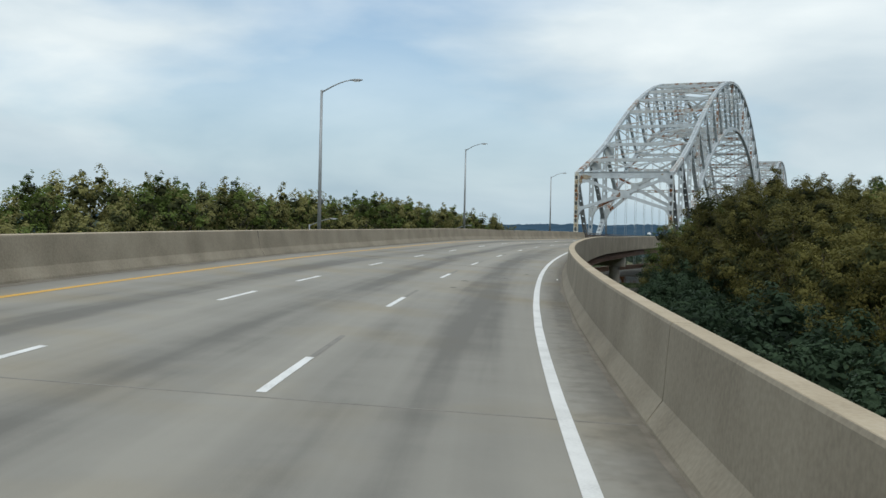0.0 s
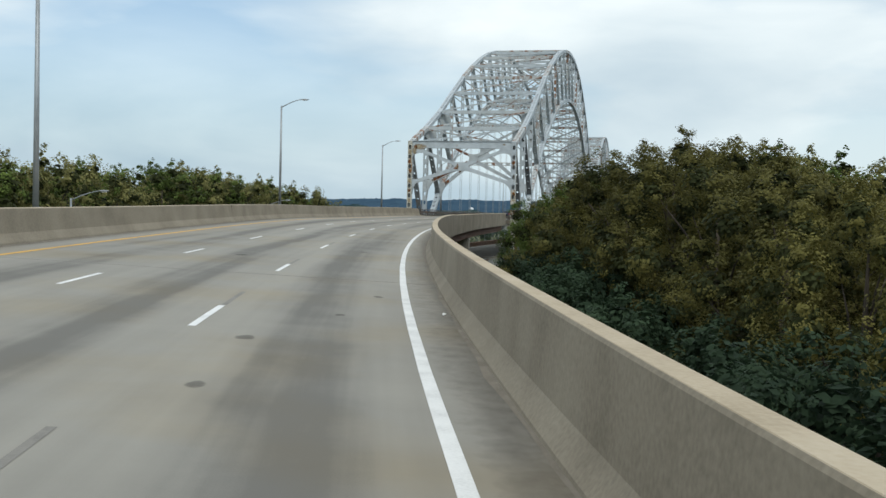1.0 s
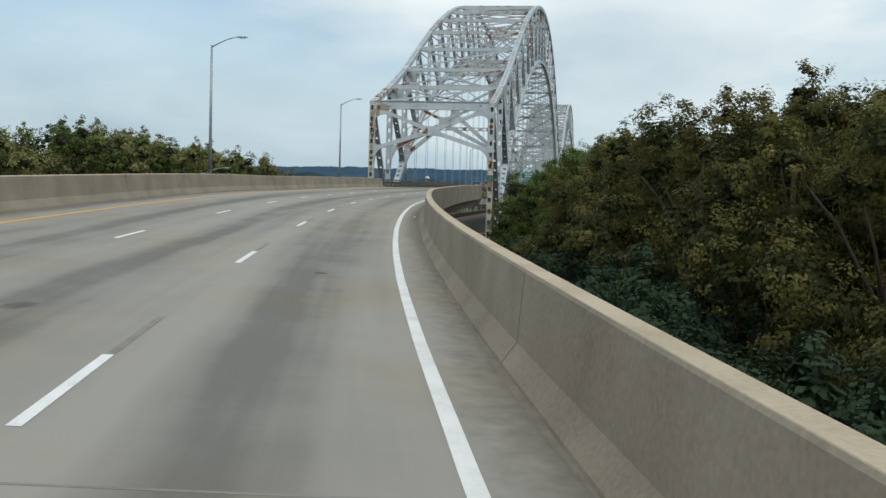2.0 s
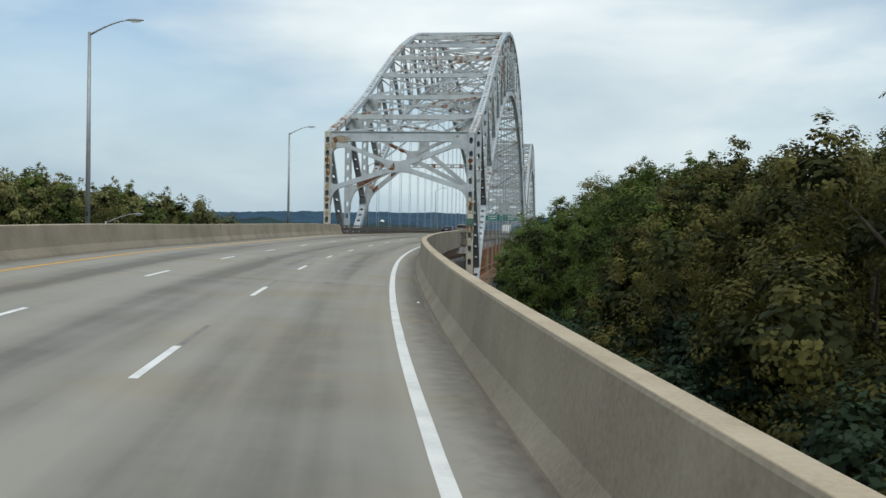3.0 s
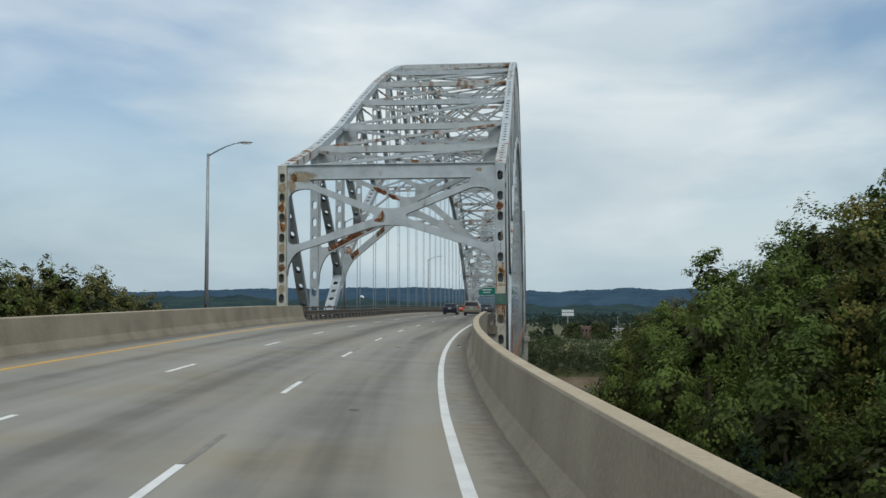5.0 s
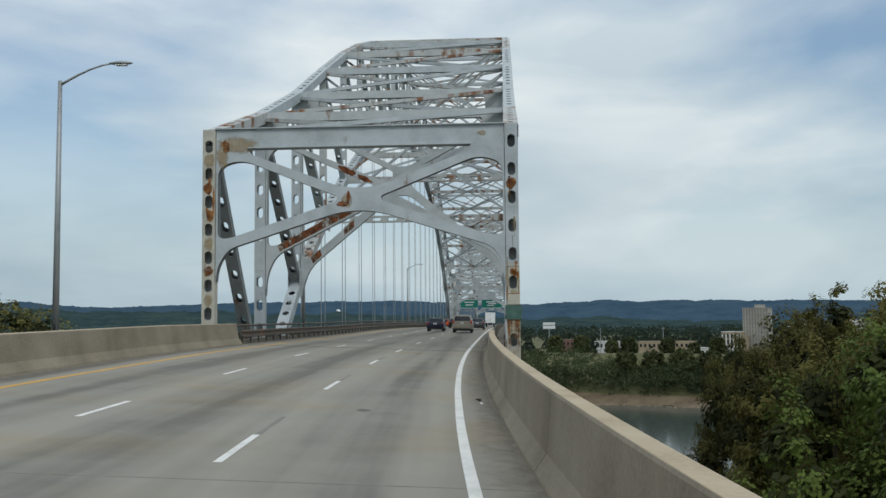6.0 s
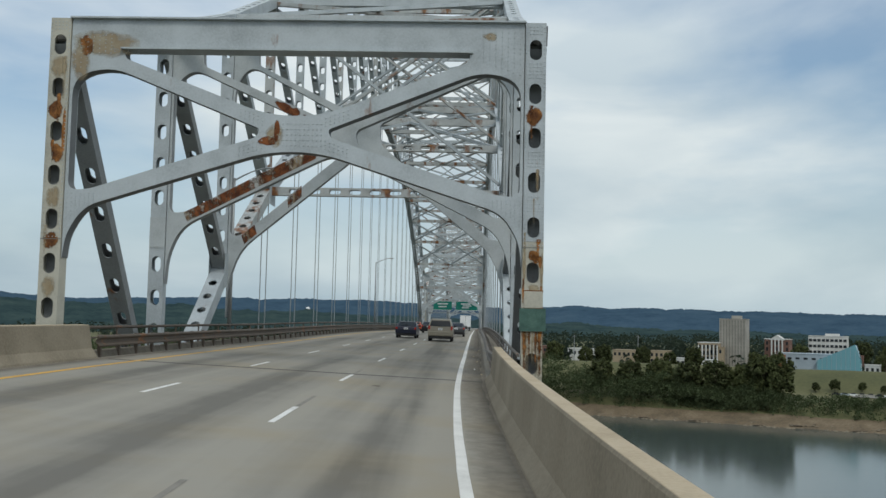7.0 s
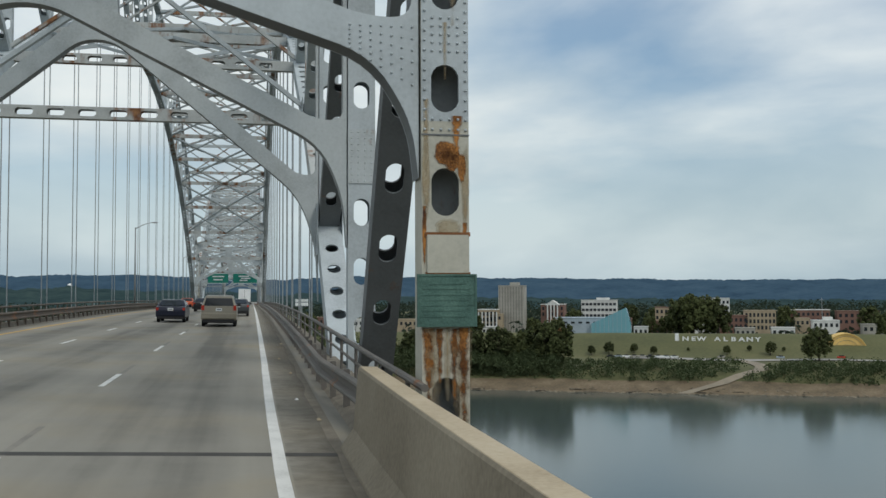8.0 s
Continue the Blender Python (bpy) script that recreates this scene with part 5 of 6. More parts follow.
SUV_PROF = [(-2.30, 0.36), (-2.40, 0.48), (-2.40, 0.76), (-2.35, 0.80), (-2.33, 1.16), (-2.19, 1.66), (-2.05, 1.74), (-1.2, 1.79), (0.05, 1.78), (0.45, 1.70), (1.25, 1.18), (2.05, 1.04), (2.32, 0.88), (2.40, 0.55), (2.30, 0.34)]
SEDAN_PROF = [(-2.25, 0.32), (-2.34, 0.45), (-2.33, 0.80), (-2.26, 0.97), (-2.1, 1.01), (-1.62, 1.03), (-0.78, 1.40), (-0.1, 1.45), (0.35, 1.41), (1.15, 1.0), (1.95, 0.88), (2.26, 0.68), (2.32, 0.45), (2.2, 0.3)]
SUV_SIDE = [[(-2.02, 1.2), (-1.1, 1.19), (-1.1, 1.62), (-1.85, 1.6)], [(-1.0, 1.19), (-0.05, 1.18), (-0.05, 1.64), (-1.0, 1.64)], [(0.05, 1.18), (1.0, 1.17), (0.4, 1.6), (0.05, 1.64)]]
SEDAN_SIDE = [[(-1.35, 1.05), (-0.25, 1.02), (-0.25, 1.34), (-0.75, 1.33)], [(-0.15, 1.02), (0.85, 1.0), (0.3, 1.33), (-0.15, 1.36)]]


def on_road(s, l):
    f = (W(s + 1, l) - W(s - 1, l)).normalized()
    r = (W(s, l + 1) - W(s, l - 1)).normalized()
    u = r.cross(f)
    p = W(s, l)
    return Matrix(((f.x, -r.x, u.x, p.x), (f.y, -r.y, u.y, p.y), (f.z, -r.z, u.z, p.z), (0, 0, 0, 1)))


def build_traffic():
    c = build_car("suv", "beige metallic sport utility vehicle driving in the middle lane", SUV_PROF, 1.97, 1.14, 1.79, paint("beige_paint", (0.31, 0.275, 0.215)), ((-2.325, 1.19), (-2.20, 1.63)), SUV_SIDE, (-1.42, 1.38), 0.37, True)
    c.matrix_basis = on_road(47.0, 1.4)
    c = build_car("sedan", "dark navy blue saloon car with red tail lights", SEDAN_PROF, 1.82, 1.0, 1.45, paint("navy_paint", (0.008, 0.011, 0.028)), ((-1.58, 1.06), (-0.85, 1.375)), SEDAN_SIDE, (-1.38, 1.36), 0.32)
    c.matrix_basis = on_road(54.0, -1.8)
    c = build_car("sedan", "dark grey saloon car in the outer lane", SEDAN_PROF, 1.82, 1.0, 1.45, paint("grey_paint", (0.06, 0.065, 0.07)), ((-1.58, 1.06), (-0.85, 1.375)), SEDAN_SIDE, (-1.38, 1.36), 0.32)
    c.matrix_basis = on_road(73.0, 2.1)
    c = build_car("sedan", "black saloon car with red tail lights far ahead", SEDAN_PROF, 1.82, 1.0, 1.45, paint("black_paint", (0.012, 0.012, 0.014)), ((-1.58, 1.06), (-0.85, 1.375)), SEDAN_SIDE, (-1.38, 1.36), 0.32)
    c.matrix_basis = on_road(96.0, -1.9)
    c = build_car("sedan", "bright orange car far ahead beside the median", SEDAN_PROF, 1.82, 1.0, 1.45, paint("orange_paint", (0.55, 0.09, 0.02), 0.0), ((-1.58, 1.06), (-0.85, 1.375)), SEDAN_SIDE, (-1.38, 1.36), 0.32)
    c.matrix_basis = on_road(126.0, -5.4)
    t = thing("box_truck", (0, 0, 0), "white box truck far ahead on the bridge", "truck")
    part("cargo_box", MB().box((0, 0, 2.35), (3.2, 0, 0), (0, 1.25, 0), (0, 0, 1.35)), SIGN_WHITE, t)
    part("cab", MB().box((4.1, 0, 1.5), (0.85, 0, 0), (0, 1.1, 0), (0, 0, 0.95)), SIGN_WHITE, t)
    part("chassis", MB().box((0.3, 0, 0.75), (3.9, 0, 0), (0, 0.5, 0), (0, 0, 0.22)), PLASTIC, t)
    part("door_line", MB().box((-3.215, 0, 2.3), (0.012, 0, 0), (0, 0.02, 0), (0, 0, 1.25)), PLASTIC, t)
    for x in (-2.0, 3.9):
        for s in (-1, 1):
            part("wheel", MB().lathe((x, s * 0.98, 0.48), (0, s, 0), [(-0.14, 0), (-0.14, 0.44), (-0.1, 0.48), (0.1, 0.48), (0.14, 0.44), (0.14, 0)], 16), RUBBER, t, "black tyre")
    t.matrix_basis = on_road(205.0, 1.6)


build_traffic()


# ---- trees ----
def fast_mesh(name, verts, quads, mats, index=None):
    me = bpy.data.meshes.new(name)
    nq = len(quads)
    me.vertices.add(len(verts))
    me.vertices.foreach_set("co", np.asarray(verts, dtype=np.float32).ravel())
    me.loops.add(nq * 4)
    me.loops.foreach_set("vertex_index", np.asarray(quads, dtype=np.int32).ravel())
    me.polygons.add(nq)
    me.polygons.foreach_set("loop_start", np.arange(0, nq * 4, 4, dtype=np.int32))
    for m in mats:
        me.materials.append(m)
    if index is not None:
        me.polygons.foreach_set("material_index", np.asarray(index, dtype=np.int32))
    me.update(calc_edges=True)
    me.validate()
    return me


def leaves(rng, centres, radii, count, size, crown_mid, out=None):
    """Leaf-shaped kites scattered through clumps; out gives each clump's own outward way. Returns vertices and quads."""
    k = len(centres)
    which = rng.integers(0, k, count)
    d = rng.normal(size=(count, 3))
    d /= np.linalg.norm(d, axis=1)[:, None]
    r = rng.random(count) ** 0.45
    p = centres[which] + d * (radii[which] * r)[:, None] * np.array([1.0, 1.0, 0.78])
    if out is None:
        nrm = (p - crown_mid)
        nrm /= np.linalg.norm(nrm, axis=1)[:, None] + 1e-6
        nrm = nrm * 0.55 + d * 0.75
    else:
        nrm = out[which] * 1.0 + d * 0.7
    nrm = nrm + rng.normal(size=(count, 3)) * 0.22 + np.array([0, 0, 0.4])
    nrm /= np.linalg.norm(nrm, axis=1)[:, None]
    a = np.cross(nrm, rng.normal(size=(count, 3)))
    a /= np.linalg.norm(a, axis=1)[:, None]
    b = np.cross(nrm, a)
    s = size * (0.6 + 0.8 * rng.random(count))[:, None]
    v = np.stack([p - a * s, p + b * s * 0.66 + nrm * s * 0.12, p + a * s, p - b * s * 0.66 + nrm * s * 0.12], axis=1).reshape(-1, 3)
    return v, np.arange(count * 4).reshape(-1, 4)


def tree_proto(name, seed, height, radius, count, size, foliage, label, trunk_top=0.55, lean=0.0, group=""):
    """A tree: tapered trunk, limbs into the crown, and boughs of leafy tufts that rise to uneven tips."""
    rng = np.random.default_rng(seed)
    ob = thing(name, (0, 0, 0), label, "tree", group)
    mb = MB()
    tr = 0.028 * height * 0.5 + 0.06
    pts = [(0, 0, -0.5), (0.05, 0.03, height * 0.2), (0.2 * lean, 0.1, height * 0.4), (0.5 * lean, 0.15, height * trunk_top), (0.7 * lean, 0.1, height * 0.82)]
    mb.tube(pts, [tr * 1.35, tr, tr * 0.8, tr * 0.55, tr * 0.15], 8)
    mid = np.array([0.5 * lean, 0, height * 0.6])
    cs, rs, tall = [], [], []
    nb = 42
    for i in range(nb):
        g = 2 * math.pi * (i * 0.618 + 0.12 * rng.random())
        h = (i + rng.random()) / nb
        env = radius * math.sqrt(max(0.04, 1 - ((h - 0.38) / 0.84) ** 2))
        r = env * (0.42 + 0.46 * rng.random())
        cs.append((mid[0] + r * math.cos(g), r * math.sin(g), height * (0.26 + 0.61 * h)))
        rs.append(radius * (0.20 + 0.13 * rng.random()) * (1 - 0.30 * h))
        tall.append(0.95 + 0.55 * rng.random())
    cs += [(mid[0] + 0.15 * radius * math.cos(k * 2.1), 0.15 * radius * math.sin(k * 2.1), height * (0.84 + 0.03 * k)) for k in range(3)]
    rs += [radius * 0.20, radius * 0.17, radius * 0.13]
    tall += [1.3, 1.5, 1.8]
    for c in cs[::3]:
        a = Vector((0.3 * lean, 0.1, max(height * 0.22, c[2] - radius * 0.9)))
        m = a.lerp(Vector(c), 0.5) + Vector((0, 0, radius * 0.1))
        mb.tube([a, m, c], [tr * 0.26, tr * 0.16, tr * 0.04], 5)
    part("trunk", mb, BARK, ob, "brown bark trunk with limbs", smooth=True)
    cs, rs, tall = np.array(cs), np.array(rs), np.array(tall)
    # tufts sit on the outside of each bough, thinning to a tip
    nt = 17
    d = rng.normal(size=(len(cs) * nt, 3)) + np.array([0, 0, 0.3])
    d /= np.linalg.norm(d, axis=1)[:, None]
    big, up = np.repeat(rs, nt), np.repeat(tall, nt)
    reach = 0.70 + 0.38 * rng.random(len(big))
    stretch = np.stack([1 - 0.35 * np.maximum(d[:, 2], 0), 1 - 0.35 * np.maximum(d[:, 2], 0), up], axis=1)
    tufts = np.repeat(cs, nt, axis=0) + d * stretch * (big * reach)[:, None]
    tr_ = big * (0.27 + 0.17 * rng.random(len(big)))
    v, q = leaves(rng, tufts, tr_, count, size, mid, d)
    # larger filler leaves within the boughs, coloured dark as if shaded
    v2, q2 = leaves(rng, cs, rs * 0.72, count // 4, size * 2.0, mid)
    me = fast_mesh("crown", np.concatenate([v, v2]), np.concatenate([q, q2 + len(v)]), [foliage, LEAF_DEEP if foliage == LEAF_DEEP else LEAF_INNER_SHADE], [0] * len(q) + [1] * len(q2))
    part("crown", me, None, ob)
    ob["tall"] = float(np.percentile(v[:, 2], 99.8))
    return ob


def plant(protos, places, seed):
    """Sets out trees: the first of each kind is moved, the rest are copies."""
    rng = random.Random(seed)
    first = {}
    for x, y, z, top, k, wide in places:
        ob = protos[k % len(protos)]
        sc = (top - z) / ob["tall"]
        m = Matrix.Translation((x, y, z)) @ Matrix.Rotation(rng.uniform(0, 6.28), 4, "Z") @ Matrix.Diagonal((sc * wide * rng.uniform(0.9, 1.15), sc * wide * rng.uniform(0.9, 1.15), sc, 1))
        if ob in first:
            copy_thing(ob, m)
        else:
            first[ob] = m
    for ob, m in first.items():
        ob.matrix_basis = m


NEAR_LEAVES = 36000


def build_trees():
    olive = "tall olive-green deciduous tree beside the viaduct"
    green = "tall fresh-green deciduous tree beside the viaduct"
    spec = [(1, 20, 5.5, NEAR_LEAVES, 0.064, LEAF_OLIVE, olive), (2, 21, 5.9, NEAR_LEAVES, 0.064, LEAF_OLIVE, olive), (3, 20, 5.3, NEAR_LEAVES, 0.064, LEAF_GREEN, green), (4, 20, 5.6, NEAR_LEAVES, 0.064, LEAF_GREEN, green)]
    near = []
    for sd, h, r, n, sz, m, lb in spec:
        t = tree_proto("tree", sd, h, r, n, sz, m, lb, lean=0.5, group="trees beside the viaduct")
        near.append(t)
    back = []
    for sd, h, r, n, sz, m, lb in [(11, 21, 6.2, 11000, 0.12, LEAF_WOOD_LIT, "olive-green tree in the wood below the road"), (12, 22, 6.4, 11000, 0.12, LEAF_WOOD_LIT, "olive-green tree in the wood below the road"), (13, 21, 6.0, 11000, 0.12, LEAF_GREEN, "green tree in the wood below the road")]:
        t = tree_proto("tree", sd, h, r, n, sz, m, lb, group="trees of the wood")
        back.append(t)
    low = []
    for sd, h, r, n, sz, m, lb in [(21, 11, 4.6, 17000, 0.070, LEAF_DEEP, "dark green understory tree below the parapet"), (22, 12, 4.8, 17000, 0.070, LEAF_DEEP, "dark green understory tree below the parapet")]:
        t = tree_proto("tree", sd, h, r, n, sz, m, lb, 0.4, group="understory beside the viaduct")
        low.append(t)
    rng = random.Random(5)
    pn, pb, pl = [], [], []

    def add(lst, s, l, top, k, ground=-15.0, wide=1.0):
        p = W(s, l)
        lst.append((p.x, p.y, ground, top, k, wide))
    # right of the road: three rows, each with the line of its treetops
    front = ([-196, -150, -143, -134, -126, -118, -111, -103, -95, -87, -79, -72, -62, -56, -47, -41, -31, -23], [2.2, 2.4, 2.5, 2.6, 3.4, 4.3, 5.3, 7.0, 6.9, 5.4, 5.8, 6.6, 6.1, 6.9, 7.3, 7.4, 6.7, 5.6])
    second = ([-196, -129, -124, -116, -106, -98, -91, -85, -74, -61, -54, -46, -35, -27], [2.6, 4.2, 4.5, 4.4, 4.8, 7.0, 7.2, 6.9, 6.7, 6.8, 7.2, 7.8, 8.8, 9.2])
    third = ([-196, -118, -102, -95, -87, -78, -73, -64, -54, -46], [2.4, 5.2, 5.4, 5.8, 6.9, 8.2, 8.7, 9.3, 9.9, 9.8])
    s = -196.0
    i = 0
    while s < -12:
        kind = (0, 1, 0, 1)[i % 4] if s < -82 else (2, 3, 2, 0)[i % 4]
        if s < -24:
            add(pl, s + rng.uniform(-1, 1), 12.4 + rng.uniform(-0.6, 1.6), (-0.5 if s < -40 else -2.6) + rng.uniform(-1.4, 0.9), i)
        if s < -20:
            u = s + rng.uniform(-2, 2)
            add(pn if s > -175 else pb, u, 18.6 + rng.uniform(-1.0, 1.5), float(np.interp(u, *front)) + rng.uniform(-0.5, 0.3), kind)
        if s < -26:
            u = s + 3 + rng.uniform(-2, 2)
            add(pn if -122 < s < -40 else pb, u, 25.5 + rng.uniform(-1.5, 1.5), float(np.interp(u, *second)) + rng.uniform(-0.5, 0.3), kind)
        if s < -44:
            u = s + rng.uniform(-2, 2)
            add(pb, u, 34 + rng.uniform(-2, 2), float(np.interp(u, *third)) + rng.uniform(-0.6, 0.3), i)
        s += 7.8
        i += 1
    # the last of them, on the slope down to the river
    for u, l, top, k, wide in ((-12.5, 18.8, 4.4, 0, 1.0), (-6.0, 20.5, 3.7, 1, 0.8), (-13.0, 17.8, 3.4, 0, 0.9), (-18.5, 15.4, 3.2, 1, 0.8), (-11.0, 15.4, 2.4, 1, 0.52), (-14.5, 14.6, 2.4, 0, 0.52), (-9.0, 23.0, 4.2, 1, 1.0), (-16.5, 22.0, 5.4, 0, 1.0), (-26.0, 14.0, 2.9, 0, 0.75), (-31.0, 13.6, 3.1, 3, 0.8), (-38.0, 13.8, 3.6, 2, 0.9), (-46.0, 14.0, 4.0, 3, 1.0), (-54.0, 14.2, 4.2, 2, 1.0), (-63.0, 14.2, 4.2, 3, 1.0), (-84.0, 14.6, 3.8, 1, 1.0), (-21.0, 22.0, 6.6, 0, 1.0), (-35.0, 21.5, 8.6, 2, 1.0), (-70.5, 19.0, 6.8, 0, 1.0), (-92.0, 24.0, 7.1, 1, 1.0)):
        add(pn, u, l, top, k, -16, wide)
    add(pl, -17, 15.5, -3.5, 0, -16)
    add(pl, -8, 17.5, -6.5, 1, -17)
    # left of the road
    s = -150.0
    while s < 26:
        crest = float(np.interp(s, [-150, -118, -100, -77, -57, -39, -15, 5, 18, 26], [2.6, 4.3, 7.8, 8.6, 7.7, 8.9, 9.6, 8.6, 7.3, 4.6]))
        add(pb, s + rng.uniform(-2, 2), -33 + rng.uniform(-2, 2), crest - 1.3 + rng.uniform(-1.0, 0.6), i)
        add(pb, s + 4 + rng.uniform(-2, 2), -43 + rng.uniform(-3, 3), crest - 0.5 + rng.uniform(-1.0, 0.8), i + 1)
        s += 6.2
        i += 1
    plant(near, pn, 1)
    plant(back, pb, 2)
    plant(low, pl, 3)


build_trees()


def build_woods():
    """Far woods on the opposite shore and the valley floor, as leaf clumps."""
    rng = np.random.default_rng(9)
    cs, rs = [], []

    def clump(d, q, z, r):
        p = C0 + HX * d + QX * q
        cs.append((p.x, p.y, z))
        rs.append(r)
    # belt of trees and shrubs on the far bank
    for _ in range(3400):
        q = rng.uniform(-560, 330)
        d = rng.uniform(474, 506)
        dens = 0.5 + 0.5 * noise.noise(Vector((q * 0.035, 4, 0)))
        edge = min(1.0, max(0.0, (-58 - q) / 12.0))
        top = (2.4 + 3.4 * dens) * (1 - edge) + (6.2 + 5.0 * dens) * edge
        if abs(q - float(np.interp(d, [466, 472, 482, 491, 500, 510], [7, 17, 27, 33, 37, 38]))) < 8:
            continue
        h = rng.random() ** 0.8
        clump(d, q, ground_height(d, q) + 0.3 + top * h, 1.9 + 1.3 * rng.random())
    # tall woods along the bank upstream of the open levee
    for _ in range(2600):
        q = rng.uniform(-620, -108)
        crown = 13.0 + 5.5 * min(1.0, max(0.0, (-150 - q) / 35.0)) + 3.5 * noise.noise(Vector((q * 0.03, 3, 0))) + 2.0 * noise.noise(Vector((q * 0.15, 6, 0)))
        d = rng.uniform(474, 512)
        clump(d, q, ground_height(d, q) + 0.5 + crown * rng.random() ** 0.7, 2.2 + 1.4 * rng.random())
    # a stand of taller trees left of the ramp
    for _ in range(800):
        q = rng.uniform(-112, -60)
        crown = 8.0 + 4.0 * noise.noise(Vector((q * 0.09, 8, 0))) + 2.0 * noise.noise(Vector((q * 0.4, 2, 0)))
        d = rng.uniform(478, 500)
        clump(d, q, ground_height(d, q) + 0.5 + max(4.0, crown) * rng.random(), 1.6 + 1.1 * rng.random())
    n1 = len(cs)
    # woods behind the town and left of it
    for _ in range(3600):
        q = rng.uniform(-1500, 1300)
        d = (rng.uniform(650, 1000) if rng.random() < 0.45 else rng.uniform(760, 2300)) if q > -260 else rng.uniform(640, 2300)
        r = 4 + 4 * rng.random() if d < 1000 else rng.uniform(8, 15)
        clump(d, q, -25 + (rng.uniform(1, 7) if d < 760 else rng.uniform(2, 12)), r)
    cs, rs = np.array(cs), np.array(rs)
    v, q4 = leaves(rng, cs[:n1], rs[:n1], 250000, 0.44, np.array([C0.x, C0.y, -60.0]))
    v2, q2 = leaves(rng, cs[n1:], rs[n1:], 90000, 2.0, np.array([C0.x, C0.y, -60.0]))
    me = fast_mesh("far_woods", np.concatenate([v, v2]), np.concatenate([q4, q2 + len(v)]), [LEAF_SHORE, LEAF_FAR_HAZE], [0] * len(q4) + [1] * len(q2))
    tagged(new("far_woods", me), "dark green woods along the far shore and behind the town", "woods", "", "stuff")


build_woods()


# ---- the town across the river ----
def town_mat(name, base, rough=0.8):
    return mat(name, base, rough, 0, None, None, 0.15, 2.0, 0.0)


BRICK = town_mat("town_brick", (0.19, 0.105, 0.082))
TAN = town_mat("town_tan_stone", (0.36, 0.29, 0.20))
GREYST = town_mat("town_grey_concrete", (0.33, 0.315, 0.28))
WHITE = town_mat("town_white", (0.60, 0.60, 0.58))
BLUEROOF = town_mat("town_blue_metal", (0.33, 0.39, 0.44), 0.5)
TEAL = glass_mat("teal_glass", (0.17, 0.37, 0.43), 0.2)
PALEWIN = town_mat("pale_window_band", (0.19, 0.18, 0.16), 0.4)
DARKWIN = glass_mat("dark_window", (0.03, 0.035, 0.04), 0.2)
YELLOW = town_mat("yellow_canopy", (0.74, 0.50, 0.17))
ORANGE = town_mat("orange_brick_annex", (0.30, 0.125, 0.055))


def building(name, label, az, d, width, depth, ztop, material, cols, rows, win=(0.5, 0.55), zbase=-26.0, roof=None, trim=None, glass=None):
    """A block facing the river with its windows, parapet and roof."""
    c = far(az, d)
    ob = thing(name, (c.x, c.y, zbase), label, "building", "buildings of the town")
    mid = Vector((c.x, c.y, (ztop + zbase) / 2)) + HX * depth / 2
    part("wall", MB().box(mid, QX * width / 2, HX * depth / 2, UP * (ztop - zbase) / 2), material, ob)
    part("roof", MB().box(Vector((mid.x, mid.y, ztop + 0.25)), QX * (width / 2 + 0.25), HX * (depth / 2 + 0.25), UP * 0.25), trim or material, ob, "flat roof with a parapet edge")
    w, h = width / cols, min(4.2, (ztop + 22.0) / max(1, rows))
    me = MB().box((0, 0, 0), QX * w * win[0] / 2, HX * 0.12, UP * h * win[1] / 2).mesh("window")
    me.materials.append(glass or DARKWIN)
    for i in range(cols):
        for j in range(rows):
            p = c + QX * ((i + 0.5) * w - width / 2) + UP * (ztop - 0.6 - (j + 0.5) * h)
            o = part("window", me, None, ob)
            o.matrix_parent_inverse = Matrix.Translation(-ob.location) @ Matrix.Translation(p)
    if roof:
        part("penthouse", MB().box(Vector((mid.x, mid.y, ztop + 0.5 + roof / 2)) + QX * width * 0.1, QX * width * 0.18, HX * depth * 0.2, UP * roof / 2), material, ob, "rooftop plant room")
    return ob


def gable(ob, az, d, width, z0, h, material, name="pediment"):
    c = far(az, d)
    f = [c - QX * width / 2 + UP * z0, c + QX * width / 2 + UP * z0, c + UP * (z0 + h)]
    b = [p + HX * 10 for p in f]
    part(name, MB().add([p - HX * 0.6 for p in f] + b, [(0, 1, 2), (3, 4, 5), (0, 1, 4, 3), (1, 2, 5, 4), (2, 0, 3, 5)]), material, ob)


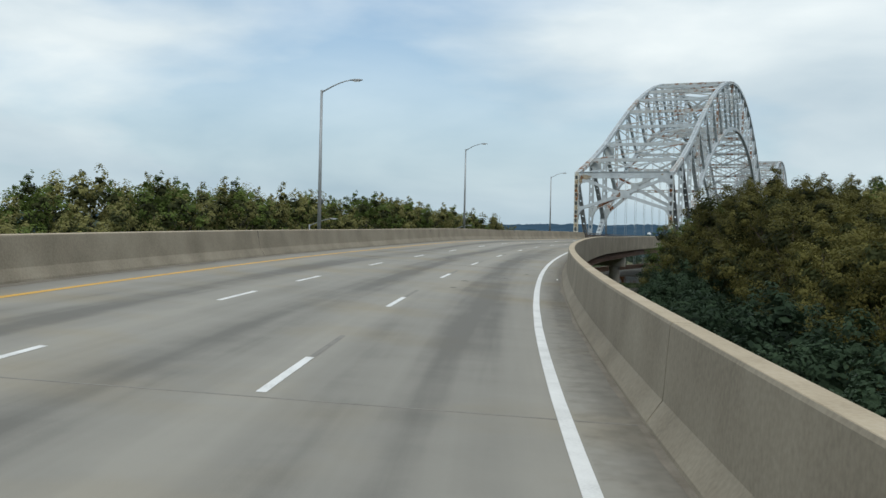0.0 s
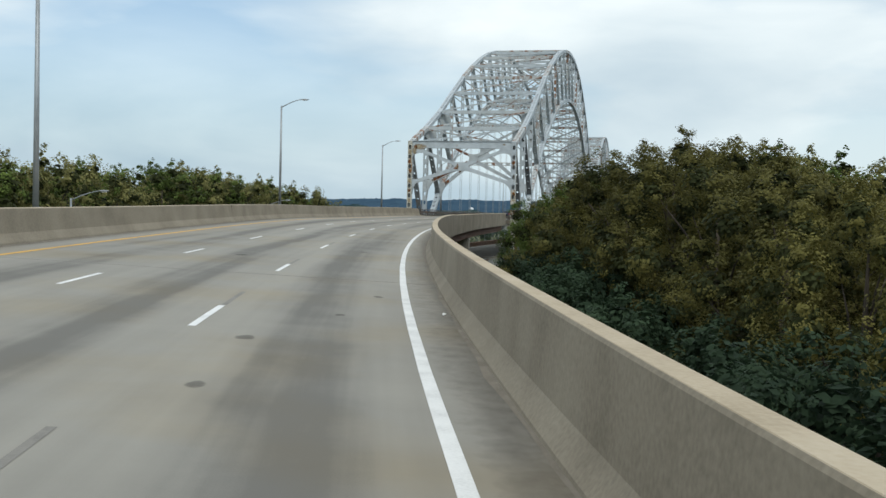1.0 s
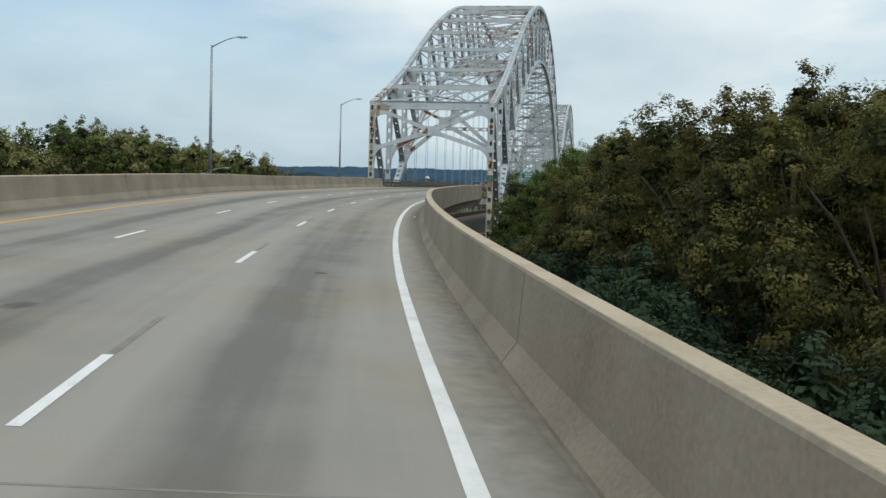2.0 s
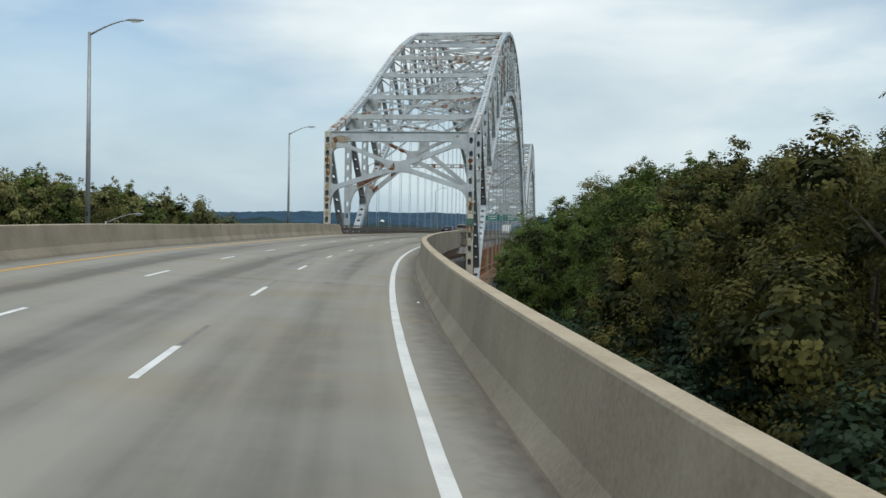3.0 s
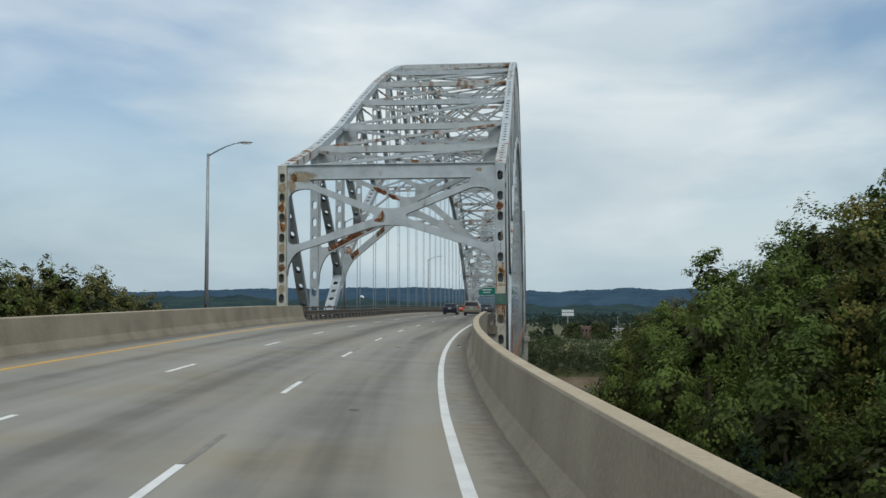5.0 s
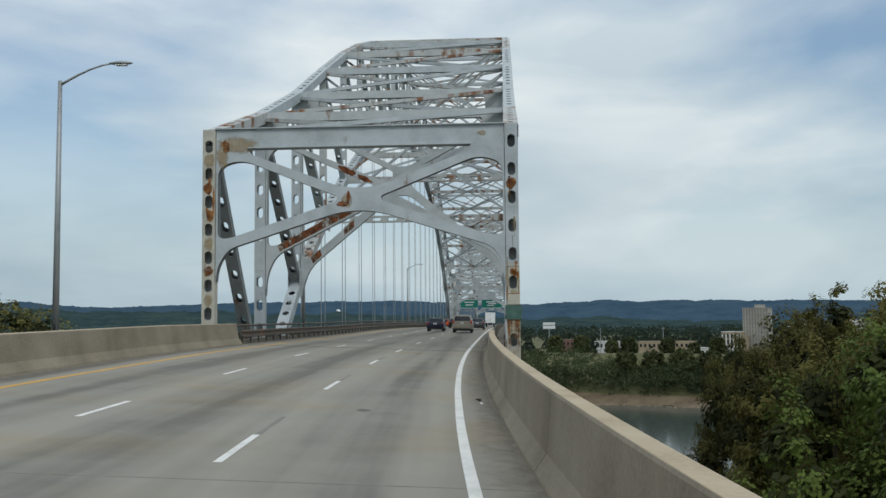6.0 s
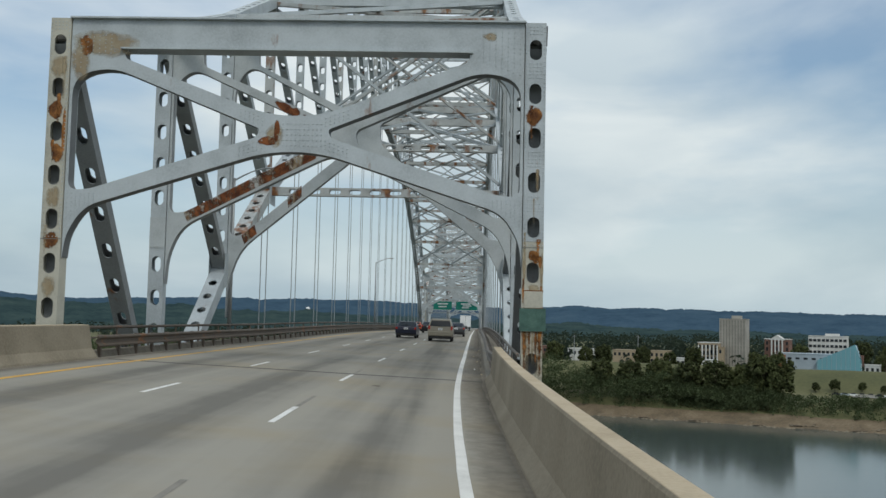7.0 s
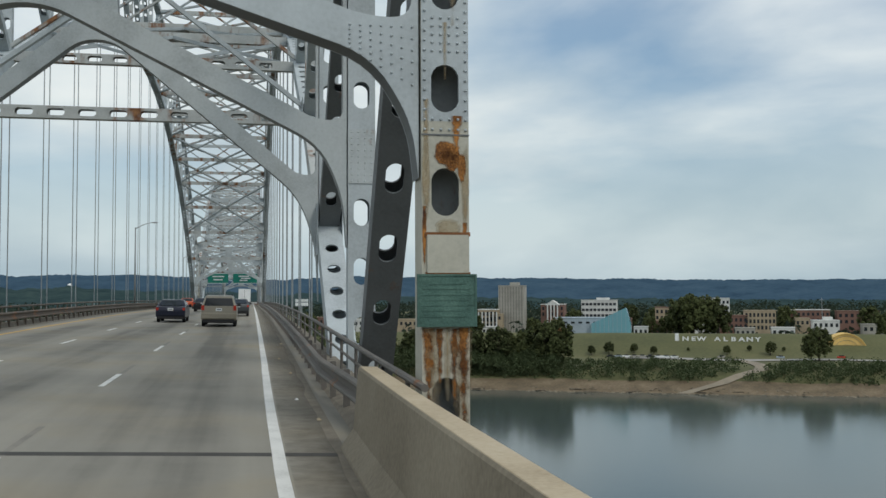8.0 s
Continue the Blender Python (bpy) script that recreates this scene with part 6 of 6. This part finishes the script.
def build_town():
    building("office_tower", "tall grey concrete office tower with ribbed sides", 38.3, 700, 18.0, 16, 10.6, GREYST, 9, 11, (0.34, 0.92), roof=2.2, glass=PALEWIN)
    b = building("civic_hall", "tan stone civic building with a columned front", 36.95, 690, 14, 16, -6.4, TAN, 5, 3, (0.45, 0.7), trim=WHITE)
    for i in range(6):
        p = far(36.95, 689) + QX * (-6.5 + 2.6 * i)
        part("column", MB().tube([Vector((p.x, p.y, -24)), Vector((p.x, p.y, -8))], 0.5, 8), WHITE, b)
    b = building("courthouse", "red brick building with a white pediment", 40.7, 720, 17, 15, -3.0, BRICK, 5, 2, (0.4, 0.6), trim=WHITE)
    gable(b, 40.7, 719, 11, -3.4, 3.6, WHITE)
    for i in range(4):
        p = far(40.7, 717) + QX * (-3.6 + 2.4 * i)
        part("column", MB().tube([Vector((p.x, p.y, -24)), Vector((p.x, p.y, -3.4))], 0.55, 8), WHITE, b)
    building("office_block", "white flat-roofed office block with window bands", 43.35, 740, 26, 14, -0.2, WHITE, 9, 3, (0.75, 0.45), roof=1.6)
    building("long_hall", "long low hall with a blue metal roof", 42.5, 636, 38, 18, -11.0, BLUEROOF, 8, 1, (0.5, 0.3), trim=BLUEROOF)
    building("brick_annex", "orange brick annex beside the long hall", 40.9, 630, 6, 10, -12.2, ORANGE, 2, 1)
    # the glass wedge
    c = far(44.0, 632)
    ob = thing("glass_pavilion", (c.x, c.y, -26), "teal glass pavilion with a slanting roof", "building", "buildings of the town")
    f = [c + QX * a + UP * z for a, z in ((-12.5, -24), (12.5, -24), (12.5, -14.5), (9.5, -4.2), (-12.5, -14.5))]
    bk = [p + HX * 14 - UP * 0.4 for p in f]
    part("glass_wall", MB().add(f + bk, [(0, 1, 2, 3, 4), (5, 6, 7, 8, 9), (3, 4, 9, 8), (2, 3, 8, 7), (1, 2, 7, 6), (0, 4, 9, 5)]), TEAL, ob)
    for i in range(9):
        a = -12 + 2.7 * i
        top = -14.5 + (a + 12.5) / 22 * 10.0 if a < 9.5 else -8.0
        part("mullion", MB().beam(c + QX * a - HX * 0.1 + UP * -24, c + QX * a - HX * 0.1 + UP * top, 0.18, 0.15, QX), BLUEROOF, ob)
    building("shop_row", "brown brick shop building", 47.0, 700, 12, 12, -5.0, TAN, 4, 3, (0.5, 0.55), trim=BRICK)
    building("apartment_block", "white apartment block above the trees", 49.5, 760, 29, 14, 0.9, WHITE, 10, 3, (0.55, 0.5))
    building("shop_row", "dark red brick shops with flat roofs", 50.8, 690, 18, 12, -10.5, BRICK, 6, 2)
    building("shop_row", "yellowish stone commercial block with tall windows", 52.2, 690, 20, 13, -7.2, TAN, 8, 3, (0.55, 0.6), trim=TAN)
    building("shop_row", "red brick commercial row", 54.7, 720, 28, 13, -7.2, BRICK, 9, 2, (0.5, 0.5), trim=WHITE)
    building("shop_row", "red brick warehouse with a low roof", 57.2, 715, 26, 13, -8.0, BRICK, 7, 2)
    building("white_store", "white store with a stepped roof", 55.6, 668, 16, 12, -13.2, WHITE, 5, 1, trim=WHITE, roof=2.0)
    building("white_house", "white low building by the levee", 37.0, 655, 9, 9, -17.5, WHITE, 3, 1)
    building("white_house", "small white building by the levee", 35.2, 655, 12, 9, -17.0, WHITE, 4, 1)
    building("white_house", "pale house with a low roof", 34.2, 700, 14, 10, -13.5, TAN, 4, 2)
    building("white_store", "long white flat shed", 29.6, 690, 18, 12, -13.5, WHITE, 5, 1)
    building("white_store", "pale tan flat shed", 32.2, 690, 17, 12, -13.5, TAN, 5, 1)
    building("shop_row", "low brick building among the trees", 27.2, 720, 14, 12, -13.0, BRICK, 4, 1)
    # yellow arched canopy by the river
    c = far(56.6, 575)
    ob = thing("arched_canopy", (c.x, c.y, -27.5), "yellow arched canopy of the riverside stage", "building")
    mb = MB()
    n = 14
    for e in (0, 14):
        for i in range(n + 1):
            g = math.pi * i / n
            for r in (10.5, 10.0):
                mb.v.append(tuple(c + QX * (-r * math.cos(g)) + HX * e + UP * (-27.5 + (r * 0.95) * math.sin(g))))
    m = 2 * (n + 1)
    for i in range(n):
        mb.f += [(2 * i, 2 * i + 2, m + 2 * i + 2, m + 2 * i), (2 * i + 1, 2 * i + 3, m + 2 * i + 3, m + 2 * i + 1), (2 * i, 2 * i + 1, 2 * i + 3, 2 * i + 2), (m + 2 * i, m + 2 * i + 1, m + 2 * i + 3, m + 2 * i + 2)]
    part("canopy", mb, YELLOW, ob)
    fan = [c + HX * 0.5 + UP * -27.5] + [c + HX * 0.5 + QX * (-10.2 * math.cos(math.pi * i / n)) + UP * (-27.5 + 9.7 * math.sin(math.pi * i / n)) for i in range(n + 1)]
    part("front_screen", MB().add(fan + [p + HX * 0.3 for p in fan], [(0, i + 1, i + 2) for i in range(n)] + [(n + 2, n + i + 4, n + i + 3) for i in range(n)]), YELLOW, ob, "yellow fabric screen")
    for r in (4.0, 6.5, 8.8):
        part("rib", MB().tube([c + HX * 0.4 + QX * (-r * math.cos(math.pi * i / n)) + UP * (-27.5 + r * 0.95 * math.sin(math.pi * i / n)) for i in range(n + 1)], 0.12, 5), TAN, ob)
    part("back_wall", MB().box(c + HX * 13.5 + UP * -27.5, QX * 9.6, HX * 0.3, UP * 3.5), WHITE, ob)
    # small buildings and masts between the blocks
    for az, d, w, top, m, lb in ((45.7, 655, 9, -17.2, WHITE, "small white building with a low roof"), (46.4, 690, 8, -14.5, BRICK, "narrow brick shop with a flat roof"), (48.1, 720, 10, -12.0, TAN, "tan shop front among trees"), (51.4, 650, 12, -17.6, GREYST, "low grey garage behind the levee"), (53.4, 655, 14, -17.4, WHITE, "low white shed behind the levee"), (54.4, 700, 9, -12.5, TAN, "tan brick house front"), (58.0, 665, 14, -15.5, GREYST, "grey warehouse with a flat roof"), (44.9, 700, 7, -12.8, BRICK, "brick shop beside the pavilion"), (41.2, 660, 8, -15.0, WHITE, "small white building beside the courthouse"), (37.4, 690, 9, -9.5, TAN, "tan office front near the tower")):
        building("town_house", lb, az, d, w, 9, top, m, max(2, int(w / 3)), 1)
    for az, d, top in ((55.4, 720, 1.5), (33.0, 700, -2.0), (29.3, 680, -3.0)):
        c = far(az, d)
        mast = thing("utility_mast", (c.x, c.y, -25), "thin grey utility mast above the roofs", "mast", "masts of the town")
        part("pole", MB().tube([Vector((c.x, c.y, -25)), Vector((c.x, c.y, top))], [0.35, 0.18], 6), GALV, mast)
        part("crossarm", MB().beam(Vector((c.x, c.y, top - 1.5)) - QX * 1.6, Vector((c.x, c.y, top - 1.5)) + QX * 1.6, 0.2, 0.2), GALV, mast)
    c = far(26.2, 690)
    sign = thing("billboard", (c.x, c.y, -25), "white panelled roadside billboard on a post above the trees", "billboard")
    part("post", MB().tube([Vector((c.x, c.y, -25)), Vector((c.x, c.y, -3))], 0.5, 8), GALV, sign)
    for i in range(4):
        for j in range(2):
            part("panel", MB().box(c + QX * (2.6 * i - 3.9) + UP * (-2.0 + 2.7 * j), QX * 1.15, HX * 0.25, UP * (1.0 if j else 1.2)), SIGN_WHITE, sign)
    part("catwalk", MB().box(c - HX * 0.6 + UP * -3.5, QX * 5.6, HX * 0.5, UP * 0.12), GALV, sign)
    # church spire and water tank
    c = far(13.6, 2500)
    ob = thing("water_tank", (c.x, c.y, -20), "white water tower tank on the far hillside", "water tower")
    part("tank", MB().lathe(Vector((c.x, c.y, 38)), UP, [(-6, 0.5), (-4.5, 5), (0, 7), (4.5, 5), (6, 0.5)], 14), SIGN_WHITE, ob, smooth=True)
    part("stem", MB().tube([Vector((c.x, c.y, -25)), Vector((c.x, c.y, 33))], 1.3, 8), SIGN_WHITE, ob)


build_town()


def build_levee_letters():
    """White block letters standing on the grass of the levee."""
    a = far(47.95, 582)
    post = thing("sign_post", (a.x, a.y, ground_height(582, 0)), "white marker board beside the levee letters", "sign")
    g = ground_height(582, 0)
    part("board", MB().box(a - QX * 2.6 + UP * (g + 2.0), QX * 1.1, HX * 0.2, UP * 2.3), SIGN_WHITE, post)
    words = "NEW ALBANY"
    step = 4.4
    for i, ch in enumerate(words):
        if ch == " ":
            continue
        cu = bpy.data.curves.new("letter", "FONT")
        cu.body, cu.size, cu.extrude, cu.align_x, cu.offset = ch, 3.3, 0.18, "CENTER", 0.10
        tmp = bpy.data.objects.new("letter", cu)
        me = bpy.data.meshes.new_from_object(tmp)
        bpy.data.objects.remove(tmp)
        bpy.data.curves.remove(cu)
        p = a + QX * (2.2 + step * i)
        z = ground_height(582, (p - C0).dot(QX)) + 0.1
        x, y, w = QX, UP, -HX
        x = x * 1.5
        m = Matrix(((x.x, y.x, w.x, p.x), (x.y, y.y, w.y, p.y), (x.z, y.z, w.z, z), (0, 0, 0, 1)))
        me.materials.append(SIGN_WHITE)
        o = new("letter", me)
        o.matrix_basis = m
        tagged(o, "tall white block letter %s standing on the levee" % ch, "letter", "letters on the levee")


build_levee_letters()


TOWN_TREES = []
for seed, kind in ((31, LEAF_TOWN), (32, LEAF_TOWN)):
    TOWN_TREES.append(tree_proto("tree", seed, 10, 4.2, 3800, 0.24, kind, "round green tree on the far shore by the town", 0.5, group="trees of the town"))
    spot = far(46.2 + 0.9 * (seed - 31), 676)
    TOWN_TREES[-1].matrix_basis = Matrix.Translation((spot.x, spot.y, -25.0)) @ Matrix.Diagonal((1.4, 1.4, 1.5, 1))


def build_shore_details():
    # shore road and boat ramp
    q0 = [(-30 + 10 * i) for i in range(60)]
    mb = MB()
    for q in q0:
        for d in (536, 545):
            p = C0 + HX * d + QX * q
            mb.v.append((p.x, p.y, ground_height(d, q) + 0.35))
    mb.f = [(2 * i, 2 * i + 1, 2 * i + 3, 2 * i + 2) for i in range(len(q0) - 1)]
    solo("shore_road", mb, town_mat("shore_asphalt", (0.30, 0.29, 0.27)), "pale grey road along the foot of the levee", "road", "structure")
    mb = MB()
    path = [(461, 0), (466, 7), (472.4, 16.6), (482, 26.5), (491, 33), (500, 37), (510, 38), (520, 36), (530, 33), (540, 28)]
    for d, q in path:
        for k in (-3.4, 3.4):
            p = C0 + HX * d + QX * (q + k)
            mb.v.append((p.x, p.y, ground_height(d, q + k) + 0.45))
    mb.f = [(2 * i, 2 * i + 1, 2 * i + 3, 2 * i + 2) for i in range(len(path) - 1)]
    solo("boat_ramp", mb, town_mat("ramp_gravel", (0.23, 0.195, 0.145)), "tan gravel boat ramp down to the water", "ramp", "structure")
    # parked cars by the levee
    rng = random.Random(4)
    tints = [SIGN_WHITE, PLASTIC, BLUEROOF, GREYST, town_mat("red_car_paint", (0.5, 0.05, 0.03))]
    for i in range(14):
        q = (-38 + 4.2 * i) if i < 9 else 20 + 30 * (i - 9)
        d = 541 if i < 9 else 547
        p = C0 + HX * d + QX * q
        ob = thing("parked_car", (p.x, p.y, ground_height(d, q) + 0.3), "parked car on the road below the levee", "car", "cars parked by the levee")
        g = ground_height(d, q) + 0.35
        t = tints[4] if i == 11 else tints[rng.randrange(4)]
        part("body", MB().box(Vector((p.x, p.y, g + 0.75)), QX * 2.1, HX * 0.85, UP * 0.42), t, ob)
        part("cabin", MB().box(Vector((p.x, p.y, g + 1.4)), QX * 1.1, HX * 0.75, UP * 0.3), DARKWIN, ob)
    # single trees of the town and the park
    spots = [(36.2, 640, -14), (33.3, 640, -14), (48.0, 655, -7.0), (48.6, 650, -5.4), (49.3, 655, -6.0), (48.3, 668, -5.5), (49.9, 652, -9.0), (47.9, 690, -12), (46.6, 720, -11), (41.9, 700, -12), (53.6, 720, -11), (57.8, 690, -11), (58.6, 640, -13), (45.0, 760, -10), (39.6, 650, -15.5), (34.9, 620, -16), (31.0, 640, -14), (30.0, 630, -15), (28.2, 640, -13), (26.6, 640, -13), (40.2, 492, -17), (39.0, 495, -20), (37.6, 494, -19), (40.9, 497, -15.5), (36.0, 492, -20), (34.4, 495, -19), (32.7, 494, -20), (31.0, 494, -19.5), (55.2, 535, -18.5), (54.8, 530, -21)]
    k = 0
    for az, d, top in spots:
        p = far(az, d)
        z = ground_height(d, (p - C0).dot(QX)) if d < 610 else -25.0
        ob = TOWN_TREES[k % 2]
        sc = (top - z) / ob["tall"]
        c = copy_thing(ob, Matrix.Translation((p.x, p.y, z)) @ Matrix.Rotation(k * 1.7, 4, "Z") @ Matrix.Diagonal((sc * 1.05, sc * 1.05, sc, 1)))
        tagged(c, "green tree on the far shore by the town", "tree", "trees of the town")
        k += 1
    for az, d, top in [(43.9, 560, -24.5), (45.3, 562, -25), (46.4, 560, -26), (48.3, 565, -26), (50.4, 560, -25.5), (51.6, 566, -25), (52.7, 560, -24), (53.4, 566, -25.5), (42.9, 558, -26)]:
        p = far(az, d)
        z = ground_height(d, (p - C0).dot(QX))
        ob = TOWN_TREES[1]
        sc = (top - z) / ob["tall"]
        c = copy_thing(ob, Matrix.Translation((p.x, p.y, z)) @ Matrix.Rotation(k * 1.3, 4, "Z") @ Matrix.Diagonal((sc * 1.2, sc * 1.2, sc, 1)))
        tagged(c, "small round park tree on the levee grass", "tree", "trees of the levee park")
        k += 1


build_shore_details()


def build_shore_rocks():
    """Boulders and driftwood along the far waterline."""
    rr = random.Random(21)
    mb = MB()
    for _ in range(420):
        q, d = rr.uniform(-330, 140), rr.uniform(457.5, 468)
        p = C0 + HX * d + QX * q
        z = max(-41.0, ground_height(d, q))
        r = rr.uniform(0.25, 0.95)
        n = len(mb.v)
        for a, b, c in ((1, 0, 0), (0, 1, 0), (-1, 0, 0), (0, -1, 0), (0, 0, 1), (0, 0, -0.6)):
            k = r * rr.uniform(0.7, 1.3)
            v = Vector((p.x, p.y, z)) + QX * (a * k * 1.5) + HX * (b * k) + UP * (c * k * 0.75)
            mb.v.append(tuple(v))
        mb.f += [(n, n + 1, n + 4), (n + 1, n + 2, n + 4), (n + 2, n + 3, n + 4), (n + 3, n, n + 4), (n + 1, n, n + 5), (n + 2, n + 1, n + 5), (n + 3, n + 2, n + 5), (n, n + 3, n + 5)]
    solo("shore_rocks", mb, mat("shore_stone", (0.17, 0.14, 0.10), 0.9, 0, None, None, 0.3, 3, 0.2, island=0.5), "scattered brown boulders along the far waterline", "rocks", "stuff")
    for q, d, w in ((-66, 462, 6), (-48, 464, 4), (-22, 463, 7), (8, 462, 4), (24, 464, 5), (-95, 463, 6), (-120, 464, 5)):
        p = C0 + HX * d + QX * q + UP * (ground_height(d, q) + 0.25)
        e = (QX + HX * rr.uniform(-0.4, 0.4) + UP * rr.uniform(-0.03, 0.06)).normalized()
        solo("driftwood_log", MB().tube([p - e * w / 2, p, p + e * w / 2], [0.16, 0.28, 0.22], 7), BARK, "dark driftwood log stranded on the muddy bank", "log", group="driftwood on the bank")


build_shore_rocks()


def build_litter():
    """Scraps on the shoulder and oil spots on the lanes."""
    rr = random.Random(12)
    spots = [(-89.6, 4.3), (-28.6, 4.2), (-140.0, 4.35), (8.0, 4.2), (14.0, 4.3), (19.0, 4.1), (27.0, 4.4), (5.0, 4.45)]
    for s, l in spots:
        mb = MB()
        c = W(s, l, 0.03)
        n = 7
        ring = [c + AX * (0.09 * math.cos(g) * (0.6 + 0.6 * rr.random())) + NX * (0.05 * math.sin(g) * (0.6 + 0.6 * rr.random())) + UP * (0.03 * rr.random() - 0.02) for g in [2 * math.pi * k / n for k in range(n)]]
        mb.add([c + UP * 0.03] + ring + [p - UP * 0.006 for p in ring], [(0, 1 + k, 1 + (k + 1) % n) for k in range(n)] + [(1 + k, 1 + (k + 1) % n, 8 + (k + 1) % n, 8 + k) for k in range(n)])
        solo("litter_scrap", mb, SIGN_WHITE if rr.random() < 0.6 else PARAPET_TOP, "crumpled pale scrap lying on the shoulder", "litter", group="scraps on the shoulder")
    c, f, r = W(-27.6, 4.15), (W(-26.6, 4.15) - W(-27.6, 4.15)).normalized(), NX
    tread = MB()
    n = 12
    for i in range(n + 1):
        t = i / n
        p = c + f * (0.4 * t - 0.2) + r * (0.05 * math.sin(t * 4)) + UP * (0.02 + 0.03 * math.sin(t * math.pi) ** 2)
        for k in (-0.03, 0.03):
            tread.v += [tuple(p + r * k), tuple(p + r * k - UP * 0.018)]
    for i in range(n):
        a = 4 * i
        tread.f += [(a, a + 2, a + 6, a + 4), (a + 1, a + 5, a + 7, a + 3), (a, a + 4, a + 5, a + 1), (a + 2, a + 3, a + 7, a + 6)]
    solo("tyre_tread_scrap", tread, RUBBER, "curled black strip of tyre tread lying on the shoulder", "litter", group="scraps on the shoulder")
    for s, l, w, h in ((-148.5, 0.9, 0.25, 0.4), (-144.6, 1.0, 0.3, 0.5), (-141.0, 2.3, 0.2, 0.3), (-137.0, 3.0, 0.25, 0.4), (-118.0, 1.9, 0.3, 0.5), (-84.0, 1.6, 0.3, 0.4), (-55.0, 1.8, 0.25, 0.4), (-31.0, 1.5, 0.35, 0.6), (-3.0, 1.2, 0.3, 0.5), (-125.0, -2.0, 0.4, 0.8), (-70.0, -2.2, 0.4, 0.9)):
        f = (W(s + 1, l) - W(s, l)).normalized()
        r = (W(s, l + 1) - W(s, l)).normalized()
        part("oil_spot", stain(W(s, l, 0.004), r, f, w, h, int(s * -7)), OIL, ROAD_OB, "dark oil spot")


build_litter()
